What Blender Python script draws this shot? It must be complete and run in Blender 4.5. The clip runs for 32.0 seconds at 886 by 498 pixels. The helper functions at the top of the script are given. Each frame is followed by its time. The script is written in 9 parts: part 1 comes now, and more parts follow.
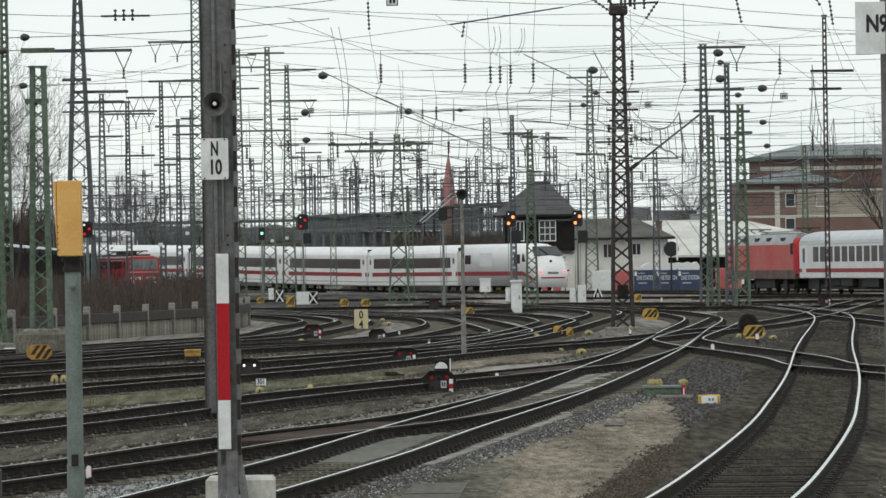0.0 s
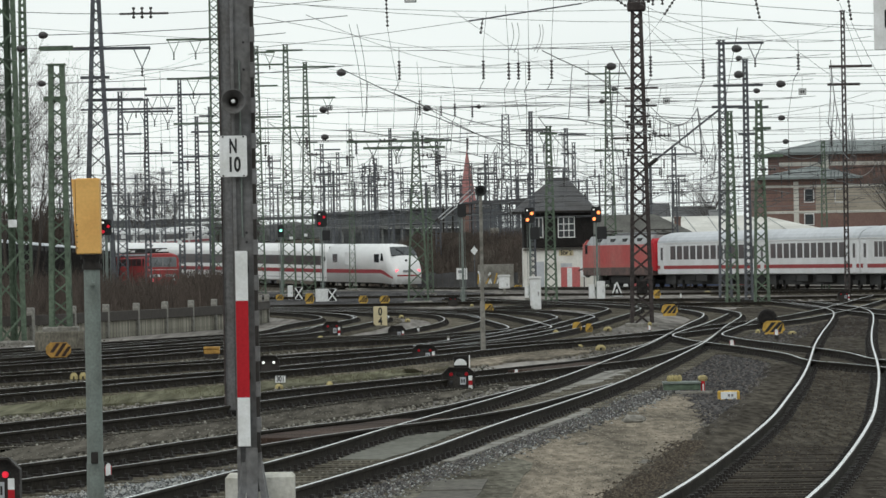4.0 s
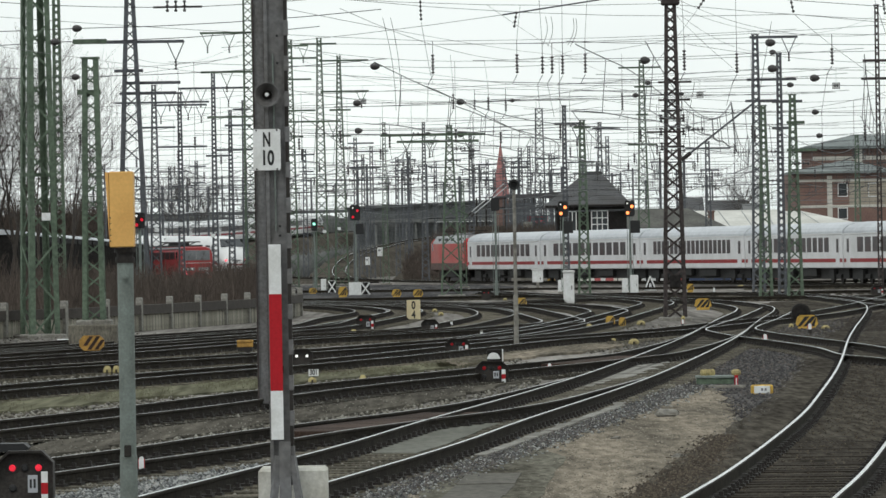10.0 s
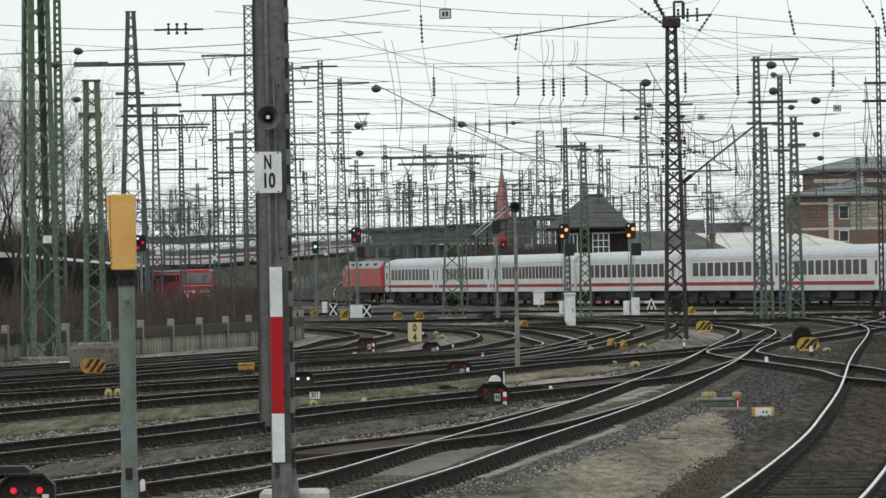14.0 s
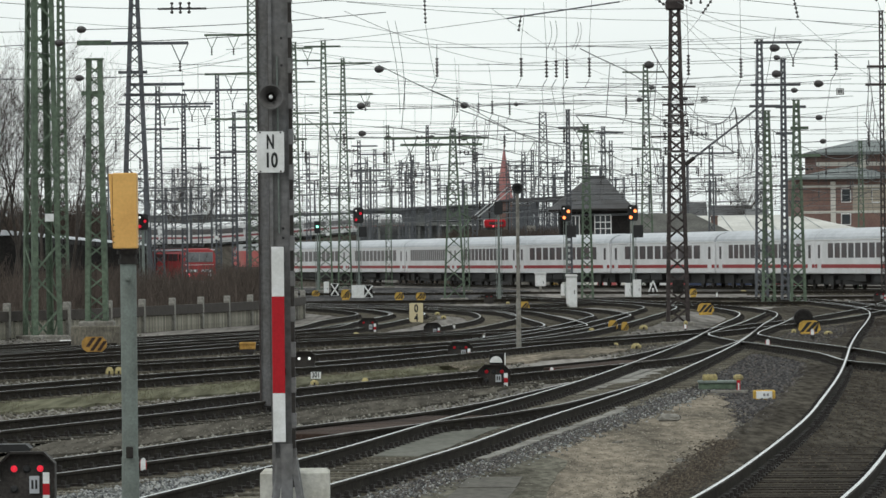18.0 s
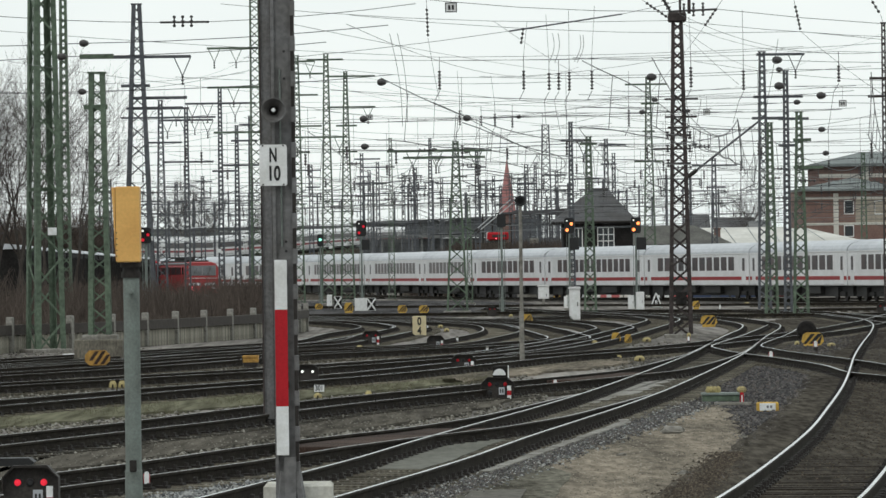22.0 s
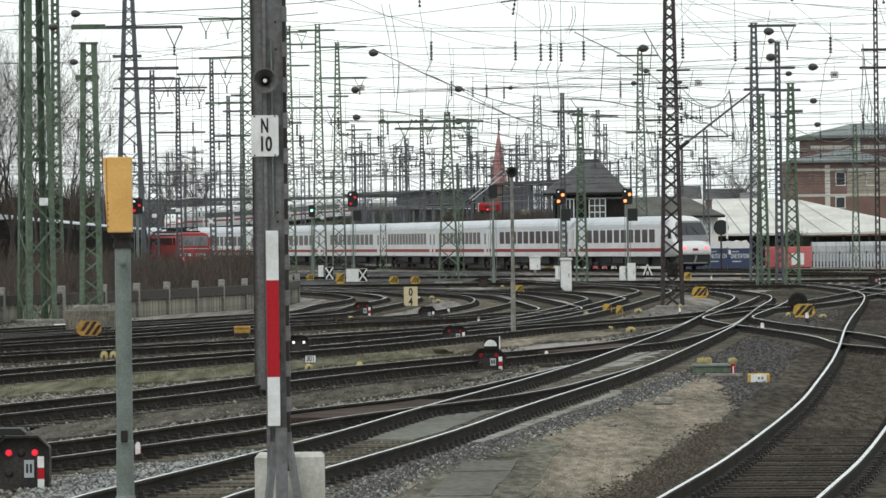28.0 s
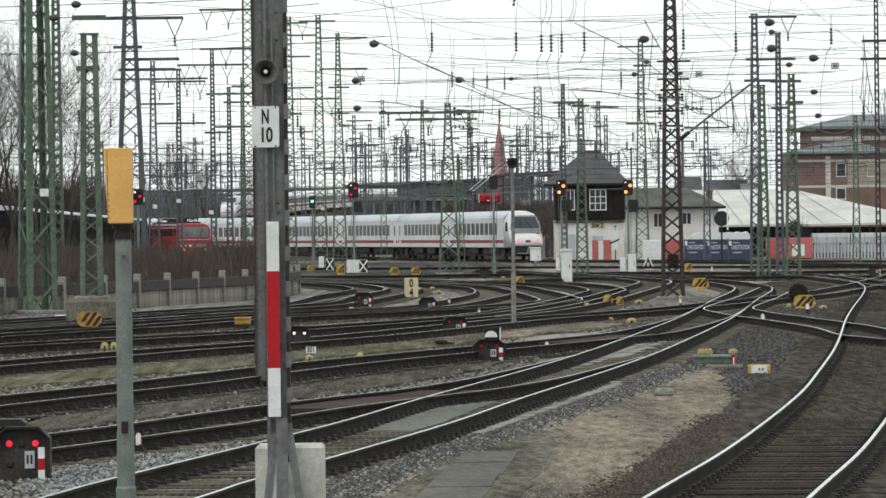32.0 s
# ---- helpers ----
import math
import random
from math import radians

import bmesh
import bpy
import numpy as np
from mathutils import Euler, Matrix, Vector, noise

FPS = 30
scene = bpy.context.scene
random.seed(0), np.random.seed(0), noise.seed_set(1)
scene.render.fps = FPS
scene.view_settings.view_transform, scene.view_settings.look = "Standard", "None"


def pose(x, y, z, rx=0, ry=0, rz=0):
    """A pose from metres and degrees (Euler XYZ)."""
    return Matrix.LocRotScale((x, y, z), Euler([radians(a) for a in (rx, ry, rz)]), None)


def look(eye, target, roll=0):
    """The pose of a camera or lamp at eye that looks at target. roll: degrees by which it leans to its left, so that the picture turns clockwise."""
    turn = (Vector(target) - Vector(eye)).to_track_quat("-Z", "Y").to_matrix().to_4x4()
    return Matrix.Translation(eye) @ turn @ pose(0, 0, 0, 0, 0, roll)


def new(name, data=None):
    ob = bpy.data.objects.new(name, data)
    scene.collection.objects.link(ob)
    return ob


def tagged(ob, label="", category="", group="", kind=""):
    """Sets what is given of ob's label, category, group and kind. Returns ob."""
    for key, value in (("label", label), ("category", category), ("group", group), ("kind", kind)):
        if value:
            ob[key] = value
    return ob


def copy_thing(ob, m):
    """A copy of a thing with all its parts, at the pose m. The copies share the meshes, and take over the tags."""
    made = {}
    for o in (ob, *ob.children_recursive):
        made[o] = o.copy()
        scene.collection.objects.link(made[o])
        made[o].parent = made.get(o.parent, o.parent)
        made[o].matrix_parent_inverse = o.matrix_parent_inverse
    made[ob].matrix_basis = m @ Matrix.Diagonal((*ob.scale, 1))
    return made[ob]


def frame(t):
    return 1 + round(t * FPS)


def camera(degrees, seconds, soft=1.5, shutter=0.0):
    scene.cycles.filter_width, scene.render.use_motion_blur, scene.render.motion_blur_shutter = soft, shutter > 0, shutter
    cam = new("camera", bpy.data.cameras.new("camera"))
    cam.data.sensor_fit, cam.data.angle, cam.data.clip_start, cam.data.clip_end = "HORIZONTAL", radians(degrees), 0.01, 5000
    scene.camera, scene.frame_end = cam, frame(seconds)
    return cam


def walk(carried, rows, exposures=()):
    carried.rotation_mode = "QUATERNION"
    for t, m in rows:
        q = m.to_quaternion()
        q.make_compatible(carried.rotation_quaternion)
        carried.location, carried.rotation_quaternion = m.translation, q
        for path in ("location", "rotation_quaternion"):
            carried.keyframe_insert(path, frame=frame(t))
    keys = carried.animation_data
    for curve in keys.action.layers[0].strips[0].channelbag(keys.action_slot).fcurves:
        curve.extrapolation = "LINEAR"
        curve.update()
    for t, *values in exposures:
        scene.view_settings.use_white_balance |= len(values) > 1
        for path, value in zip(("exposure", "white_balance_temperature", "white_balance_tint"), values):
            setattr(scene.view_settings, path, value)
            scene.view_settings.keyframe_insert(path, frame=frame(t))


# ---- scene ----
FOV = 9.4
EYE_Z = 2.45
# yaw, pitch and roll of the tripod head through the clip, in degrees
HEAD = [
    (0, -0.535, 0.135, 0.867), (0.5, -0.507, 0.109, 0.847), (1, -0.461, 0.090, 0.841), (1.5, -0.460, 0.087, 0.827),
    (2, -0.367, 0.099, 0.734), (2.5, -0.396, 0.029, 0.842), (4.5, -0.316, 0.121, 1.056), (5, -0.235, 0.124, 1.013),
    (5.5, -0.189, 0.095, 1.067), (6, -0.159, 0.168, 1.099), (6.5, 0.056, 0.225, 1.222), (7, 0.068, 0.185, 1.173),
    (7.5, 0.076, 0.161, 1.235), (8, 0.063, 0.107, 1.216), (8.5, 0.118, 0.042, 1.200), (9, 0.011, 0.133, 1.156),
    (9.5, 0.027, 0.102, 1.047), (10, 0.021, 0.042, 0.959), (10.5, 0.046, 0.042, 0.961), (11, 0.048, -0.038, 0.999),
    (11.5, 0.020, 0.067, 0.933), (12, 0.016, 0.117, 0.957), (12.5, 0.037, 0.133, 0.937), (13, 0.003, 0.271, 0.952),
    (13.5, 0.031, 0.291, 0.970), (15.5, 0.033, 0.195, 0.978), (16, 0.021, 0.160, 0.782), (16.5, 0.010, 0.121, 0.776),
    (17, 0.047, 0.102, 0.734), (17.5, 0.050, 0.083, 0.654), (18, 0.053, 0.078, 0.611), (18.5, -0.028, 0.103, 0.694),
    (19, 0.001, 0.107, 0.719), (19.5, 0.022, 0.149, 0.738), (20, 0.010, 0.123, 0.751), (20.5, 0.010, 0.140, 0.750),
    (21, 0.039, 0.143, 0.686), (21.5, 0.080, 0.158, 0.753), (22, 0.085, 0.214, 0.751), (22.5, 0.114, 0.209, 0.837),
    (23, 0.095, 0.157, 0.761), (23.5, 0.095, 0.027, 0.750), (24, 0.052, -0.115, 0.656), (24.5, -0.126, -0.107, 0.608),
    (25, 0.043, -0.187, 0.588), (25.5, 0.007, -0.247, 0.533), (26, -0.013, -0.175, 0.568), (26.5, 0.011, -0.206, 0.569),
    (28.5, -0.012, -0.076, 0.684), (29, -0.020, -0.098, 0.665), (29.5, 0.007, -0.145, 0.689), (30, 0.045, -0.149, 0.662),
    (30.5, 0.006, -0.125, 0.636), (31, 0.003, -0.217, 0.664), (31.5, 0.016, -0.178, 0.606), (32, 0.000, -0.192, 0.650)
]
cam = camera(FOV, 32.0, soft=1.5)
walk(cam, [(t, pose(0, 0, EYE_Z, 90 + p, r, y)) for t, y, p, r in HEAD],
     exposures=[(0.0, -0.12), (5.0, -0.12), (7.0, -0.14), (10.0, -0.07), (13.0, -0.12), (16.0, -0.10), (23.0, -0.12), (25.5, 0.12), (32.0, 0.12)])

# ---- world and light ----
world = bpy.data.worlds.new("overcast_sky")
scene.world = world
world.use_nodes = True
wn, wl = world.node_tree.nodes, world.node_tree.links
wn.clear()
w_out = wn.new("ShaderNodeOutputWorld")
w_bg = wn.new("ShaderNodeBackground")
w_sky = wn.new("ShaderNodeTexSky")
w_sky.sky_type = "NISHITA"
w_sky.sun_disc = False
w_sky.sun_elevation, w_sky.sun_rotation = radians(35), radians(160)
w_co = wn.new("ShaderNodeTexCoord")
w_map = wn.new("ShaderNodeMapping")
w_map.inputs["Scale"].default_value = (1.0, 1.0, 3.0)
w_noise = wn.new("ShaderNodeTexNoise")
w_noise.inputs["Scale"].default_value = 5.0
w_noise.inputs["Detail"].default_value = 4.0
w_ramp = wn.new("ShaderNodeValToRGB")
w_ramp.color_ramp.elements[0].position, w_ramp.color_ramp.elements[0].color = 0.3, (8.2, 9.0, 9.0, 1)
w_ramp.color_ramp.elements[1].position, w_ramp.color_ramp.elements[1].color = 0.7, (10.45, 11.05, 10.85, 1)
w_mix = wn.new("ShaderNodeMix")
w_mix.data_type = "RGBA"
w_mix.inputs[0].default_value = 0.94
wl.new(w_co.outputs["Generated"], w_map.inputs[0])
wl.new(w_map.outputs[0], w_noise.inputs["Vector"])
wl.new(w_noise.outputs[0], w_ramp.inputs[0])
wl.new(w_sky.outputs[0], w_mix.inputs[6])
wl.new(w_ramp.outputs[0], w_mix.inputs[7])
wl.new(w_mix.outputs[2], w_bg.inputs[0])
w_bg.inputs[1].default_value = 0.1
wl.new(w_bg.outputs[0], w_out.inputs[0])

sun = new("sun", bpy.data.lights.new("sun", "SUN"))
sun.data.energy, sun.data.angle, sun.data.color = 0.7, radians(25), (1.0, 0.97, 0.92)
sun.matrix_world = look((0, 0, 50), (20, 35, 0))


# ---- materials ----
def mat(name, color, rough=0.6, metal=0.0, var=0.25, scale=3.0, bump=0.0, bscale=None, second=None, glow=0.0,
        rand=0.0, spec=0.5, streak=1.0, along=1.0, contrast=(0.35, 0.65)):
    """A procedural surface: colour broken up at two scales, with relief."""
    m = bpy.data.materials.new(name)
    m.use_nodes = True
    nd, ln = m.node_tree.nodes, m.node_tree.links
    b = nd["Principled BSDF"]
    b.inputs["Roughness"].default_value = rough
    b.inputs["Metallic"].default_value = metal
    b.inputs["Specular IOR Level"].default_value = spec
    if glow:
        b.inputs["Base Color"].default_value = (*color, 1)
        b.inputs["Emission Color"].default_value = (*color, 1)
        b.inputs["Emission Strength"].default_value = glow
        return m
    co = nd.new("ShaderNodeTexCoord")
    mp = nd.new("ShaderNodeMapping")
    mp.inputs["Scale"].default_value = (1, along, streak)
    ln.new(co.outputs["Object"], mp.inputs[0])
    n1, n2 = nd.new("ShaderNodeTexNoise"), nd.new("ShaderNodeTexNoise")
    n1.inputs["Scale"].default_value, n1.inputs["Detail"].default_value = scale, 6
    n2.inputs["Scale"].default_value, n2.inputs["Detail"].default_value = scale * 9, 3
    ln.new(mp.outputs[0], n1.inputs["Vector"])
    ln.new(mp.outputs[0], n2.inputs["Vector"])
    r1 = nd.new("ShaderNodeMapRange")
    r1.inputs["From Min"].default_value, r1.inputs["From Max"].default_value = contrast
    ln.new(n1.outputs[0], r1.inputs[0])
    mx = nd.new("ShaderNodeMix")
    mx.data_type = "RGBA"
    dark = second or tuple(c * (1 - var) for c in color)
    mx.inputs[6].default_value, mx.inputs[7].default_value = (*color, 1), (*dark, 1)
    ln.new(r1.outputs[0], mx.inputs[0])
    hs = nd.new("ShaderNodeHueSaturation")
    r2 = nd.new("ShaderNodeMapRange")
    r2.inputs["From Min"].default_value, r2.inputs["From Max"].default_value = 0.3, 0.7
    r2.inputs["To Min"].default_value, r2.inputs["To Max"].default_value = 1 - var, 1 + var
    ln.new(n2.outputs[0], r2.inputs[0])
    value = r2.outputs[0]
    if rand:
        oi = nd.new("ShaderNodeObjectInfo")
        r3 = nd.new("ShaderNodeMapRange")
        r3.inputs["To Min"].default_value, r3.inputs["To Max"].default_value = 1 - rand, 1 + rand
        ln.new(oi.outputs["Random"], r3.inputs[0])
        mu = nd.new("ShaderNodeMath")
        mu.operation = "MULTIPLY"
        ln.new(r2.outputs[0], mu.inputs[0])
        ln.new(r3.outputs[0], mu.inputs[1])
        value = mu.outputs[0]
    ln.new(value, hs.inputs["Value"])
    ln.new(mx.outputs[2], hs.inputs["Color"])
    ln.new(hs.outputs[0], b.inputs["Base Color"])
    if bump:
        bp = nd.new("ShaderNodeBump")
        bp.inputs["Strength"].default_value = 0.6
        bp.inputs["Distance"].default_value = bump
        if bscale:
            v = nd.new("ShaderNodeTexVoronoi")
            v.inputs["Scale"].default_value = bscale
            ln.new(mp.outputs[0], v.inputs["Vector"])
            ln.new(v.outputs["Distance"], bp.inputs["Height"])
        else:
            ln.new(n2.outputs[0], bp.inputs["Height"])
        ln.new(bp.outputs[0], b.inputs["Normal"])
    return m


M = {
    "ballast": mat("ballast", (0.26, 0.243, 0.225), 0.95, var=0.4, scale=0.35, bump=0.05, bscale=14, second=(0.115, 0.108, 0.10), spec=0.0, along=0.03),
    "blue_ballast": mat("blue_ballast", (0.105, 0.102, 0.102), 0.95, var=0.45, scale=0.8, bump=0.05, bscale=16, second=(0.055, 0.054, 0.055), spec=0.0, along=0.05),
    "sandy": mat("sandy", (0.25, 0.216, 0.172), 0.95, var=0.4, scale=0.75, bump=0.008, bscale=30, second=(0.105, 0.095, 0.079), spec=0.0, along=0.14),
    "mossy": mat("mossy", (0.158, 0.154, 0.108), 0.95, var=0.4, scale=0.5, bump=0.03, bscale=16, second=(0.092, 0.089, 0.066), spec=0.0, along=0.05),
    "soil": mat("soil", (0.12, 0.11, 0.093), 0.95, var=0.45, scale=0.6, bump=0.04, bscale=9, second=(0.062, 0.057, 0.05), spec=0.0, along=0.06),
    "dark_soil": mat("dark_soil", (0.05, 0.045, 0.039), 0.95, var=0.5, scale=0.9, bump=0.04, bscale=8, second=(0.082, 0.074, 0.062), spec=0.0, along=0.08),
    "signal_case": mat("signal_case", (0.05, 0.044, 0.04), 0.7, var=0.3, scale=4.0, second=(0.03, 0.027, 0.025), spec=0.25),
    "slab": mat("slab", (0.15, 0.15, 0.128), 0.9, var=0.2, scale=0.9, bump=0.008, second=(0.10, 0.10, 0.082), spec=0.2, along=0.22),
    "white_grit": mat("white_grit", (0.42, 0.42, 0.405), 0.95, var=0.35, scale=1.2, bump=0.03, bscale=18, second=(0.17, 0.165, 0.155), spec=0.0, along=0.22),
    "stone": mat("stone", (0.24, 0.24, 0.235), 0.9, var=0.4, scale=2.0, second=(0.09, 0.085, 0.08), spec=0.0, along=0.22),
    "rail_rust": mat("rail_rust", (0.036, 0.031, 0.025), 0.85, 0.0, var=0.4, scale=1.5, spec=0.08),
    "rail_head": mat("rail_head", (0.72, 0.72, 0.72), 0.25, 1.0, var=0.15, scale=0.6),
    "rail_dull": mat("rail_dull", (0.42, 0.41, 0.40), 0.38, 0.85, var=0.3, scale=0.4),
    "timber": mat("timber", (0.18, 0.163, 0.13), 0.9, var=0.5, scale=2.5, bump=0.01, rand=0.4, spec=0.05),
    "wet_timber": mat("wet_timber", (0.06, 0.054, 0.044), 0.8, var=0.45, scale=2.5, bump=0.01, rand=0.3, spec=0.1),
    "iron": mat("iron", (0.035, 0.03, 0.027), 0.7, 0.4, var=0.3),
    "concrete": mat("concrete", (0.27, 0.26, 0.235), 0.9, var=0.3, scale=1.2, bump=0.01, second=(0.15, 0.14, 0.12)),
    "white_concrete": mat("white_concrete", (0.66, 0.65, 0.60), 0.85, var=0.12, scale=3.0, bump=0.01, second=(0.36, 0.34, 0.28)),
    "green_steel": mat("green_steel", (0.122, 0.165, 0.117), 0.65, 0.0, var=0.3, scale=1.0, second=(0.08, 0.108, 0.078), spec=0.25),
    "grey_steel": mat("grey_steel", (0.115, 0.122, 0.135), 0.6, 0.1, var=0.25, scale=0.8, second=(0.078, 0.082, 0.09), spec=0.25),
    "brown_steel": mat("brown_steel", (0.07, 0.058, 0.056), 0.75, 0.1, var=0.35, scale=1.0, spec=0.2),
    "mast_grey": mat("mast_grey", (0.165, 0.165, 0.17), 0.6, 0.1, var=0.25, scale=2.0, bump=0.004, second=(0.11, 0.105, 0.10)),
    "zinc": mat("zinc", (0.20, 0.235, 0.215), 0.6, 0.2, var=0.15, scale=5.0, bump=0.004, second=(0.15, 0.17, 0.155)),
    "wire": mat("wire", (0.095, 0.10, 0.105), 0.5, 0.5, var=0.2),
    "insulator": mat("insulator", (0.045, 0.04, 0.04), 0.35, var=0.2),
    "yellow": mat("yellow", (0.78, 0.45, 0.14), 0.6, var=0.06, scale=4.0, second=(0.69, 0.38, 0.115), spec=0.3),
    "hazard_yellow": mat("hazard_yellow", (0.62, 0.40, 0.08), 0.7, var=0.25, scale=7.0, second=(0.40, 0.25, 0.06), spec=0.2),
    "pale_yellow": mat("pale_yellow", (0.46, 0.39, 0.18), 0.8, var=0.25, scale=9.0, second=(0.22, 0.18, 0.10), spec=0.2),
    "plank": mat("plank", (0.36, 0.345, 0.29), 0.95, var=0.35, scale=2.2, rand=0.35, second=(0.14, 0.125, 0.10), streak=0.4, spec=0.1),
    # Far growth paled to grey: the distance haze is in this colour.
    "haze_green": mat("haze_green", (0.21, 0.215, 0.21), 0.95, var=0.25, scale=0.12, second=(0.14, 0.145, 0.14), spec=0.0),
    "cream": mat("cream", (0.62, 0.53, 0.33), 0.7, var=0.1, scale=4.0),
    "black": mat("black", (0.012, 0.012, 0.013), 0.6, var=0.3),
    # Matt near-black, also used as painted shade in open sheds and under a deck.
    "soot_and_shade": mat("soot_and_shade", (0.022, 0.02, 0.019), 0.9, var=0.4, scale=1.0, spec=0.2),
    "white": mat("white", (0.74, 0.74, 0.73), 0.45, var=0.06, scale=4.0),
    "sign_white": mat("sign_white", (0.80, 0.81, 0.815), 0.5, var=0.06, scale=6.0, second=(0.66, 0.665, 0.65)),
    "sign_red": mat("sign_red", (0.44, 0.014, 0.022), 0.55, var=0.1, scale=5.0, spec=0.2),
    "coach_white": mat("coach_white", (0.72, 0.72, 0.73), 0.45, var=0.05, scale=0.5, second=(0.63, 0.63, 0.63), spec=0.3),
    "coach_roof": mat("coach_roof", (0.52, 0.54, 0.57), 0.45, var=0.10, scale=0.4, second=(0.42, 0.44, 0.47)),
    "coach_red": mat("coach_red", (0.30, 0.028, 0.03), 0.5, var=0.1, scale=0.6, spec=0.2),
    "ice_white": mat("ice_white", (0.78, 0.78, 0.78), 0.35, var=0.05, scale=0.5, second=(0.70, 0.70, 0.70)),
    "loco_red": mat("loco_red", (0.45, 0.065, 0.06), 0.5, var=0.12, scale=0.35, second=(0.42, 0.125, 0.11), spec=0.25),
    "old_red": mat("old_red", (0.40, 0.055, 0.06), 0.55, var=0.15, scale=0.5, second=(0.32, 0.06, 0.06), spec=0.2),
    "loco_grey": mat("loco_grey", (0.22, 0.22, 0.23), 0.6, var=0.2, scale=0.8),
    "glass": mat("glass", (0.03, 0.035, 0.04), 0.08, var=0.1, spec=0.6),
    "tinted": mat("tinted", (0.04, 0.037, 0.041), 0.3, var=0.3, scale=0.7, second=(0.07, 0.045, 0.045), spec=0.25),
    "underframe": mat("underframe", (0.025, 0.024, 0.023), 0.8, var=0.3),
    "brick": mat("brick", (0.21, 0.13, 0.108), 0.9, var=0.15, scale=0.6, second=(0.165, 0.10, 0.085)),
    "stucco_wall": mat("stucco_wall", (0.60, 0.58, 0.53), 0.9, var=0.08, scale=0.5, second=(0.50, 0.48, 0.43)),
    "slate": mat("slate", (0.085, 0.085, 0.09), 0.8, var=0.2, scale=0.8, bump=0.01, second=(0.06, 0.058, 0.058)),
    "tarp_grey": mat("tarp_grey", (0.36, 0.37, 0.375), 0.7, var=0.15, scale=0.6, second=(0.28, 0.29, 0.295)),
    "faded_red": mat("faded_red", (0.56, 0.15, 0.15), 0.7, var=0.2, scale=1.0, second=(0.46, 0.16, 0.155), spec=0.2),
    "grey_roof": mat("grey_roof", (0.15, 0.153, 0.152), 0.8, var=0.15, scale=0.5),
    "pale_roof": mat("pale_roof", (0.62, 0.61, 0.57), 0.75, var=0.1, scale=0.3, second=(0.50, 0.49, 0.45)),
    # Spire red, lightened and dulled so that it holds the distance haze.
    "spire_red_hazed": mat("spire_red_hazed", (0.43, 0.20, 0.19), 0.85, var=0.15, scale=0.4, spec=0.2),
    "blue": mat("blue", (0.032, 0.05, 0.105), 0.6, var=0.12, scale=0.8),
    "signal_red": mat("signal_red", (0.80, 0.02, 0.045), glow=0.65),
    "signal_amber": mat("signal_amber", (1.0, 0.27, 0.08), glow=2.6),
    "signal_green": mat("signal_green", (0.35, 1.0, 0.75), glow=1.8),
    "signal_white": mat("signal_white", (1.0, 1.0, 0.95), glow=1.0),
    "tail_red": mat("tail_red", (1.0, 0.12, 0.16), glow=1.8),
    "bark": mat("bark", (0.058, 0.048, 0.041), 0.9, var=0.3, scale=4.0),
    "twigs": mat("twigs", (0.115, 0.092, 0.078), 0.95, var=0.35, scale=0.4, second=(0.065, 0.053, 0.046), spec=0.1),
    # Woodland colour lightened and greyed to carry the haze of distance.
    "far_green_hazed": mat("far_green_hazed", (0.17, 0.17, 0.165), 0.95, var=0.3, scale=0.05, second=(0.11, 0.112, 0.108)),
    "grass": mat("grass", (0.10, 0.105, 0.05), 0.95, var=0.4, scale=0.7, second=(0.08, 0.065, 0.04)),
    # Dark roof and wall grey, lifted to include distance haze.
    "far_dark_hazed": mat("far_dark_hazed", (0.165, 0.172, 0.174), 0.9, var=0.2, scale=0.25, second=(0.12, 0.126, 0.128), spec=0.1),
    "far_deck": mat("far_deck", (0.20, 0.205, 0.20), 0.9, var=0.15, scale=0.4, second=(0.15, 0.155, 0.15), spec=0.1),
    "bush_dark": mat("bush_dark", (0.045, 0.05, 0.04), 0.95, var=0.4, scale=1.0, second=(0.025, 0.028, 0.024), spec=0.05),
    "render_white": mat("render_white", (0.80, 0.79, 0.75), 0.9, var=0.06, scale=0.8, second=(0.66, 0.64, 0.59), spec=0.2),
    "villa_roof": mat("villa_roof", (0.125, 0.123, 0.112), 0.85, var=0.2, scale=0.7, second=(0.085, 0.083, 0.077), spec=0.15),
    "buff_wall": mat("buff_wall", (0.37, 0.33, 0.27), 0.9, var=0.1, scale=0.5, second=(0.30, 0.265, 0.215)),
    "copper_roof": mat("copper_roof", (0.20, 0.225, 0.22), 0.8, var=0.15, scale=0.5, second=(0.15, 0.165, 0.165)),
    "galvanised": mat("galvanised", (0.55, 0.56, 0.57), 0.5, 0.3, var=0.15, scale=2.0, second=(0.40, 0.41, 0.42)),
    "pale_glass": mat("pale_glass", (0.20, 0.21, 0.22), 0.2, var=0.2, scale=2.0, second=(0.13, 0.135, 0.14), spec=0.5),
    "soiled_timber": mat("soiled_timber", (0.064, 0.055, 0.046), 0.9, var=0.4, scale=2.5, bump=0.01, rand=0.2, spec=0.03),
    "crossing_board": mat("crossing_board", (0.072, 0.047, 0.037), 0.85, var=0.4, scale=3.0, bump=0.01, rand=0.4, second=(0.042, 0.031, 0.026), spec=0.1),
    "worn_slab": mat("worn_slab", (0.15, 0.14, 0.122), 0.92, var=0.25, scale=1.2, bump=0.008, second=(0.10, 0.094, 0.082), spec=0.1, along=0.3),
    "dusty_frame": mat("dusty_frame", (0.17, 0.115, 0.105), 0.8, var=0.25, scale=0.8, second=(0.10, 0.08, 0.075), spec=0.1),
    "express_red": mat("express_red", (0.26, 0.022, 0.03), 0.5, var=0.1, scale=0.6, spec=0.2),
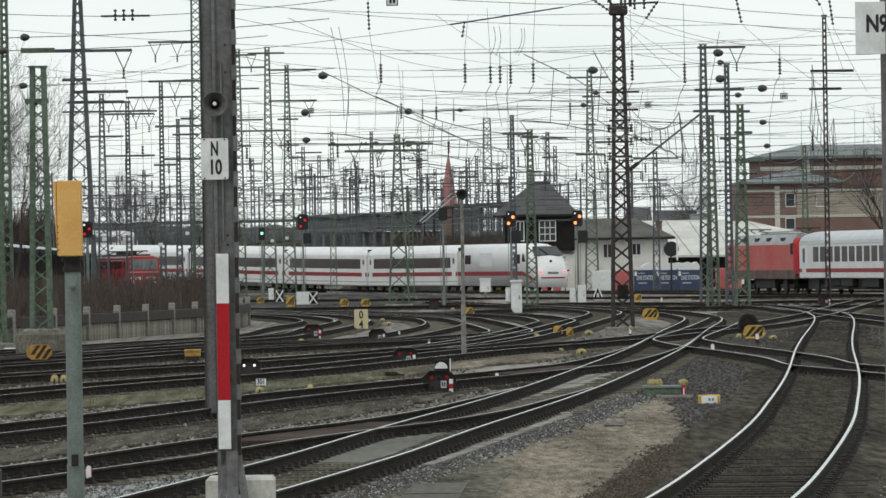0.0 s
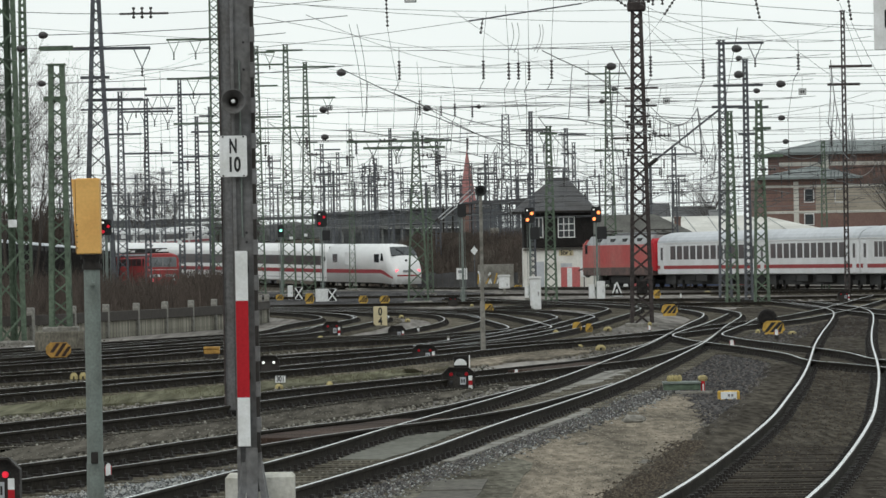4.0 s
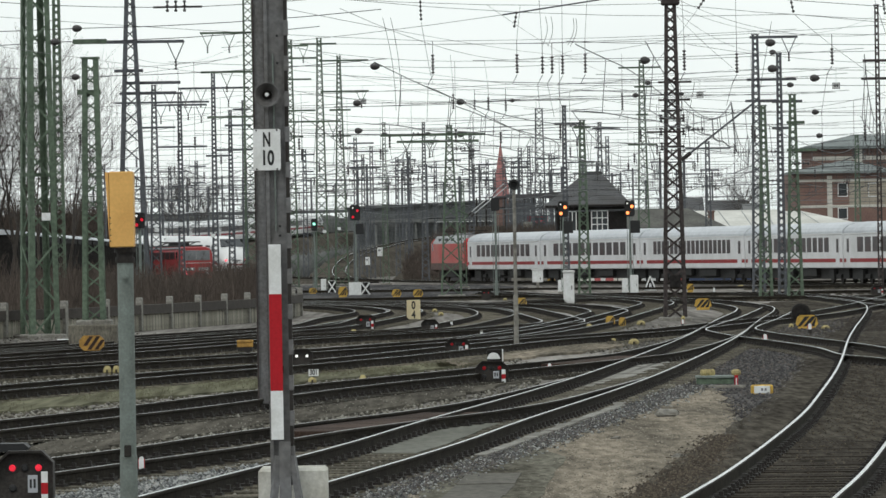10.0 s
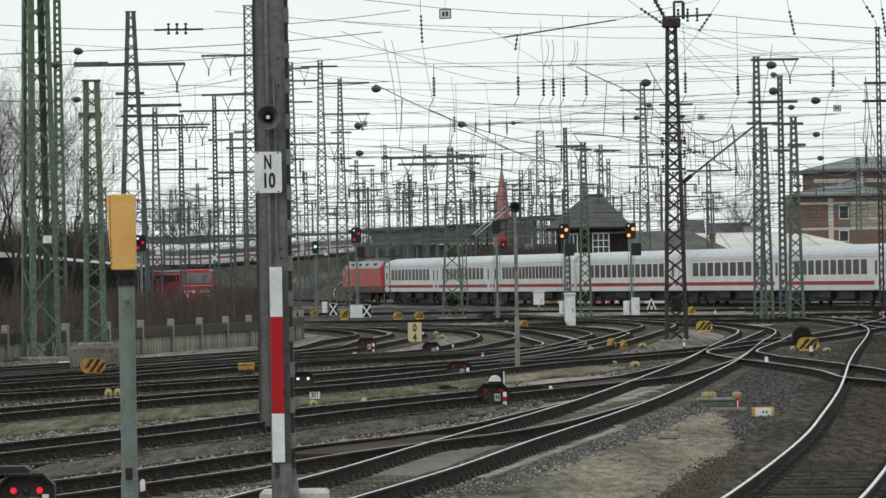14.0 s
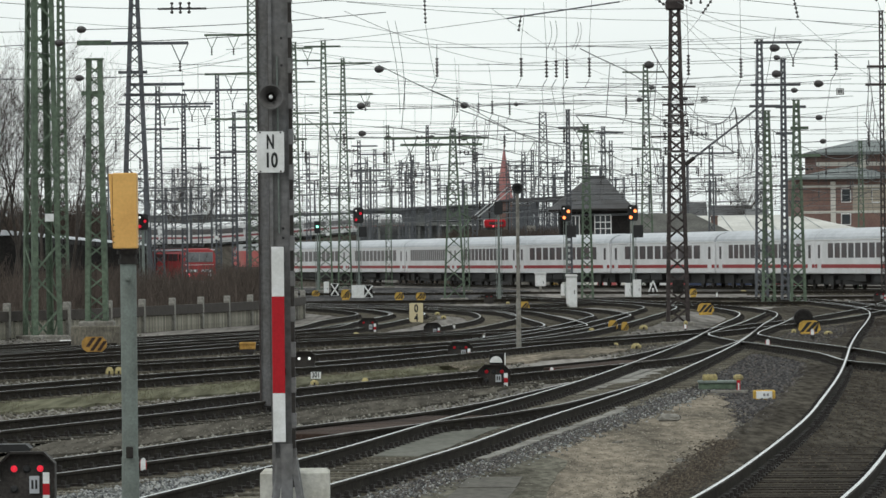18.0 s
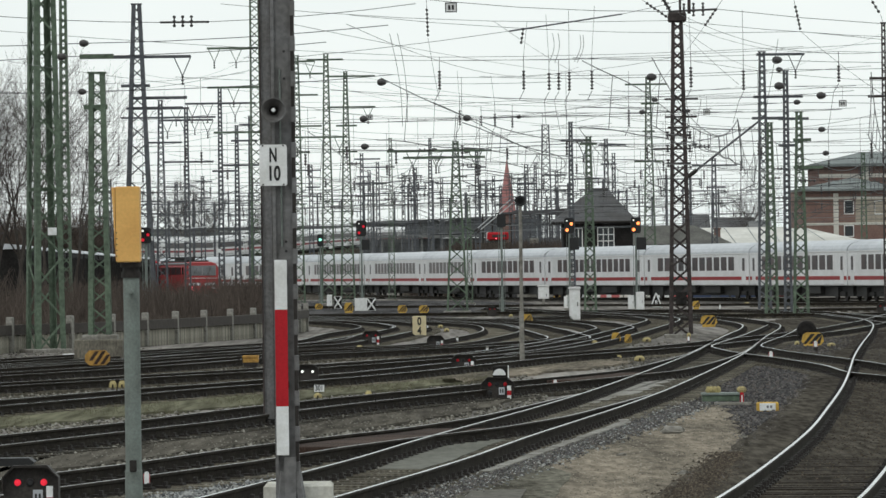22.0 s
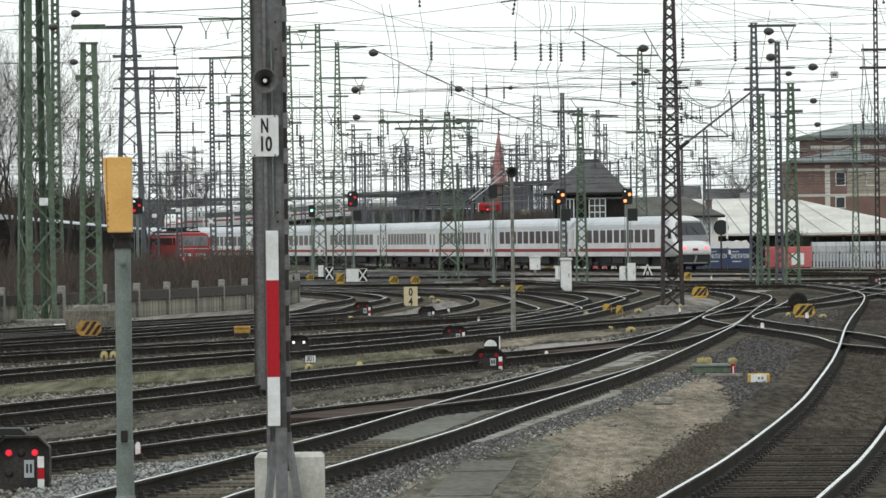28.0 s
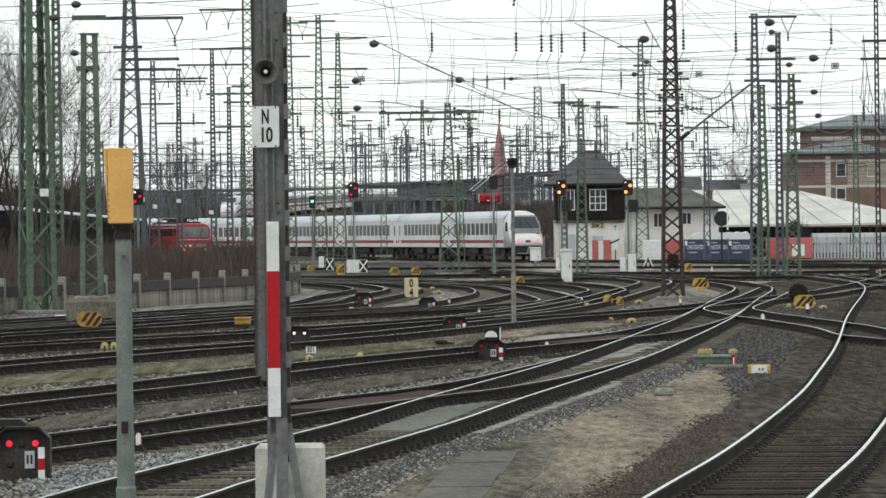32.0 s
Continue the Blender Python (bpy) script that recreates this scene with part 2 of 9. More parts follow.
    "trodden": mat("trodden", (0.15, 0.143, 0.118), 0.95, var=0.45, scale=1.1, bump=0.01, bscale=26, second=(0.075, 0.07, 0.058), spec=0.0, along=0.2),
    "stained_concrete": mat("stained_concrete", (0.165, 0.15, 0.12), 0.9, var=0.4, scale=1.6, bump=0.01, second=(0.085, 0.077, 0.062), streak=0.5),
    "dull_orange": mat("dull_orange", (0.46, 0.265, 0.07), 0.75, var=0.3, scale=6.0, second=(0.28, 0.16, 0.05), spec=0.15),
    "dark_bank": mat("dark_bank", (0.068, 0.06, 0.051), 0.95, var=0.45, scale=0.15, bump=0.05, second=(0.10, 0.09, 0.077), spec=0.0),
}


# ---- mesh helpers ----
class Shape:
    """Collects vertices and faces, with one material slot a face."""

    def __init__(self):
        self.v, self.f, self.k = [], [], []

    def add(self, verts, faces, slot=0):
        n = len(self.v)
        self.v.extend(verts)
        self.f.extend([tuple(i + n for i in f) for f in faces])
        self.k.extend([slot] * len(faces))
        return self

    def box(self, x0, y0, z0, x1, y1, z1, slot=0, m=None, chamfer=0.0):
        c = chamfer
        if c:
            ring = lambda x0, y0, x1, y1: [(x0, y0), (x1, y0), (x1, y1), (x0, y1)]
            vs = []
            for z, i in ((z0, c), (z0 + c, 0), (z1 - c, 0), (z1, c)):
                vs += [(x, y, z) for x, y in ring(x0 + i, y0 + i, x1 - i, y1 - i)]
            fs = [(3, 2, 1, 0), (12, 13, 14, 15)]
            for r in range(3):
                fs += [(r * 4 + i, r * 4 + (i + 1) % 4, r * 4 + 4 + (i + 1) % 4, r * 4 + 4 + i) for i in range(4)]
        else:
            vs = [(x0, y0, z0), (x1, y0, z0), (x1, y1, z0), (x0, y1, z0), (x0, y0, z1), (x1, y0, z1), (x1, y1, z1), (x0, y1, z1)]
            fs = [(3, 2, 1, 0), (4, 5, 6, 7), (0, 1, 5, 4), (1, 2, 6, 5), (2, 3, 7, 6), (3, 0, 4, 7)]
        if m is not None:
            vs = [tuple(m @ Vector(p)) for p in vs]
        return self.add(vs, fs, slot)

    def beam(self, p, q, w, h=None, slot=0):
        """A square bar from p to q."""
        p, q = Vector(p), Vector(q)
        d = (q - p).normalized()
        side = d.cross(Vector((0, 0, 1)))
        if side.length < 0.01:
            side = Vector((1, 0, 0))
        side = side.normalized() * w / 2
        up = side.cross(d).normalized() * (h or w) / 2
        vs = [tuple(e + a * side + b * up) for e in (p, q) for a, b in ((-1, -1), (1, -1), (1, 1), (-1, 1))]
        fs = [(0, 1, 2, 3), (7, 6, 5, 4), (0, 4, 5, 1), (1, 5, 6, 2), (2, 6, 7, 3), (3, 7, 4, 0)]
        return self.add(vs, fs, slot)

    def angle(self, p, q, w, sx, sy, thick=0.015, slot=0):
        """An upright angle iron from p to q, its corner outwards."""
        vs = []
        for e in (p, q):
            x, y, z = e
            vs += [(x, y, z), (x - sx * w, y, z), (x - sx * w, y - sy * thick, z), (x - sx * thick, y - sy * thick, z), (x - sx * thick, y - sy * w, z), (x, y - sy * w, z)]
        fs = [(i, (i + 1) % 6, 6 + (i + 1) % 6, 6 + i) for i in range(6)] + [(0, 1, 2, 3), (0, 3, 4, 5), (6, 7, 8, 9), (6, 9, 10, 11)]
        return self.add(vs, fs, slot)

    def rod(self, p, q, r0, r1=None, n=8, slot=0):
        r1 = r0 if r1 is None else r1
        p, q = Vector(p), Vector(q)
        d = (q - p).normalized()
        a = d.orthogonal().normalized()
        b = d.cross(a)
        vs = []
        for e, r in ((p, r0), (q, r1)):
            vs += [tuple(e + r * (math.cos(2 * math.pi * i / n) * a + math.sin(2 * math.pi * i / n) * b)) for i in range(n)]
        fs = [(i, (i + 1) % n, n + (i + 1) % n, n + i) for i in range(n)] + [tuple(range(n - 1, -1, -1)), tuple(range(n, 2 * n))]
        return self.add(vs, fs, slot)

    def turned(self, p, axis, profile, n=12, slot=0):
        """A turned body: profile of (distance along axis, radius)."""
        p, d = Vector(p), Vector(axis).normalized()
        a = d.orthogonal().normalized()
        b = d.cross(a)
        vs = []
        for t, r in profile:
            vs += [tuple(p + d * t + max(r, 1e-4) * (math.cos(2 * math.pi * i / n) * a + math.sin(2 * math.pi * i / n) * b)) for i in range(n)]
        fs = []
        for k in range(len(profile) - 1):
            fs += [(k * n + i, k * n + (i + 1) % n, (k + 1) * n + (i + 1) % n, (k + 1) * n + i) for i in range(n)]
        fs += [tuple(range(n - 1, -1, -1)), tuple((len(profile) - 1) * n + i for i in range(n))]
        return self.add(vs, fs, slot)

    def prism(self, outline, y0, y1, slot=0, axis="y"):
        """An outline of (x, z), or (x, y) for axis z, drawn out."""
        n = len(outline)
        put = (lambda a, b, t: (a, t, b)) if axis == "y" else ((lambda a, b, t: (a, b, t)) if axis == "z" else (lambda a, b, t: (t, a, b)))
        vs = [put(a, b, y0) for a, b in outline] + [put(a, b, y1) for a, b in outline]
        fs = [tuple(range(n)), tuple(range(2 * n - 1, n - 1, -1))] + [(i, n + i, n + (i + 1) % n, (i + 1) % n) for i in range(n)]
        return self.add(vs, fs, slot)

    def mesh(self, name, *mats):
        me = bpy.data.meshes.new(name)
        me.from_pydata(self.v, [], self.f)
        for m in mats:
            me.materials.append(M[m])
        if len(mats) > 1:
            me.polygons.foreach_set("material_index", self.k)
        bm = bmesh.new()
        bm.from_mesh(me)
        bmesh.ops.recalc_face_normals(bm, faces=bm.faces)
        bm.to_mesh(me)
        bm.free()
        return me


def part(name, shape, mats, parent, label="", m=None, smooth=False):
    me = shape if isinstance(shape, bpy.types.Mesh) else shape.mesh(name, *([mats] if isinstance(mats, str) else mats))
    if smooth:
        me.polygons.foreach_set("use_smooth", [True] * len(me.polygons))
    ob = new(name, me)
    ob.parent = parent
    if m is not None:
        ob.matrix_basis = m
    if label:
        ob["label"] = label
    return ob


def thing(name, label, category, m=None, group="", kind=""):
    ob = new(name)
    ob.empty_display_size = 0.2
    if m is not None:
        ob.matrix_basis = m
    return tagged(ob, label, category, group, kind)


def solid(name, shape, mats, label, category, m=None, group="", kind="", smooth=False):
    ob = part(name, shape, mats, None, "", m, smooth)
    return tagged(ob, label, category, group, kind)


def smooth_line(pts, step=2.0):
    """Points along a smooth curve through pts (Catmull-Rom), evenly spaced, as an array."""
    p = [np.array(q, float) for q in pts]
    p = [2 * p[0] - p[1]] + p + [2 * p[-1] - p[-2]]
    out = []
    for i in range(1, len(p) - 2):
        a, b, c, d = p[i - 1:i + 3]
        for t in np.linspace(0, 1, 24, endpoint=False):
            out.append(0.5 * (2 * b + (c - a) * t + (2 * a - 5 * b + 4 * c - d) * t * t + (3 * b - a - 3 * c + d) * t ** 3))
    out.append(p[-2])
    out = np.array(out)
    ln = np.concatenate([[0], np.cumsum(np.linalg.norm(np.diff(out, axis=0), axis=1))])
    s = np.linspace(0, ln[-1], max(2, int(ln[-1] / step) + 1))
    return np.stack([np.interp(s, ln, out[:, k]) for k in range(out.shape[1])], 1)


def sides(line):
    """Unit normals, to the left of the way, along a line of points."""
    d = np.gradient(line[:, :2], axis=0)
    d /= np.linalg.norm(d, axis=1)[:, None]
    return np.stack([-d[:, 1], d[:, 0]], 1)


# ---- ground ----
GROUND_Z = -0.24


def ground_sheet():
    xs = np.unique(np.concatenate([[-4000, -1200, -400, -160], np.arange(-80, 90, 2.5), [160, 400, 1200, 4000]]))
    ys = np.unique(np.concatenate([[-600, -100, 0, 25], np.arange(38, 130, 1.5), np.arange(130, 520, 6), [560, 700, 1000, 2000, 4900]]))
    v, f = [], []
    for y in ys:
        for x in xs:
            near = 35 < y < 300 and abs(x) < 80
            v.append((x, y, GROUND_Z + (0.05 * noise.noise(Vector((x * 0.4, y * 0.4, 0))) if near else 0)))
    n = len(xs)
    for j in range(len(ys) - 1):
        for i in range(n - 1):
            f.append((j * n + i, j * n + i + 1, (j + 1) * n + i + 1, (j + 1) * n + i))
    s = Shape().add(v, f)
    return solid("ground", s, "ballast", "dark brown-grey gravel ground of the rail yard", "ground", kind="structure")


ground_sheet()


def ground_patch(name, outline, z, material, label, rough=0.35):
    """A patch of other ground: an uneven outline, raised a little above the sheet."""
    rnd = random.Random(len(outline) + int(abs(outline[0][0]) * 10))
    pts = []
    for i, a in enumerate(outline):
        b = outline[(i + 1) % len(outline)]
        k = max(2, int(math.dist(a, b) / 1.2))
        for j in range(k):
            t = j / k
            pts.append((a[0] + (b[0] - a[0]) * t + rnd.uniform(-rough, rough) * 0.5, a[1] + (b[1] - a[1]) * t + rnd.uniform(-rough, rough) * 2))
    bm = bmesh.new()
    vs = [bm.verts.new((x, y, z)) for x, y in pts]
    bm.faces.new(vs)
    bmesh.ops.triangulate(bm, faces=bm.faces)
    bm.normal_update()
    for fc in bm.faces:
        if fc.normal.z < 0:
            fc.normal_flip()
    low = [bm.verts.new((x, y, GROUND_Z - 0.2)) for x, y in pts]
    for i in range(len(vs)):
        j = (i + 1) % len(vs)
        bm.faces.new((vs[i], low[i], low[j], vs[j]))
    me = bpy.data.meshes.new(name)
    bm.to_mesh(me)
    bm.free()
    me.materials.append(M[material])
    return solid(name, me, material, label, "ground", kind="structure")


ground_patch("gravel_path", [(-1.02, 51.1), (-0.55, 58.78), (0.5, 66.82), (1.72, 77.24), (3.06, 87.72), (4.87, 103.62), (4.95, 99.37), (4.68, 87.1), (3.97, 75.31), (3, 64.71), (2.01, 56.15), (1.43, 50.56)], -0.175, "sandy", "sandy brown gravel path between the tracks")
ground_patch("blue_gravel", [(4.63, 87.8), (4.96, 106.65), (7.55, 139.98), (8.78, 143.33), (9.16, 133.6), (8.96, 123.49), (7.5, 105.46), (5.8, 87.35), (4.06, 71.48), (3.01, 63.54)], -0.195, "blue_ballast", "grey-blue clean ballast beside the turnout")
ground_patch("weedy_strip", [(-9.18, 103.42), (-6.63, 109.7), (-4.3, 114.96), (-1.9, 123.79), (0.19, 130.32), (0.18, 123.91), (-1.8, 117.44), (-4.01, 107.13), (-6.03, 99.71), (-8.18, 92.07)], -0.18, "mossy", "flat strip of soil with thin dry grass")
ground_patch("sandy_strip", [(-0.09, 134.66), (1.72, 143.6), (3.73, 151.96), (5.13, 151.03), (4.13, 143.75), (1.59, 132.98), (-0.08, 124.04)], -0.18, "sandy", "pale sandy strip beside the track")
ground_patch("turnout_slab", [(2.37, 101.28), (3.58, 116.36), (5.55, 134.27), (6.47, 137.48), (5.58, 128.63), (3.6, 109.65)], -0.165, "concrete", "pale stony infill inside the turnout")
ground_patch("pale_ballast", [(-4.35, 60.19), (-3.34, 65.3), (-2.61, 67.69), (-2.35, 70.43), (-2.29, 68.51), (-2.51, 65.07), (-3.17, 59.47), (-3.66, 55.46), (-4.23, 55.35)], -0.19, "stone", "lighter grey ballast between two tracks", 0.6)
ground_patch("pale_ballast", [(-1.29, 53.74), (-0.57, 61.09), (0.85, 72.48), (1.82, 81.62), (2.91, 91.72), (2.81, 88.5), (1.55, 76.7), (0.44, 67.35), (-0.43, 59.19), (-0.84, 53.63)], -0.183, "white_grit", "pale grit strewn beside the rail", 0.5)

ground_patch("soil_strip", [(-7.37, 82.97), (-5.36, 88.49), (-3.15, 97.75), (-0.94, 102.74), (1.36, 114.27), (2.07, 113.92), (0.35, 100.14), (-0.85, 92.54), (-2.75, 85.18), (-4.63, 76.4), (-5.37, 72.34), (-6.2, 69.65)], -0.188, "soil", "bare dark soil between two tracks", 0.4)
ground_patch("dirt_strip", [(1.88, 57.09), (2.71, 65.66), (3.65, 74.05), (4.71, 84.67), (6.12, 98.84), (7.09, 108.08), (5.69, 88.91), (4.47, 76.79), (3.27, 65.84), (2.35, 56.97)], -0.171, "dark_soil", "dark brown trodden dirt beside the path", 0.08)
ground_patch("trodden_earth", [(-0.09, 63.12), (0.52, 67.75), (1.23, 71.85), (1.54, 68.78), (1.24, 62.78), (0.99, 58.15), (0.72, 52.34), (-0.6, 52.62)], -0.169, "trodden", "grey-green trodden earth at the edge of the path", 0.1)
ground_patch("track_slab", [(-0.99, 70.67), (-0.66, 75.7), (-0.12, 79.87), (0.57, 82.8), (0.79, 82.16), (0.38, 77.68), (-0.4, 70.47)], -0.158, "slab", "grey-green flat infill between the rails", 0.12)


ground_patch("oily_ballast", [(8.6, 128), (9.2, 165), (11.2, 200), (13.2, 238), (16, 262), (34, 262), (27, 220), (21, 170), (16, 128)], -0.187, "dark_soil", "oil-dark ballast round the turnout")
ground_patch("oily_ballast", [(-44, 292), (-20, 283), (-6, 278), (0, 300), (3, 350), (6, 400), (3, 440), (-8, 470), (-52, 470)], -0.187, "blue_ballast", "oil-dark ballast under the running lines")


# ---- tracks ----
GAUGE = 1.505
RAIL = [(-0.022, 0.0), (0.022, 0.0), (0.036, -0.010), (0.036, -0.035), (0.012, -0.05), (0.012, -0.135), (0.07, -0.155), (-0.07, -0.155), (-0.012, -0.135), (-0.012, -0.05), (-0.036, -0.035), (-0.036, -0.010)]


def rail_mesh(line, off, head):
    nrm = sides(line)
    s = Shape()
    n = len(RAIL)
    vs = []
    for p, (nx, ny) in zip(line, nrm):
        lift = p[2] if len(p) > 2 else 0.0
        for a, z in RAIL:
            vs.append((p[0] + nx * (off + a), p[1] + ny * (off + a), z + lift))
    for i in range(len(line) - 1):
        s.f.extend([(i * n + k, i * n + (k + 1) % n, (i + 1) * n + (k + 1) % n, (i + 1) * n + k) for k in range(n)])
        s.k.extend([1] + [0] * (n - 1))
    s.v = vs
    return s.mesh("rail", "rail_rust", head)


def sleeper_shape(s, m, slot=0):
    s.box(-1.3, -0.13, -0.33, 1.3, 0.13, -0.165, slot, m)
    for a in (-GAUGE / 2, GAUGE / 2):
        s.box(a - 0.19, -0.08, -0.166, a + 0.19, 0.08, -0.135, slot + 1, m)
        for b in (-0.14, 0.14):
            s.box(a + b - 0.025, -0.03, -0.14, a + b + 0.025, 0.03, -0.085, slot + 1, m)
    return s


SLEEPERS = {k: sleeper_shape(Shape(), None).mesh("sleeper", k, "iron") for k in ("timber", "wet_timber", "soiled_timber")}
PENDING = []


def track(points, label, head="rail_head", timber="timber", single=0, start=None, stop=None, step=1.5):
    """Two rails on sleepers along a smooth line. The first so many sleepers from the near end are single pieces."""
    line = smooth_line(points, step)
    t = thing("railway_track", label, "railway track", kind="structure")
    for off in (GAUGE / 2, -GAUGE / 2):
        part("rail", rail_mesh(line, off, head), None, t)
    PENDING.append((t, points, timber, single, start, stop))
    return line


def lay_sleepers(t, points, timber, single, start, stop):
    fine = smooth_line(points, 0.62)
    nrm = sides(fine)
    rnd = random.Random(int(abs(points[0][0]) * 100))
    rest = Shape()
    order = list(range(len(fine)))
    left = single
    for i in order:
        x, y = fine[i][:2]
        if (start and y < start) or (stop and y > stop) or y > 345 or y < 40 or abs(x) > y * 0.1 + 4:
            continue
        a = math.degrees(math.atan2(nrm[i][1], nrm[i][0])) + rnd.uniform(-0.8, 0.8)
        m = pose(x, y, rnd.uniform(-0.012, 0.006), 0, 0, a)
        if left > 0:
            part("sleeper", SLEEPERS[timber], None, t, m=m)
            left -= 1
        else:
            sleeper_shape(rest, m)
    if rest.v:
        ob = part("far_sleepers", rest, (timber, "iron"), t)
        ob["kind"] = "stuff"


LINE_A = track([(-1.13, 19.11), (2.54, 48.88), (4.02, 60.94), (5.88, 78.29), (7.16, 92.07), (8.46, 106.7), (9.6, 120.38), (11.37, 142.32), (13.23, 164.2), (15.7, 192.36), (17.44, 213.37), (18.43, 228.14), (19.17, 245.61), (19.32, 270.29)], "curved main track with bright worn rails on old timber sleepers", "rail_head", "soiled_timber", 130)


def track_fill(line, y0, y1, material, label, seed):
    """Trodden soil that nearly buries the sleepers of an old track."""
    pts = np.array([p for p in line if y0 <= p[1] <= y1])
    nrm = sides(pts)
    offs = [-1.9, -1.4, -1.05, -0.82, -0.68, -0.4, 0.0, 0.4, 0.68, 0.82, 1.05, 1.4, 1.9]
    vs, fs = [], []
    for p, (nx, ny) in zip(pts, nrm):
        for o in offs:
            x, y = p[0] + nx * o, p[1] + ny * o
            vs.append((x, y, -0.181 + 0.022 * min(1, max(0, (y - 62) / 14)) + (0.014 if abs(o) > 0.9 else 0.0) + 0.007 * noise.noise(Vector((x * 1.6, y * 0.9, seed))) - 0.1 * max(0, abs(o) - 1.3)))
    n = len(offs)
    for i in range(len(pts) - 1):
        fs += [(i * n + k, i * n + k + 1, (i + 1) * n + k + 1, (i + 1) * n + k) for k in range(n - 1)]
    return solid("track_fill", Shape().add(vs, fs), material, label, "ground", kind="structure")


track_fill(LINE_A, 40, 165, "dark_soil", "dark trodden soil between the rails", 3)
LINE_B = track([(-6.39, 20.18), (-3.07, 50), (-2.65, 53.77), (-0.77, 68.2), (0.44, 79.37), (2.43, 96.79), (4.23, 114.75), (7.28, 149.02), (9.92, 183.58), (12.12, 211.3), (12.87, 228.01), (12.69, 248.92), (11.87, 258.72), (10.98, 269.37), (7.64, 309.23)], "curved track with bright worn rails on timber sleepers", "rail_head", "timber", 140)
LINE_C = track([(-14.12, 27.61), (-4.21, 66.37), (-3.47, 69.26), (-2.31, 74.8), (-1.76, 77.03), (-0.86, 80.38), (-0.03, 83.25), (1.05, 88.57), (1.87, 94.37), (3.07, 103.53)], "track that runs into a turnout on dark wet sleepers", "rail_dull", "timber", 90)
LINE_D = track([(-15.24, 43.7), (-6.1, 82.64), (-4.65, 88.85), (-3.18, 96.53), (-1.72, 102.99), (0.7, 112.13), (3.48, 122.5), (5.03, 130), (7.27, 149.97), (9.29, 175.23)], "track with dull brown rails on timber sleepers", "rail_dull", "wet_timber", 100)
LINE_E = track([(-22.54, 47.75), (-8.03, 105.96), (-6.15, 113.5), (-3.93, 120.93), (-1.79, 128.98), (0.71, 141.45), (2.53, 150.25), (4.24, 156.13), (7.1, 166.53), (9.41, 177.81), (12.04, 190.71), (14.24, 202.67), (17.9, 228.69), (19.25, 239.92), (26.39, 299.49)], "long straight track with worn bright rails", "rail_head", "timber", 60)
LINE_F = track([(-30.47, 66.44), (-9.43, 122.63), (-7.21, 128.55), (-4.5, 135.7), (-1.36, 146.3), (0.71, 154.6), (2.79, 170.07), (4.62, 189.55), (6.16, 210.84), (6.65, 220.61), (6.34, 237.09), (5.04, 249.01), (2.48, 257.68), (-14.57, 315.21)], "curved yard track with worn rails", "rail_head")
LINE_F2 = track([(0.71, 152.58), (2.72, 164.07), (4.91, 184.7), (7.42, 215.56), (9.35, 241.15), (9.9, 254.23), (9.56, 266.81), (8.48, 278.17), (2.77, 337.89)], "yard track that branches off in a curve", "rail_head")
LINE_G = track([(-27.11, 77.9), (-10.47, 135.54), (-8.11, 143.71), (-5.29, 156.74), (-2.51, 164.36), (0.69, 171.56), (2.51, 179.43), (3.73, 184.19), (4.13, 190.03), (4, 200.11), (3.42, 221.88), (2.85, 236.13), (1.13, 248.22), (-1.58, 259.65), (-10.81, 298.57)], "curved yard track with worn rails", "rail_head")
LINE_G2 = track([(-24.39, 97.23), (-8.82, 155.18), (-5.7, 166.78), (-2.67, 171.58), (-0.48, 177.87), (1.05, 195.98), (1.84, 209.37), (2.04, 223.3), (1.62, 237.48), (0.09, 249.4), (-2.13, 260.28), (-10.11, 299.47)], "curved yard track with dull rails", "rail_dull")
LINE_H = track([(-24.68, 90.01), (-11.52, 148.55), (-9.07, 159.46), (-5.95, 174.38), (-4.33, 182.44), (-3.28, 196.62), (-2.47, 211.66), (-1.8, 227.27), (-2.01, 239.03), (-3.1, 253.05), (-4.93, 263.62), (-7.42, 272.59), (-18.1, 311.13)], "curved yard track with worn rails", "rail_head")
LINE_H2 = track([(-22.58, 116.57), (-8.18, 174.82), (-6.27, 182.55), (-4.74, 190.06), (-4.2, 209.59), (-3.29, 226.63), (-3.32, 238.05), (-4.4, 251.86), (-6.35, 265.26), (-12.09, 304.85)], "curved yard track with dull rails", "rail_dull")
LINE_I1 = track([(-38.91, 312.37), (-9.96, 304.49), (-2.65, 302.5), (4.01, 305.47), (9.89, 308.44), (15.81, 299.48), (24.62, 299.2), (84.59, 297.35)], "cross-running yard track with dull rails", "rail_dull")
LINE_I2 = track([(-22.37, 299.84), (-9.42, 272.79), (-2.74, 258.85), (3.33, 264.92), (8.2, 280.79), (14.16, 271.62), (18.24, 269.61), (72.09, 243.14)], "cross-running yard track with worn rails", "rail_head")
LINE_I3 = track([(-50.42, 417.33), (-9.37, 373.58), (0.16, 363.43), (7.67, 361.98), (14.67, 349.71), (27.36, 338.58), (72.45, 298.99)], "cross-running yard track far back", "rail_dull")
LINE_J = track([(15.68, 303.92), (18.18, 284.12), (18.85, 268.87), (18.84, 238.67), (18.84, 178.67)], "cross-running track beside the lattice masts", "rail_head")
LINE_K = track([(14.65, 77.19), (10.33, 116.96), (9.74, 122.37), (9.78, 131.69), (9.26, 143.88), (8.79, 152), (8.61, 159.66), (8.67, 164.23), (9.24, 171.25), (10.93, 188.57), (12.65, 208.19), (13.77, 221.69)], "connecting curve of the turnout with bright rails", "rail_head", "timber", 40)

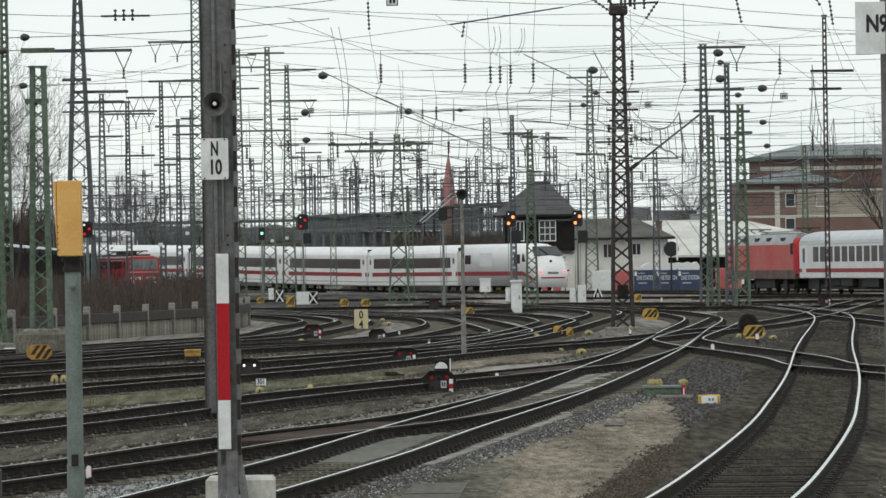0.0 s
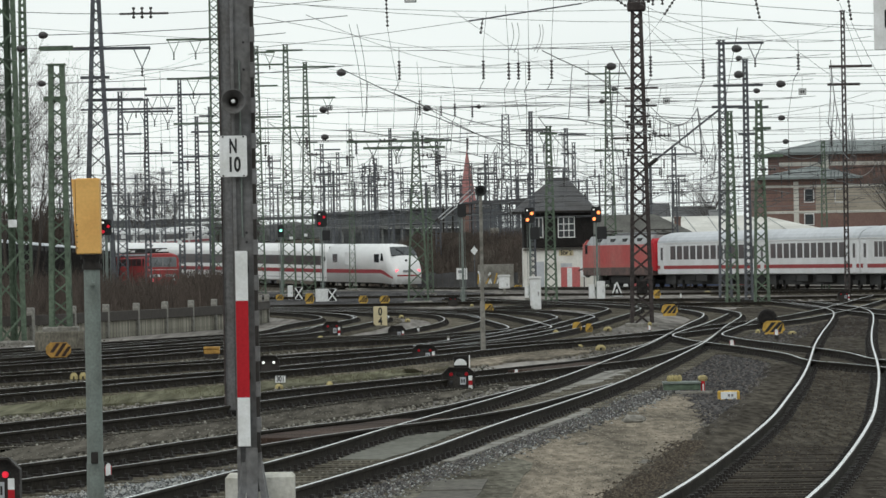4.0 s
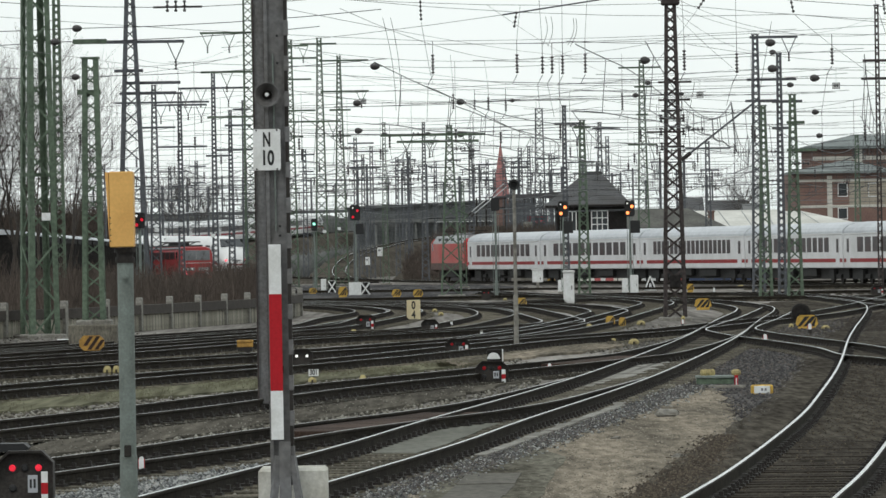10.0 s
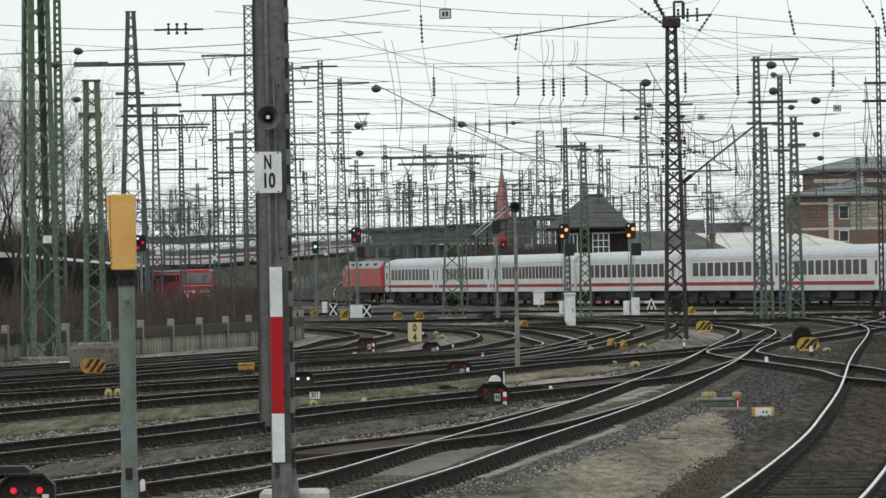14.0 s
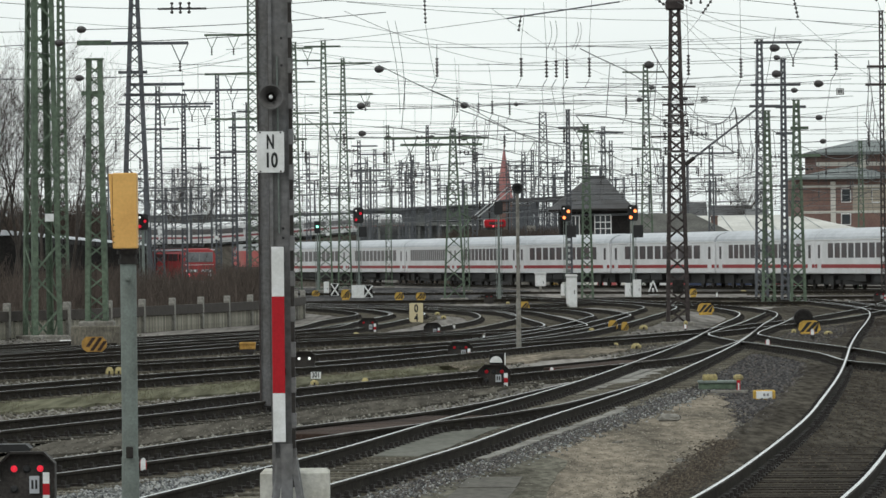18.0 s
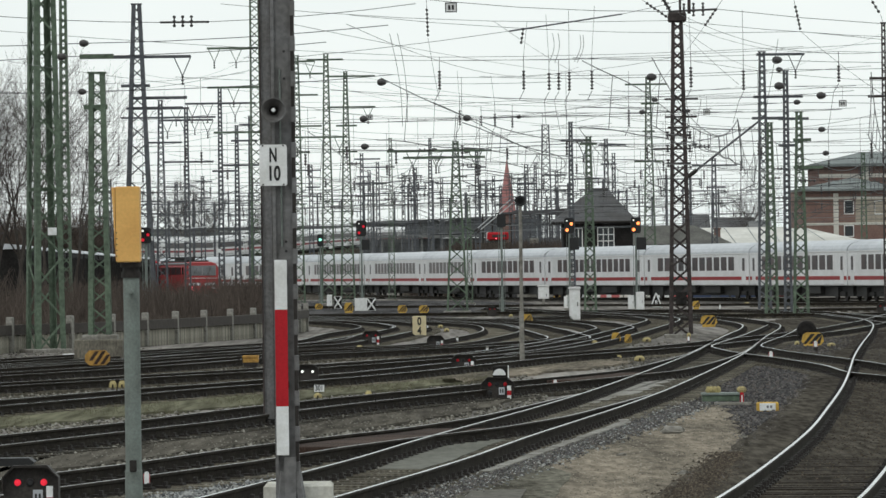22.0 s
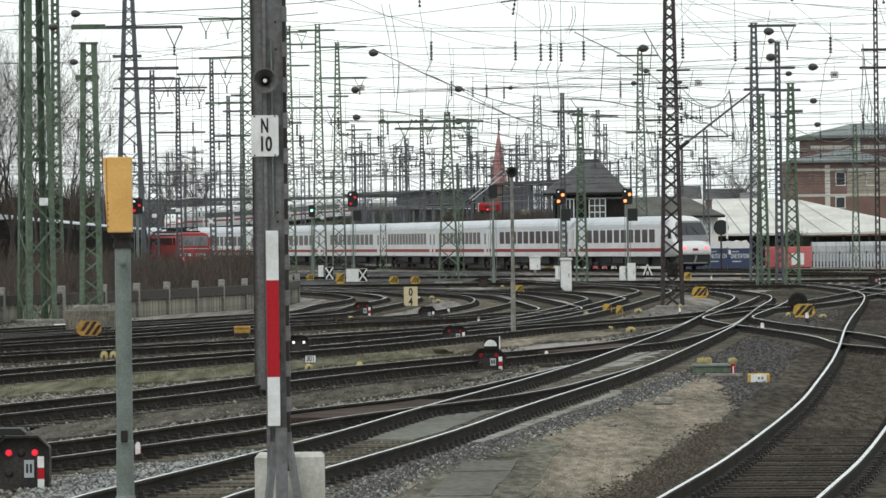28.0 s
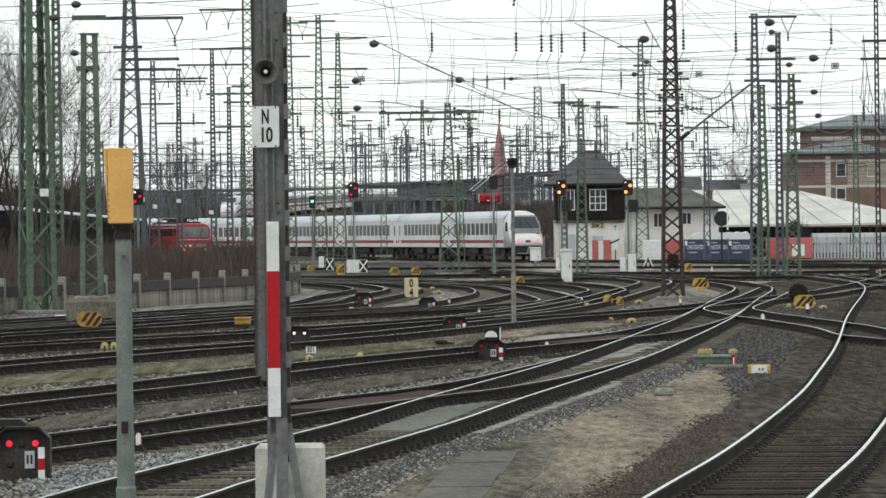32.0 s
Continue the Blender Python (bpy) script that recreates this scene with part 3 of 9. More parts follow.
IC_WAY = [(83.4, 115, 0), (69.4, 165, 0), (53.4, 225, 0), (39.4, 290, 0), (27.31, 355.0, 0), (22.21, 380.9, 0), (15.73, 406.5, 0), (8.79, 432.0, 0), (3.14, 457.7, 0), (-1.3, 483.8, 0), (-6.65, 509.6, 0), (-13.2, 535.2, 0), (-21.2, 560.3, 0), (-30.9, 584.8, 0.1), (-42.8, 608.4, 0.3), (-57, 630.6, 0.5), (-75, 650.3, 0.8), (-96, 666.2, 1), (-121, 675, 1), (-150, 679, 1), (-400, 690, 1)]
ICE_WAY = [(70, 300, 0), (44, 352, 0), (26, 397, 0), (12.98, 430.0, 0), (6.92, 449.6, 0), (-0.76, 474.8, 0), (-8.66, 500.0, 0.2), (-13.5, 511.8, 0.4), (-16.9, 521, 0.5), (-20.45, 530, 0.6), (-23.8, 539.3, 0.7), (-27.1, 548.7, 0.8), (-30.5, 558, 0.9), (-34.3, 567, 1.0), (-39, 576.5, 1.1), (-46, 587, 1.2), (-57, 598, 1.3), (-75, 608, 1.4), (-100, 615, 1.4), (-150, 620, 1.4), (-700, 640, 1.4)]
FAR_WAY = [(-800, 716, 4.2), (-400, 712, 4.2), (-130, 710, 4.2), (-85, 722, 4.2), (-61, 755, 4.2), (-53.5, 810, 4.3), (-46.4, 860, 4.4), (-41.6, 900, 4.6), (-31.5, 965, 5.6), (-20.9, 1030, 6.8), (-13.4, 1075, 7.2), (-9.4, 1120, 7.5), (0, 1200, 7.5), (40, 1500, 7.5)]
track(IC_WAY[2:16], "main track on which the long white train runs", "rail_dull", step=3)
track(ICE_WAY[:18], "main track on which the express train runs", "rail_dull", step=3)
track(FAR_WAY[3:12], "raised track far behind the yard", "rail_dull", step=5)


LOOP_WAY = [(-2, 480, 0), (-6, 512, 0), (-9.2, 545, 0), (-11.3, 585, 0.2), (-12.1, 620, 1.0), (-11.3, 650, 2.2), (-8.6, 672, 3.2), (-4, 690, 4.2), (3, 705, 5.0), (14, 716, 5.2)]
LOOP_LINE = track(LOOP_WAY[1:], "curved track that climbs away behind the yard", "rail_head", step=4)


def embankment(way, width, label):
    """A bank of earth under a raised track."""
    line = smooth_line(way, 5.0)
    nrm = sides(line)
    s = Shape()
    vs, fs = [], []
    for (x, y, z), (nx, ny) in zip(line, nrm):
        for off, zz in ((width + z * 1.3, GROUND_Z - 0.1), (width, z - 0.3), (-width, z - 0.3), (-width - z * 1.3, GROUND_Z - 0.1)):
            vs.append((x + nx * off, y + ny * off, zz))
    for i in range(len(line) - 1):
        fs += [(i * 4 + k, i * 4 + k + 1, i * 4 + k + 5, i * 4 + k + 4) for k in range(3)]
    s.add(vs, fs)
    return solid("embankment", s, "dark_bank", label, "embankment", kind="structure")


embankment(ICE_WAY[6:], 2.6, "low dark bank of earth under the climbing track")
embankment(LOOP_WAY[3:], 2.6, "dark bank under the climbing curve")
embankment(FAR_WAY[3:12], 4.5, "dark earth bank under the raised far track")


# ---- trains ----
class Way:
    """Places along a line by distance."""

    def __init__(self, pts, zero):
        self.p = smooth_line(pts, 1.0)
        self.s = np.concatenate([[0], np.cumsum(np.linalg.norm(np.diff(self.p, axis=0), axis=1))])
        k = np.argmin(np.linalg.norm(self.p[:, :2] - np.array(zero), axis=1))
        self.s -= self.s[k]

    def at(self, s):
        return [float(np.interp(s, self.s, self.p[:, k])) for k in range(3)]

    def car(self, front, length):
        """The pose of a car of that length, its front end at distance front; its x axis points forward."""
        a, b = self.at(front - 0.13 * length), self.at(front - 0.87 * length)
        yaw = math.degrees(math.atan2(a[1] - b[1], a[0] - b[0]))
        tilt = math.degrees(math.atan2(a[2] - b[2], math.hypot(a[0] - b[0], a[1] - b[1])))
        return pose((a[0] + b[0]) / 2, (a[1] + b[1]) / 2, (a[2] + b[2]) / 2, 0, -tilt, yaw)


def shell(sections, ring):
    """A car body: rings of (y, z) scaled at stations. sections: (x, width, bottom, top)."""
    s = Shape()
    n = len(ring)
    vs = []
    for x, w, z0, z1 in sections:
        vs += [(x, a * w, z0 + b * (z1 - z0)) for a, b in ring]
    fs = []
    for k in range(len(sections) - 1):
        fs += [(k * n + i, k * n + (i + 1) % n, (k + 1) * n + (i + 1) % n, (k + 1) * n + i) for i in range(n)]
    fs += [tuple(range(n)), tuple((len(sections) - 1) * n + i for i in range(n - 1, -1, -1))]
    return s.add(vs, fs)


BODY = [(-0.5, 0.0), (-0.5, 0.77), (0.5, 0.77), (0.5, 0.0)]
ROOF = [(-0.503, 0.0), (-0.495, 0.25), (-0.45, 0.52), (-0.36, 0.76), (-0.2, 0.94), (0, 1.0), (0.2, 0.94), (0.36, 0.76), (0.45, 0.52), (0.495, 0.25), (0.503, 0.0)]


def bogie(parent, x, wheel=0.46):
    b = part("bogie", Shape().box(x - 1.75, -1.05, 0.35, x + 1.75, 1.05, 0.62).box(x - 0.5, -1.2, 0.3, x + 0.5, 1.2, 0.9).box(x - 1.9, -1.15, 0.42, x - 0.8, -1.0, 0.75).box(x + 0.8, -1.15, 0.42, x + 1.9, -1.0, 0.75), "underframe", parent)
    for dx in (-1.25, 1.25):
        for y in (-0.75, 0.75):
            part("wheel", Shape().turned((x + dx, y - 0.07, wheel), (0, 1, 0), [(0, wheel), (0.03, wheel + 0.02), (0.14, wheel)], 14), "iron", b)


def coach(label, windows=11, cab=False):
    """A white long-distance coach, 26.4 m, with a red band; with a driving cab at its rear end where cab is set."""
    L = 26.1
    c = thing("passenger_coach" if not cab else "control_car", label, "railway coach", group="coaches of the long white train")
    h = L / 2
    back = -h + (2.6 if cab else 0)
    part("body", Shape().box(back, -1.41, 1.02, h, 1.41, 3.28, chamfer=0.05), "coach_white", c)
    part("roof", shell([(back if cab else -h + 0.05, 2.82, 3.26, 4.0), (-h + (3.2 if cab else 0.7), 2.82, 3.26, 4.05), (h - 0.7, 2.82, 3.26, 4.05), (h - 0.05, 2.82, 3.26, 4.0)], ROOF), "coach_roof", c, "pale grey rounded roof", smooth=False)
    for y in (-1, 1):
        part("band", Shape().box(back + 0.05, y * 1.414 - 0.006, 1.4, h - 0.05, y * 1.414 + 0.006, 1.65), "coach_red", c, "red band along the side")
        part("gutter", Shape().box(back + 0.05, y * 1.42 - 0.02, 3.25, h - 0.05, y * 1.42 + 0.02, 3.31), "white", c)
        x0, x1 = back + (2.2 if cab else 3.3), h - 3.3
        pitch = (x1 - x0) / windows
        for i in range(windows):
            a = x0 + pitch * (i + 0.5)
            part("window", Shape().box(a - pitch * 0.37, y * 1.412 - 0.012, 2.08, a + pitch * 0.37, y * 1.412 + 0.012, 3.05, chamfer=0.01), "tinted", c)
        for a in ((h - 1.2,) if cab else (-h + 1.2, h - 1.2)):
            d = part("door", Shape().box(a - 0.48, y * 1.42 - 0.012, 1.1, a + 0.48, y * 1.42 + 0.012, 3.12, chamfer=0.01), "coach_white", c)
            part("door_window", Shape().box(a - 0.27, y * 1.43 - 0.012, 2.05, a + 0.27, y * 1.43 + 0.012, 2.95, chamfer=0.01), "tinted", d)
    for a in (-h, h):
        if cab and a < 0:
            continue
        part("gangway", Shape().box(a - 0.15, -0.75, 1.1, a + 0.15, 0.75, 3.35), "black", c)
        part("end_trim", Shape().box(a - 0.02, -1.44, 1.05, a + 0.03, -1.36, 3.9), "loco_grey", c)
    # Last two boxes are added to darken the underside, in place of shade.
    part("underfloor_gear", Shape().box(-5.5, -1.2, 0.45, -1.5, 1.2, 1.0, chamfer=0.04).box(0.5, -1.25, 0.5, 3.4, 1.25, 1.0, chamfer=0.04).box(4.1, -1.1, 0.55, 5.9, 1.1, 1.0, chamfer=0.04).box(-h + 0.3, -0.9, 0.3, h - 0.3, 0.9, 1.05).box(-7.2, -1.28, 0.42, 7.2, -1.2, 0.95), "underframe", c)
    for x in (-9.5, 9.5):
        bogie(c, x)
    if cab:
        b = -h
        full = [(-0.5, 0.0), (-0.5, 0.55), (-0.47, 0.75), (-0.36, 0.92), (-0.18, 0.99), (0, 1.0), (0.18, 0.99), (0.36, 0.92), (0.47, 0.75), (0.5, 0.55), (0.5, 0.0)]
        part("cab", shell([(b + 2.62, 2.82, 1.02, 4.05), (b + 1.75, 2.82, 1.02, 4.0), (b + 1.08, 2.76, 1.08, 3.72), (b + 0.1, 2.66, 1.12, 2.15), (b - 0.28, 2.5, 1.15, 1.95), (b - 0.42, 2.3, 1.2, 1.6)], full), "coach_white", c, "white rounded cab front", smooth=True)
        wm = Matrix.Translation((b + 0.57, 0, 2.93)) @ Euler((0, radians(31), 0)).to_matrix().to_4x4() @ Euler((0, 0, radians(90))).to_matrix().to_4x4()
        wind = part("windscreen_surround", Shape().prism([(-1.16, -0.86), (1.16, -0.86), (1.25, -0.3), (1.04, 0.72), (0.9, 0.82), (-0.9, 0.82), (-1.04, 0.72), (-1.25, -0.3)], -0.3, 0.03), "loco_grey", c, "dark grey surround of the sloping windscreen", m=wm)
        part("windscreen", Shape().prism([(-1.06, -0.4), (1.06, -0.4), (1.1, -0.2), (0.9, 0.66), (-0.9, 0.66), (-1.1, -0.2)], 0.031, 0.045), "glass", wind, "dark sloping windscreen")
        for y in (-0.5, 0.35):
            part("wiper", Shape().beam((y, 0.06, -0.4), (y * 0.5 + 0.2, 0.06, 0.3), 0.04), "black", wind)
        part("nose_panel", Shape().box(b - 0.3, -1.15, 0.4, b + 0.6, 1.15, 1.16, chamfer=0.06), "black", c)
        part("coupling_hose", Shape().beam((b - 0.35, -0.9, 0.55), (b - 0.35, 0.9, 0.55), 0.1).beam((b - 0.4, -0.1, 1.1), (b - 0.4, 0.1, 0.5), 0.12), "loco_grey", c)
        for y in (-0.82, 0.82):
            part("tail_lamp", Shape().turned((b - 0.36, y, 1.62), (-1, 0, 0.25), [(0, 0.13), (0.1, 0.12), (0.12, 0.08)], 12), "tail_red", c, "lit red tail lamp")
        part("emblem", Shape().box(b - 0.46, -0.2, 1.45, b - 0.38, 0.2, 1.62), "coach_red", c)
        for y in (-1.39, 1.39):
            part("cab_side_window", Shape().prism([(b + 1.0, 2.35), (b + 1.9, 2.35), (b + 1.8, 3.1), (b + 1.3, 3.1)], y - 0.02, y + 0.02), "glass", c)
    return c


def electric_loco():
    """A red electric locomotive, 19.1 m, with a grey roof and frame."""
    c = thing("electric_locomotive", "red electric locomotive with grey roof, streaked with brake dust", "locomotive")
    h = 9.3
    full = [(-0.5, 0.0), (-0.5, 0.72), (-0.44, 0.8), (0.44, 0.8), (0.5, 0.72), (0.5, 0.0)]
    part("body", shell([(-h + 0.9, 2.95, 1.35, 3.95), (h - 0.9, 2.95, 1.35, 3.95)], full), "loco_red", c)
    for e in (-1, 1):
        part("cab", shell([(e * (h - 0.92), 2.96, 1.3, 4.25), (e * (h - 0.35), 2.92, 1.3, 4.05), (e * (h + 0.02), 2.8, 1.3, 3.0), (e * (h + 0.1), 2.7, 1.25, 2.0)], full), "sign_red" if e < 0 else "loco_red", c, "bright red cab end")
        part("windscreen", Shape().box(-0.02, -1.15, -0.42, 0.02, 1.15, 0.42, chamfer=0.01), "glass", c, m=Matrix.Translation((e * (h - 0.13), 0, 3.0)) @ Euler((0, radians(15 * e), 0)).to_matrix().to_4x4())
        for y in (-0.85, 0.85):
            part("lamp", Shape().turned((e * (h + 0.08), y, 1.75), (e, 0, 0), [(0, 0.14), (0.05, 0.14), (0.07, 0.1)], 12), "sign_white", c)
            part("buffer", Shape().turned((e * (h + 0.05), y, 1.05), (e, 0, 0), [(0, 0.1), (0.4, 0.1), (0.42, 0.25), (0.48, 0.25)], 12), "iron", c)
        for y in (-1.475, 1.475):
            part("cab_side_window", Shape().box(e * (h - 1.3) - 0.3, y - 0.01, 2.6, e * (h - 1.3) + 0.3, y + 0.01, 3.3), "glass", c)
    part("frame_band", Shape().box(-h + 0.4, -1.49, 0.95, h - 0.4, 1.49, 1.6, chamfer=0.05), "dusty_frame", c, "dusty brown-grey frame band")
    part("roof_panel", Shape().prism([(-1.46, 3.24), (-1.4, 3.4), (-1.05, 3.92), (1.05, 3.92), (1.4, 3.4), (1.46, 3.24)], -h + 1.3, h - 1.3, axis="x"), "tarp_grey", c, "light grey roof panels")
    for x in (-5.2, -1.5, 1.6, 5.0):
        part("roof_vent", Shape().box(x - 0.45, -1.36, 3.45, x + 0.45, -1.16, 3.7), "black", c)
        part("roof_vent", Shape().box(x - 0.45, 1.16, 3.45, x + 0.45, 1.36, 3.7), "black", c)
    part("roof_gear", Shape().box(-3, -0.7, 3.9, 3, 0.7, 4.02).rod((-5, 0, 4.1), (4.5, 0, 4.1), 0.04), "loco_grey", c)
    for x, up in ((-6.4, 0), (6.4, 0)):
        s = Shape()
        top = 5.5 if up else 4.3
        for y in (-0.45, 0.45):
            s.beam((x - 0.9, y, 4.05), (x + 0.8, y * 0.6, (top + 4.1) / 2), 0.05).beam((x + 0.8, y * 0.6, (top + 4.1) / 2), (x - 0.2, y, top), 0.05)
        s.beam((x - 0.2, -0.9, top), (x - 0.2, 0.9, top), 0.07)
        part("pantograph", s, "iron", c)
    for x in (-5.2, 5.2):
        bogie(c, x, 0.6)
    part("underfloor_gear", Shape().box(-2.6, -1.2, 0.35, 2.6, 1.2, 1.0, chamfer=0.05), "underframe", c)
    return c


def express_coach():
    L = 26.1
    c = thing("express_coach", "white express train coach with dark window band and red stripe", "railway coach", group="cars of the express train")
    h = L / 2
    part("body", Shape().box(-h, -1.5, 0.42, h, 1.5, 3.0, chamfer=0.08), "ice_white", c)
    part("roof", shell([(-h, 3.0, 2.95, 3.84), (h, 3.0, 2.95, 3.84)], ROOF), "ice_white", c)
    for y in (-1, 1):
        band = part("window_band", Shape().box(-h + 1.9, y * 1.502 - 0.012, 1.92, h - 1.9, y * 1.502 + 0.012, 2.78, chamfer=0.01), "tinted", c, "dark glazed window band")
        part("stripe", Shape().box(-h + 0.02, y * 1.504 - 0.006, 1.24, h - 0.02, y * 1.504 + 0.006, 1.58), "express_red", c)
        part("skirt_line", Shape().box(-h + 0.02, y * 1.504 - 0.006, 0.75, h - 0.02, y * 1.504 + 0.006, 0.8), "loco_grey", c)
        for a in (-h + 0.95, h - 0.95):
            d = part("door", Shape().box(a - 0.5, y * 1.506 - 0.012, 0.9, a + 0.5, y * 1.506 + 0.012, 3.1, chamfer=0.01), "ice_white", c)
            part("door_window", Shape().turned((a, y * 1.51, 2.5), (0, y, 0), [(0, 0.26), (0.015, 0.26)], 14), "tinted", d)
    for a in (-h, h):
        part("gangway", Shape().box(a - 0.16, -1.35, 0.7, a + 0.16, 1.35, 3.6), "black", c)
    for x in (-9.5, 9.5):
        bogie(c, x)
    return c


def express_power_car():
    """The trailing power car of the express train: a sloping white nose at its rear end."""
    c = thing("express_power_car", "white streamlined power car of an express train, red tail lamps", "locomotive", group="cars of the express train")
    h = 10.25
    full = [(-0.5, 0.0), (-0.5, 0.66), (-0.47, 0.8), (-0.38, 0.92), (-0.2, 0.985), (0, 1.0), (0.2, 0.985), (0.38, 0.92), (0.47, 0.8), (0.5, 0.66), (0.5, 0.0)]
    part("body", shell([(h, 3.0, 0.42, 3.84), (-h + 4.3, 3.0, 0.42, 3.84), (-h + 3.2, 3.0, 0.4, 3.80), (-h + 2.0, 2.95, 0.35, 3.45), (-h + 1.0, 2.85, 0.3, 2.75), (-h + 0.35, 2.65, 0.28, 2.15), (-h, 2.2, 0.3, 1.6)], full), "ice_white", c, smooth=True)
    wm = Matrix.Translation((-h + 1.62, 0, 3.18)) @ Euler((0, radians(56), 0)).to_matrix().to_4x4()
    wind = part("windscreen", Shape().prism([(-1.22, -0.62), (1.22, -0.62), (1.0, 0.66), (-1.0, 0.66)], -0.03, 0.05, axis="x"), "glass", c, "dark sloping windscreen", m=wm)
    part("wiper", Shape().beam((-0.07, 0, -0.55), (-0.07, 0.5, 0.3), 0.04), "black", wind)
    part("mount", Shape().turned((-h + 0.55, 0, 2.35), (-1, 0, 0.6), [(0, 0.12), (0.08, 0.1)], 10), "black", c)
    part("stripe", Shape().box(-h - 0.02, -1.0, 0.98, -h + 0.5, 1.0, 1.1), "coach_red", c)
    part("lamp_row", Shape().box(-h - 0.04, -0.45, 1.35, -h + 0.3, 0.45, 1.52), "loco_grey", c)
    for y in (-0.9, 0.9):
        part("tail_lamp", Shape().box(-h + 0.02, y - 0.22, 1.36, -h + 0.4, y + 0.22, 1.56, chamfer=0.03), "tail_red", c, "lit red tail lamp")
    for y in (-1, 1):
        part("side_stripe", Shape().box(-h + 3.2, y * 1.504 - 0.006, 1.24, h - 0.02, y * 1.504 + 0.006, 1.58), "express_red", c)
        part("nose_stripe", Shape().beam((-h + 3.24, y * 1.49, 1.41), (-h + 2.0, y * 1.475, 1.22), 0.03, 0.32).beam((-h + 2.0, y * 1.475, 1.22), (-h + 1.0, y * 1.425, 0.98), 0.03, 0.24).beam((-h + 1.0, y * 1.425, 0.98), (-h + 0.3, y * 1.31, 0.86), 0.03, 0.16), "express_red", c, "red stripe sweeping down the nose")
        for x in (-h + 4.6, h - 2.8):
            part("side_window", Shape().box(x - 0.75, y * 1.503 - 0.012, 2.2, x + 0.75, y * 1.503 + 0.012, 2.95, chamfer=0.01), "glass", c)
        part("cab_side_window", Shape().prism([(-h + 2.5, 2.35), (-h + 3.4, 2.35), (-h + 3.2, 3.0), (-h + 2.9, 3.0)], y * 1.5 - 0.012, y * 1.5 + 0.012), "glass", c)
        part("grille", Shape().box(1.0, y * 1.503 - 0.01, 2.0, 4.2, y * 1.503 + 0.01, 3.1), "coach_white", c)
    for x in (-5.8, 6.2):
        bogie(c, x, 0.5)
    part("underfloor_gear", Shape().box(-3.0, -1.3, 0.3, 3.0, 1.3, 0.6), "underframe", c)
    return c


IC = Way(IC_WAY, (27.31, 355.0))
EXPRESS = Way(ICE_WAY, (12.98, 430.0))
FAR = Way(FAR_WAY, (-41.6, 900))
# where the back end of the locomotive, and the tail of the express, are along their tracks
IC_TIMES = [(0, -2.8), (2, 18.2), (6, 60.9), (9, 94.2), (13, 137.2), (20, 214.5), (26, 283.3), (29, 318.0), (32, 351.6)]
EXPRESS_TIMES = [(0, 0.2), (2, 22.2), (5, 57.0), (6, 68.3), (7, 77.4), (8, 86.0), (9, 96.0), (11, 115.5), (32, 325.0)]
FAR_SPEED = 12.5

white_train = [electric_loco()]
plain = coach("white long-distance coach with a red band and pale grey roof")
compartment = coach("white compartment coach with many narrow windows and a red band", 18)
saloon = coach("white saloon coach with close-set windows and a red band", 13)
wide = coach("white coach with wide windows, red band and pale roof", 10)
white_train += [plain, copy_thing(plain, Matrix()), compartment, saloon, wide, copy_thing(wide, Matrix()), copy_thing(saloon, Matrix()), copy_thing(plain, Matrix()), copy_thing(wide, Matrix())]
white_train.append(coach("white control car with rounded cab and lit red tail lamps", 10, cab=True))
express = [express_power_car()]
ec = express_coach()
express += [ec] + [copy_thing(ec, Matrix()) for _ in range(8)]
far_express = [copy_thing(express[0], Matrix())] + [copy_thing(ec, Matrix()) for _ in range(12)] + [copy_thing(express[0], Matrix())]
for car in far_express:
    car["group"] = "cars of the far express train"


def motions():
    times = [float(t) for t in range(0, 33)]
    for i, car in enumerate(white_train):
        rows = []
        for t in times:
            s = float(np.interp(t, [a for a, b in IC_TIMES], [b for a, b in IC_TIMES]))
            front, length = (s + 19.1, 19.1) if i == 0 else (s - 26.4 * (i - 1), 26.4)
            rows.append((t, IC.car(front, length)))
        walk(car, rows)
    for i, car in enumerate(express):
        rows = []
        for t in times:
            s = float(np.interp(t, [a for a, b in EXPRESS_TIMES], [b for a, b in EXPRESS_TIMES]))
            front, length = (s + 20.5, 20.5) if i == 0 else (s + 20.5 + 26.4 * i, 26.4)
            rows.append((t, EXPRESS.car(front, length)))
        walk(car, rows)
    for i, car in enumerate(far_express):
        rows = []
        for t in times:
            s = FAR_SPEED * (t - 1.0) - 357.8
            if i == 0:
                m = FAR.car(s + 20.5, 20.5)
            elif i == 13:
                m = FAR.car(s + 41 + 26.4 * 12, 20.5) @ pose(0, 0, 0, 0, 0, 180)
            else:
                m = FAR.car(s + 20.5 + 26.4 * i, 26.4)
            rows.append((t, m))
        walk(car, rows)
    walk(red_railcar, [(t, pose(s, 548, 0)) for t, s in RAILCAR_TIMES])


# ---- lattice masts ----
MASTS = []


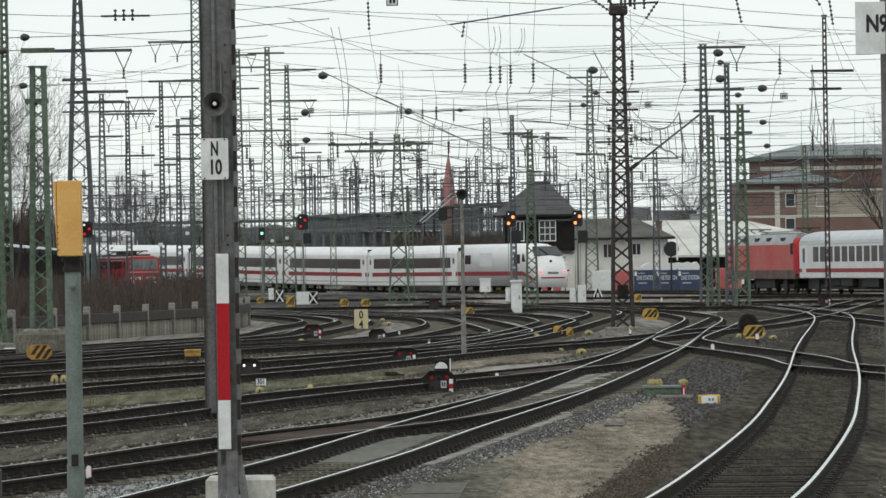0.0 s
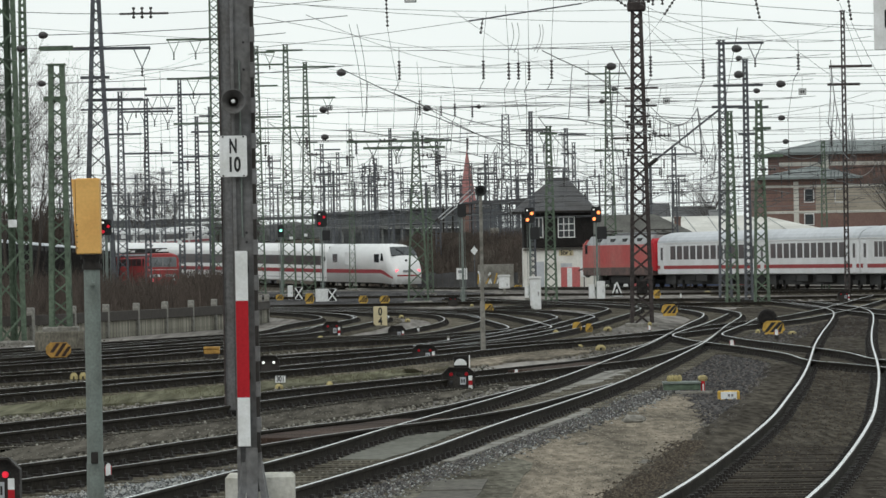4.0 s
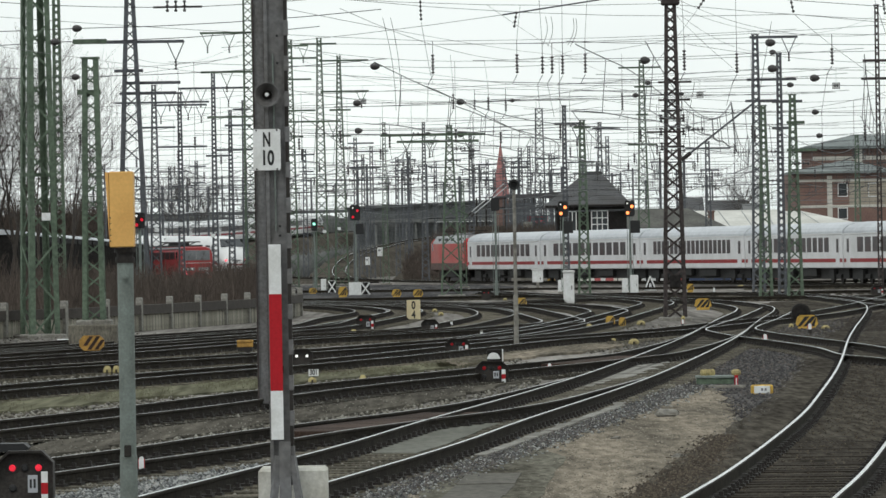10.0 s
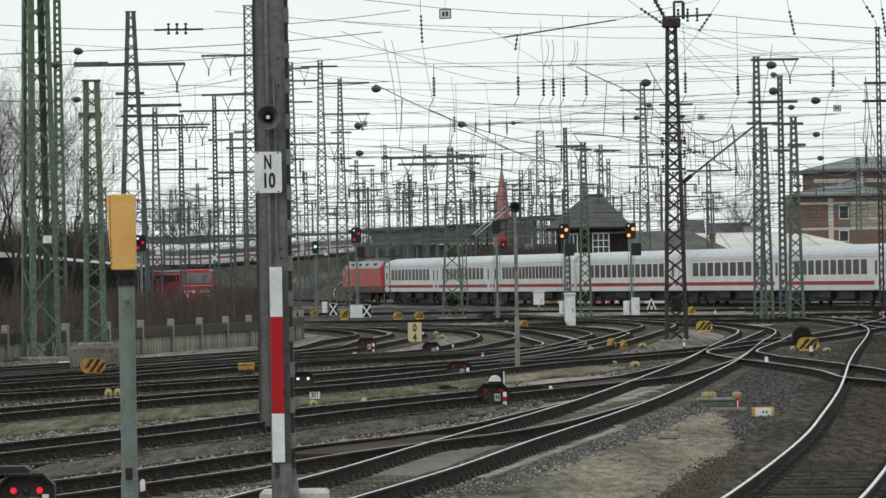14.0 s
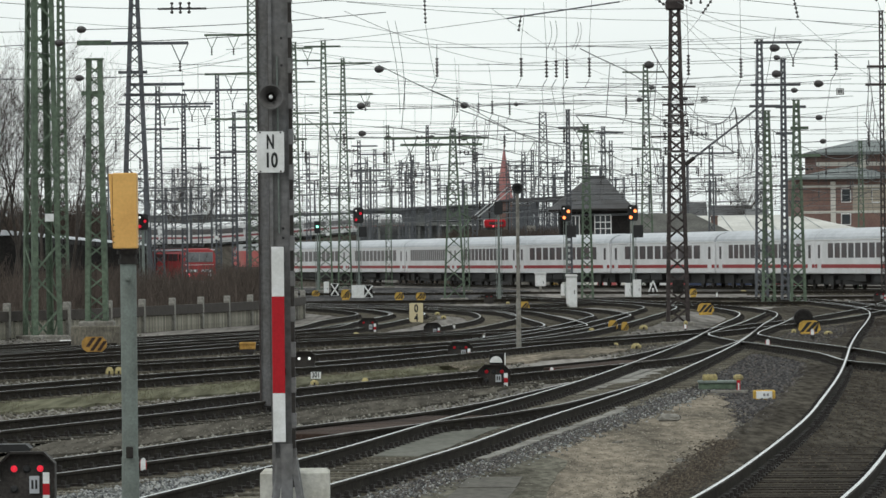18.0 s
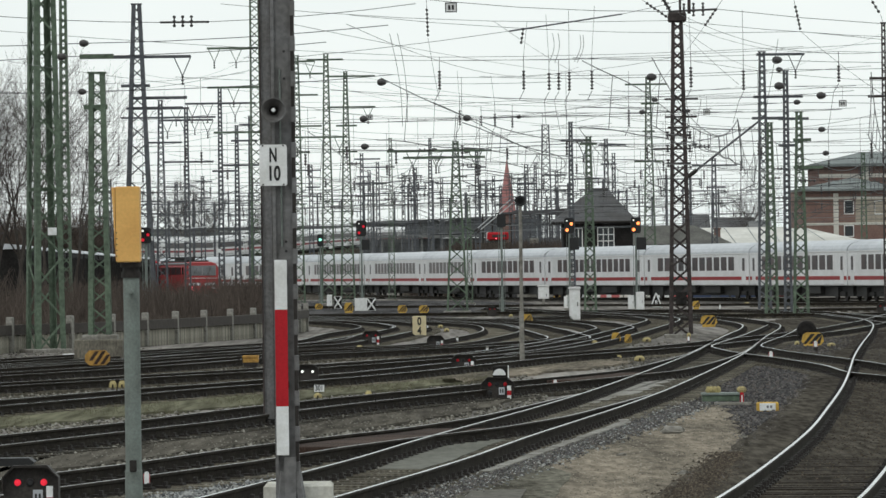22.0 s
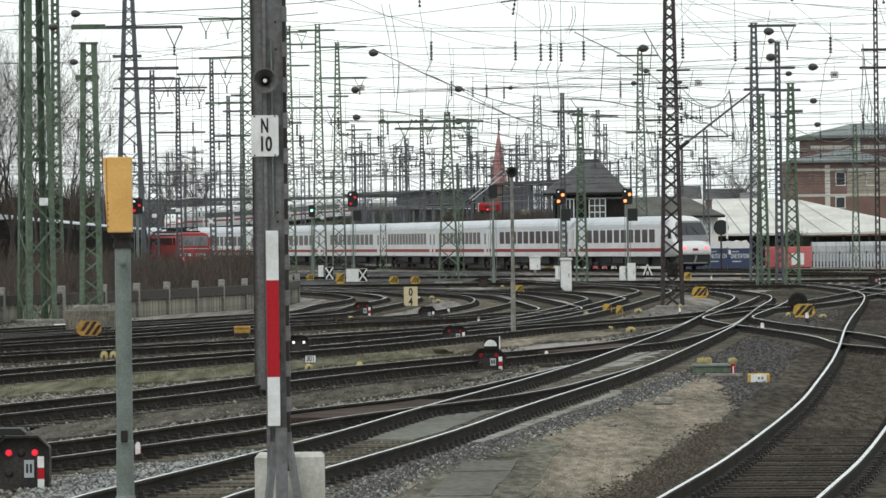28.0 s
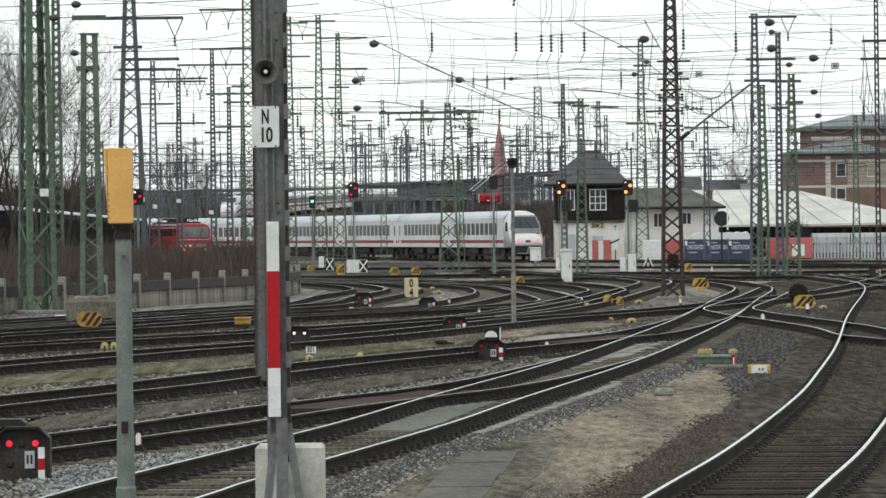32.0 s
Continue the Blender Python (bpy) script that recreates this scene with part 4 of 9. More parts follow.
def mast(x, y, height, w0, w1, steel, label, turn=0.0, arms=(), base_z=GROUND_Z, foot=True, panel=0.85, leg=0.115, split=False, arm=(0.08, 0.14), web=None):
    """A four-legged lattice mast; arms: (height, reach to the west, reach to the east, hangers)."""
    t = thing("lattice_mast", label, "mast", pose(x, y, base_z, 0, 0, turn), group="catenary masts")
    MASTS.append((t, x, y, w0, w1, height))
    half = lambda z: (w0 + (w1 - w0) * z / height) / 2
    for sx in (-1, 1):
        for sy in (-1, 1):
            part("leg", Shape().angle((sx * half(0), sy * half(0), 0), (sx * half(height), sy * half(height), height), leg, sx, sy, 0.02), steel, t)
    levels = [0.0]
    while levels[-1] < height - 0.2:
        levels.append(min(height, levels[-1] + max(0.3, 2 * half(levels[-1]) * panel)))
    joined = Shape()
    for face in range(4):
        for i in range(len(levels) - 1):
            a, b = levels[i], levels[i + 1]
            sg = 1 if (i + face) % 2 else -1
            ha, hb = half(a) - 0.01, half(b) - 0.01
            p, q = (sg * ha, -ha), (-sg * hb, -hb)
            for _ in range(face):
                p, q = (-p[1], p[0]), (-q[1], q[0])
            s = Shape() if split else joined
            s.beam((*p, a), (*q, b), 0.025, web or leg * 0.6)
            if split:
                part("brace", s, steel, t)
    if not split:
        part("bracing", joined, steel, t)["kind"] = "stuff"
    if foot:
        k = half(0) + 0.18
        part("foundation", Shape().box(-k, -k, -0.5, k, k, 0.14, chamfer=0.04), "concrete", t)
    part("cap_plate", Shape().box(-half(height) - 0.04, -half(height) - 0.04, height, half(height) + 0.04, half(height) + 0.04, height + 0.05), steel, t)
    for z, west, east, hangers in arms:
        a = part("cross_arm", Shape().beam((-west, -0.08, z), (east, -0.08, z), *arm).beam((-west, 0.08, z), (east, 0.08, z), *arm), steel, t)
        for hx in hangers:
            part("hanger", Shape().beam((hx - 0.42, 0, z), (hx, 0, z - 0.95), 0.05).beam((hx + 0.42, 0, z), (hx, 0, z - 0.95), 0.05), steel, a)
            part("insulator", insulator_shape((hx, 0, z - 0.95), 0.5), "insulator", a)
    return t


def insulator_shape(top, length, r=0.07):
    prof = []
    n = max(3, int(length / 0.14))
    for i in range(n):
        z = length * i / n
        prof += [(z, 0.03), (z + 0.02, r), (z + length / n * 0.5, r * 0.9), (z + length / n * 0.6, 0.03)]
    return Shape().turned(top, (0, 0, -1), prof, 8)


G_MAST, S_MAST, B_MAST = "green-grey painted lattice catenary mast", "slate-grey lattice catenary mast against the sky", "rusty dark brown lattice mast"
brown = mast(8.62, 202.6, 11.88, 0.88, 0.42, "brown_steel", B_MAST + " on a concrete foot", 0, split=True, arms=[(8.97, 0.5, 0.75, ()), (8.3, 0.5, 0.7, ()), (7.9, 0.4, 0.4, ()), (7.6, 0.45, 0.45, ()), (7.1, 0.95, 0.45, ()), (6.55, 0.45, 0.45, ())], leg=0.125, panel=0.78, arm=(0.05, 0.07))
for bx, bz in ((-0.42, 7.6), (0.42, 7.6), (-0.42, 7.1), (0.42, 7.1), (-0.4, 6.55)):
    part("insulator", insulator_shape((bx, -0.1, bz + 0.16), 0.34, 0.075), "insulator", brown)
bh = 11.88
part("switch_box", Shape().box(-0.2, -0.62, 1.25, 0.2, -0.36, 1.72, chamfer=0.02), "soot_and_shade", brown, "black switch box")
part("head_box", Shape().box(-0.34, -0.34, bh - 0.02, 0.34, 0.34, bh + 0.34, chamfer=0.05), "brown_steel", brown)
part("head_frame", Shape().beam((0.12, 0, bh + 0.3), (0.12, 0, bh + 0.95), 0.09).beam((0.12, 0, bh + 0.95), (0.46, 0, bh + 0.95), 0.09).beam((0.46, 0, bh + 0.95), (0.46, 0, bh + 0.3), 0.12), "brown_steel", brown)
part("leaning_insulator", Shape().turned((-0.2, 0, bh + 0.3), (-0.55, 0, 1), [(0, 0.06)] + [p for k in range(7) for p in ((k * 0.17 + 0.04, 0.05), (k * 0.17 + 0.08, 0.12), (k * 0.17 + 0.13, 0.05))], 8), "insulator", brown)
mast(16.5, 277.5, 9.98, 0.73, 0.29, "green_steel", G_MAST, 0, split=True)
mast(17.71, 272.81, 10.38, 0.82, 0.33, "green_steel", G_MAST, 0, split=True, arms=[(9.0, 0.3, 0.6, ()), (7.6, 0.3, 1.2, ())])
mast(17.82, 285, 12.92, 0.46, 0.27, "grey_steel", S_MAST, 0, arms=[(10.4, 0.4, 1.2, ()), (9.0, 0.4, 0.6, ())])
mast(17.75, 305, 14.73, 0.77, 0.35, "grey_steel", S_MAST + " with a straight top beam", 0, arms=[(14.6, 0.3, 2.4, (1.9,)), (12.2, 0.5, 2.3, ()), (11.0, 0.6, 1.2, ())])
mast(7.9, 306.12, 10.08, 0.75, 0.32, "green_steel", G_MAST, 0, split=True, arms=[(9.7, 0.5, 0.5, ())])
mast(7.54, 335, 11.7, 0.46, 0.25, "grey_steel", S_MAST, 0, arms=[(10.6, 0.6, 1.2, (0.8,))])
mast(16.54, 447, 18.39, 1.18, 0.42, "green_steel", G_MAST + " with short arms", 0, arms=[(17.8, 1.9, 1.6, ()), (16.2, 0.6, 0.9, ()), (13.9, 0.5, 0.5, ()), (11.4, 1.2, 1.2, ())])
mast(0.37, 328.34, 10.43, 1.33, 0.37, "green_steel", G_MAST, 0, split=True, arms=[(9.9, 4.2, 2.2, (-2.6, -1.2, 1.2)), (9.5, 3.2, 1.8, ())])
mast(1.39, 404.76, 7.94, 0.50, 0.23, "green_steel", G_MAST + ", narrow ladder form", 0, leg=0.07, panel=1.3)
mast(-5.14, 468, 14.08, 0.62, 0.27, "green_steel", G_MAST + ", narrow ladder form", 0, leg=0.07, panel=1.3)
mast(-8.35, 436, 18.74, 1.20, 0.33, "green_steel", G_MAST + " with arms to both sides", 0, arms=[(18.4, 1.55, 2.4, ()), (15.9, 1.5, 2.4, (1.8,)), (14.4, 0.8, 0.9, ()), (12.3, 0.7, 0.9, ())])
mast(-9.64, 424, 19.74, 1.15, 0.40, "green_steel", G_MAST + " with a long top arm", 0, arms=[(19.3, 1.5, 1.35, ()), (13.2, 3.4, 1.6, (-2.3, 1.0))])
mast(-12.2, 432, 19.95, 1.04, 0.41, "green_steel", G_MAST + " with short arms", 0, arms=[(19.5, 0.6, 1.5, (1.1,)), (18.5, 0.3, 2.2, ()), (16.8, 0.3, 1.7, ()), (14.3, 0.6, 2.0, ()), (12.2, 0.5, 1.0, ())])
mast(-13.32, 371.12, 21.48, 0.88, 0.67, "green_steel", G_MAST + ", tall and wide", 0, arms=[(18.1, 3.3, 0.3, (-2.8, -1.3)), (15.4, 3.3, 0.3, (-1.5,)), (12.3, 2.9, 0.3, ())], leg=0.11)
mast(-15.13, 262, 15.75, 1.68, 0.45, "grey_steel", S_MAST + ", tapered", 0, arms=[(13.2, 1.3, 2.6, (2.2,)), (11.8, 0.8, 0.6, ()), (11.2, 0.4, 2.4, ()), (10.7, 0.5, 2.2, ())], leg=0.18, web=0.06)
mast(-21.96, 410, 15.79, 0.94, 0.35, "grey_steel", S_MAST + " with long cross arms", 0, arms=[(15.2, 2.6, 2.2, (1.2,)), (14.5, 3.0, 4.2, (1.8, 2.6)), (12.6, 1.2, 1.6, ())])
mast(-19.52, 400, 14.82, 0.54, 0.30, "grey_steel", S_MAST + " with long cross arms", 0, arms=[(14.0, 2.0, 2.0, (-1.4, 1.6)), (10.9, 1.8, 2.0, ())])
mast(-16.58, 390, 16, 0.51, 0.29, "grey_steel", S_MAST + " with a long beam", 0, arms=[(14.9, 2.5, 2.6, (-2.0, -0.9, 1.1)), (10.0, 0.6, 1.0, ())])
mast(-15.59, 395, 13.39, 0.57, 0.26, "grey_steel", S_MAST, 0, arms=[(12.3, 0.4, 1.5, ()), (10.5, 1.0, 1.6, ())])
mast(-14.78, 400, 14.22, 0.45, 0.26, "grey_steel", S_MAST, 0, arms=[(13.6, 0.8, 0.4, ())])
mast(-10.44, 160.01, 7.89, 0.68, 0.47, "green_steel", G_MAST + " on a tall concrete block", 0, split=True, arms=[(8.4, 0.5, 0.5, ()), (6.9, 0.4, 0.3, ())], base_z=0.5, leg=0.145, web=0.05, panel=0.75)
mast(-13.92, 184.73, 13.1, 1.08, 0.73, "green_steel", "broad green-grey lattice catenary mast close to the plank wall", 24, split=True, arms=[(5.6, 0.5, 0.5, ())], leg=0.19, web=0.07, panel=1.05)
mast(-16.78, 235, 15.18, 0.54, 0.31, "green_steel", G_MAST, 0, leg=0.11)
mast(27.61, 359.75, 10.07, 0.58, 0.24, "green_steel", G_MAST + ", narrow ladder form", 0, leg=0.07, panel=1.3)
mast(24.24, 300, 16.07, 0.29, 0.23, "brown_steel", "slim dark post mast with a long arm", 0, arms=[(13.0, 0.8, 1.6, ()), (12.0, 0.9, 0.9, ())], leg=0.07, panel=1.6)
mast(9.64, 540, 16.96, 1.50, 0.76, "grey_steel", S_MAST, 0)
mast(7.94, 560, 13.4, 1.07, 0.42, "grey_steel", S_MAST, 0, arms=[(11.4, 1.0, 1.0, ())])
mast(9.04, 570, 13.76, 0.64, 0.32, "grey_steel", S_MAST, 0)
mast(-1.81, 500, 14.82, 0.75, 0.28, "grey_steel", S_MAST, 0, arms=[(13.0, 1.6, 1.4, (0.8,))])
mast(2.62, 520, 14.06, 0.66, 0.34, "grey_steel", S_MAST, 0, arms=[(12.5, 0.9, 0.9, ())])
# slender masts along the far tracks
FAR_MASTS = [(-17.16, 520, 15.92), (-17.54, 560, 14.28), (-13.92, 540, 13.27), (-8.49, 520, 13.91), (-8.98, 600, 13.74), (-7.5, 560, 13.87), (-5.29, 610, 13.56), (-4.48, 640, 13.08), (-3.57, 560, 13.24), (-0.96, 620, 13.04), (4.86, 600, 12.95), (5.99, 640, 12.49), (6.52, 580, 12.89), (8.2, 640, 13.27), (11.71, 590, 13.32), (13.95, 480, 14.06), (15.82, 520, 13.63), (20.58, 420, 11), (-25.7, 560, 12.61), (-30.5, 600, 12.73), (-30.34, 480, 11.04)]
for i, (fx, fy, fh) in enumerate(FAR_MASTS):
    mast(fx, fy, fh, 0.62, 0.34, "grey_steel", S_MAST + ", far", 0, arms=[(fh - 0.5, 0.7 + (i % 3) * 0.5, 1.0 + (i % 2) * 0.8, ()), (fh - 2.2, 0.5, 0.9, ())] if i % 4 else (), leg=0.1, panel=1.5)


def far_post(x, y, h, reach):
    """A slim post with cross arms, hangers and a bracket, far behind."""
    t = thing("catenary_post", "slim grey catenary post with short cross arms, far", "mast", pose(x, y, GROUND_Z), group="far catenary posts")
    part("post", Shape().box(-0.16, -0.16, 0, 0.16, 0.16, h, chamfer=0.03), "grey_steel", t)
    for k, (z, a, b) in enumerate(((h - 0.4, reach, reach * 0.7), (h - 1.9, reach * 0.6, reach * 1.1))):
        arm = part("cross_arm", Shape().beam((-a, 0, z), (b, 0, z), 0.12, 0.16), "grey_steel", t)
        part("insulator", insulator_shape((-a * 0.8, 0, z - 0.05), 0.9, 0.11), "insulator", arm)
        part("insulator", insulator_shape((b * 0.8, 0, z - 0.05), 0.9, 0.11), "insulator", arm)
    part("bracket", Shape().beam((0, 0, h * 0.52), (reach * 1.3, 0, h * 0.62), 0.07).beam((0, 0, h * 0.66), (reach * 1.3, 0, h * 0.62), 0.05), "grey_steel", t)


FAR_RND = random.Random(77)
for k in range(46):
    fy = FAR_RND.uniform(640, 1080)
    u = -0.066 + 0.118 * (k + FAR_RND.uniform(0.1, 0.9)) / 46
    if abs(u * fy - np.interp(fy, [p[1] for p in FAR_WAY[4:13]], [p[0] for p in FAR_WAY[4:13]])) > 4.5:
        far_post(u * fy, fy, FAR_RND.uniform(11, 14.5) + (fy - 640) * 0.012, FAR_RND.uniform(1.2, 2.6))


# ---- near things on the platform side ----
def lettering(name, text, size, m, material, parent):
    cu = bpy.data.curves.new(name, "FONT")
    cu.body, cu.size, cu.align_x, cu.align_y, cu.extrude = text, size, "CENTER", "CENTER", 0.002
    cu.offset = size * 0.032
    tmp = bpy.data.objects.new("tmp", cu)
    me = bpy.data.meshes.new_from_object(tmp)
    me.transform(Matrix.Diagonal((0.74, 1, 1, 1)))
    bpy.data.objects.remove(tmp)
    bpy.data.curves.remove(cu)
    me.materials.clear()
    me.materials.append(M[material])
    return part(name, me, material, parent, m=m)


def upright(x, y, z, turn=0):
    """A pose for flat lettering that faces the camera side."""
    return pose(x, y, z, 90, 0, turn)


def signal_post():
    Y = 45.6
    x0 = -1.38
    t = thing("signal_post", "grey steel post with loudspeaker, N 10 plate and white-red-white board", "post", pose(x0, Y, GROUND_Z))
    dz = -GROUND_Z
    part("web", Shape().box(-0.105, -0.01, 0.75, 0.055, 0.01, 8.2), "mast_grey", t)
    for x in (-0.112, 0.058):
        part("flange", Shape().box(x - 0.012, -0.05, 0.75, x + 0.018, 0.06, 8.2, chamfer=0.004), "mast_grey" if x < 0 else "iron", t)
    for i in range(24):
        z = 0.95 + i * 0.3
        part("tie_plate", Shape().box(0.045, -0.055, z, 0.082, 0.065, z + 0.13, chamfer=0.004), "mast_grey", t)
    for z in (2.78, 2.86, 2.94, 4.32, 4.55):
        part("bolt_hole", Shape().turned((-0.012, -0.0115, z), (0, -1, 0), [(0, 0.011), (0.003, 0.011)], 8), "black", t)
    for sx in (-1, 1):
        part("stay", Shape().beam((sx * 0.06, -0.06, 1.0), (sx * 0.19 + 0.02, -0.1, 0.0), 0.07, 0.05), "mast_grey", t, "splayed steel foot")
    part("stay", Shape().beam((0.0, -0.07, 1.12), (0.0, -0.09, 0.0), 0.1, 0.05), "mast_grey", t, "splayed steel foot")
    # board
    x_l, z_l, x_r, z_h = -1.492, 0.896, -1.387, 2.547
    for a, b, m in ((0, 0.25, "sign_white"), (0.25, 0.745, "sign_red"), (0.745, 1, "sign_white")):
        part("board_field", Shape().box(x_l - x0, -0.085, z_l + (z_h - z_l) * a + dz, x_r - x0, -0.07, z_l + (z_h - z_l) * b + dz - 0.001), m, t, "white field" if m == "sign_white" else "red field")
    part("board_bracket", Shape().box(-0.06, -0.07, 1.7, 0.0, 0.0, 1.76).box(-0.06, -0.07, 2.6, 0.0, 0.0, 2.66), "iron", t)
    # plate
    x_l, z_l, x_r, z_h = -1.607, 3.173, -1.374, 3.521
    cx, cz = (x_l + x_r) / 2 - x0, (z_l + z_h) / 2 + dz
    w, h = (x_r - x_l) / 2, (z_h - z_l) / 2
    c = 0.012
    out = [(-w + c, -h), (w - c, -h), (w, -h + c), (w, h - c), (w - c, h), (-w + c, h), (-w, h - c), (-w, -h + c)]
    pl = part("plate", Shape().prism([(cx + a, cz + b) for a, b in out], -0.085, -0.075), "sign_white", t, "white enamel plate")
    lettering("letter", "N", 0.165, upright(cx, -0.087, cz + 0.08) @ Matrix.Diagonal((0.72, 1, 1, 1)), "black", pl)
    lettering("letter", "10", 0.17, upright(cx + 0.005, -0.087, cz - 0.075) @ Matrix.Diagonal((0.9, 1, 1, 1)), "black", pl)
    for a in (-w + 0.03, w - 0.03):
        for b in (-h + 0.01, h - 0.01):
            part("bolt", Shape().turned((cx + a, -0.085, cz + b), (0, -1, 0), [(0, 0.008), (0.006, 0.008)], 6), "iron", pl)
    # loudspeaker
    hx, _, hz = -1.48, 45.4, 3.81
    hx, hz = hx - x0, hz + dz
    horn = part("loudspeaker", Shape().turned((hx, 0.02, hz), (0, -1, 0), [(0, 0.035), (0.06, 0.04), (0.1, 0.055), (0.15, 0.085), (0.18, 0.105), (0.2, 0.107), (0.2, 0.098), (0.16, 0.072), (0.11, 0.042), (0.08, 0.03)], 24), "mast_grey", t, "round grey horn loudspeaker", smooth=False)
    part("horn_core", Shape().turned((hx, -0.05, hz), (0, -1, 0), [(0, 0.045), (0.02, 0.045), (0.1, 0.016), (0.12, 0.014)], 14), "iron", horn)
    part("horn_tip", Shape().turned((hx, -0.165, hz), (0, -1, 0), [(0, 0.018), (0.01, 0.014)], 12), "sign_white", horn)
    # conduit along the post
    part("conduit", Shape().rod((-0.045, -0.03, 2.9), (-0.05, -0.03, 4.4), 0.008, n=6), "zinc", t)
    return x0, Y


px, py = signal_post()
bx0, bz0, bx1, bz1 = -1.618, -0.123, -1.034, 0.643
block = Shape().box(bx0, 45.78, GROUND_Z - 0.5, bx1, 46.35, bz1, chamfer=0.025)
solid("concrete_base", block, "white_concrete", "weathered whitewashed concrete block under the steel post", "base")


def channel_post():
    """The darker steel post that stands behind, between the tracks."""
    x, y = -3.14, 92.48
    t = thing("steel_post", "dark grey channel steel post on a concrete foot", "post", pose(x, y, GROUND_Z))
    part("web", Shape().box(-0.085, 0.0, 0.1, 0.085, 0.02, 9.5), "mast_grey", t)
    for s in (-1, 1):
        part("flange", Shape().box(s * 0.095 - 0.014, -0.06, 0.1, s * 0.095 + 0.014, 0.08, 9.5, chamfer=0.003), "brown_steel", t)
    part("foot", Shape().box(-0.22, -0.2, -0.4, 0.22, 0.25, 0.16, chamfer=0.02), "soot_and_shade", t, "dark stained concrete foot")


channel_post()


def box_pole():
    Y = 46.5
    x = -2.76
    t = thing("box_pole", "galvanised steel pole carrying a tall yellow box", "pole", pose(x, Y, GROUND_Z))
    top = 2.53 - GROUND_Z
    part("tube", Shape().turned((0, 0, 0), (0, 0, 1), [(0.0, 0.088), (0.5, 0.088), (0.52, 0.078), (0.98, 0.075), (1.0, 0.07), (top, 0.07)], 20), "zinc", t, smooth=False)
    part("collar", Shape().turned((0, 0, top - 0.12), (0, 0, 1), [(0, 0.07), (0.0, 0.085), (0.05, 0.085), (0.05, 0.072), (0.09, 0.072), (0.09, 0.095), (0.13, 0.095)], 20), "iron", t)
    part("bolt", Shape().turned((0.0, -0.07, top - 0.24), (0, -1, 0), [(0, 0.028), (0.03, 0.028), (0.032, 0.018), (0.05, 0.018)], 10), "zinc", t)
    part("hook", Shape().box(-0.03, -0.1, 0.98, 0.03, -0.06, 1.08, chamfer=0.006), "iron", t)
    x_l, z_l, x_r, z_h = -2.915, 2.545, -2.676, 3.197
    b = part("box", Shape().box(x_l - x + 0.035, -0.14, z_l - GROUND_Z, x_r - x, 0.12, z_h - GROUND_Z, chamfer=0.008), "yellow", t, "yellow sheet-metal box")
    part("side_flap", Shape().prism([(x_l - x, z_h - GROUND_Z - 0.005), (x_l - x + 0.03, z_h - GROUND_Z - 0.005), (x_l - x + 0.03, z_l - GROUND_Z + 0.01), (x_l - x + 0.018, z_l - GROUND_Z + 0.3)], -0.13, 0.1), "yellow", b)
    for k in range(5):
        part("hinge", Shape().box(x_l - x + 0.034, -0.143, z_l - GROUND_Z + 0.05 + k * 0.05, x_l - x + 0.047, -0.138, z_l - GROUND_Z + 0.058 + k * 0.05), "brown_steel", b)


box_pole()


def plate_mast():
    """A second post with its plate, off to the east, of which only the plate comes into view."""
    Y = 45.0
    x_l, z_l = 3.894, 4.128
    x_r, z_h = x_l + 0.25, z_l + 0.44
    t = thing("signal_post", "grey steel post with a white N 9 plate", "post", pose(x_r - 0.02, Y, GROUND_Z))
    part("web", Shape().box(-0.02, 0, 0.2, 0.12, 0.02, 8.2), "mast_grey", t)
    part("flange", Shape().box(0.11, -0.05, 0.2, 0.14, 0.06, 8.2), "mast_grey", t)
    part("foot", Shape().box(-0.2, -0.2, -0.4, 0.3, 0.3, 0.4, chamfer=0.03), "white_concrete", t)
    w = x_r - x_l
    pl = part("plate", Shape().box(-w + 0.02, -0.03, z_l - GROUND_Z, 0.02, -0.02, z_h - GROUND_Z, chamfer=0.004), "sign_white", t, "white enamel plate")
    lettering("letter", "N9", 0.2, upright(-0.05, -0.033, z_l - GROUND_Z + 0.25), "black", pl)


plate_mast()


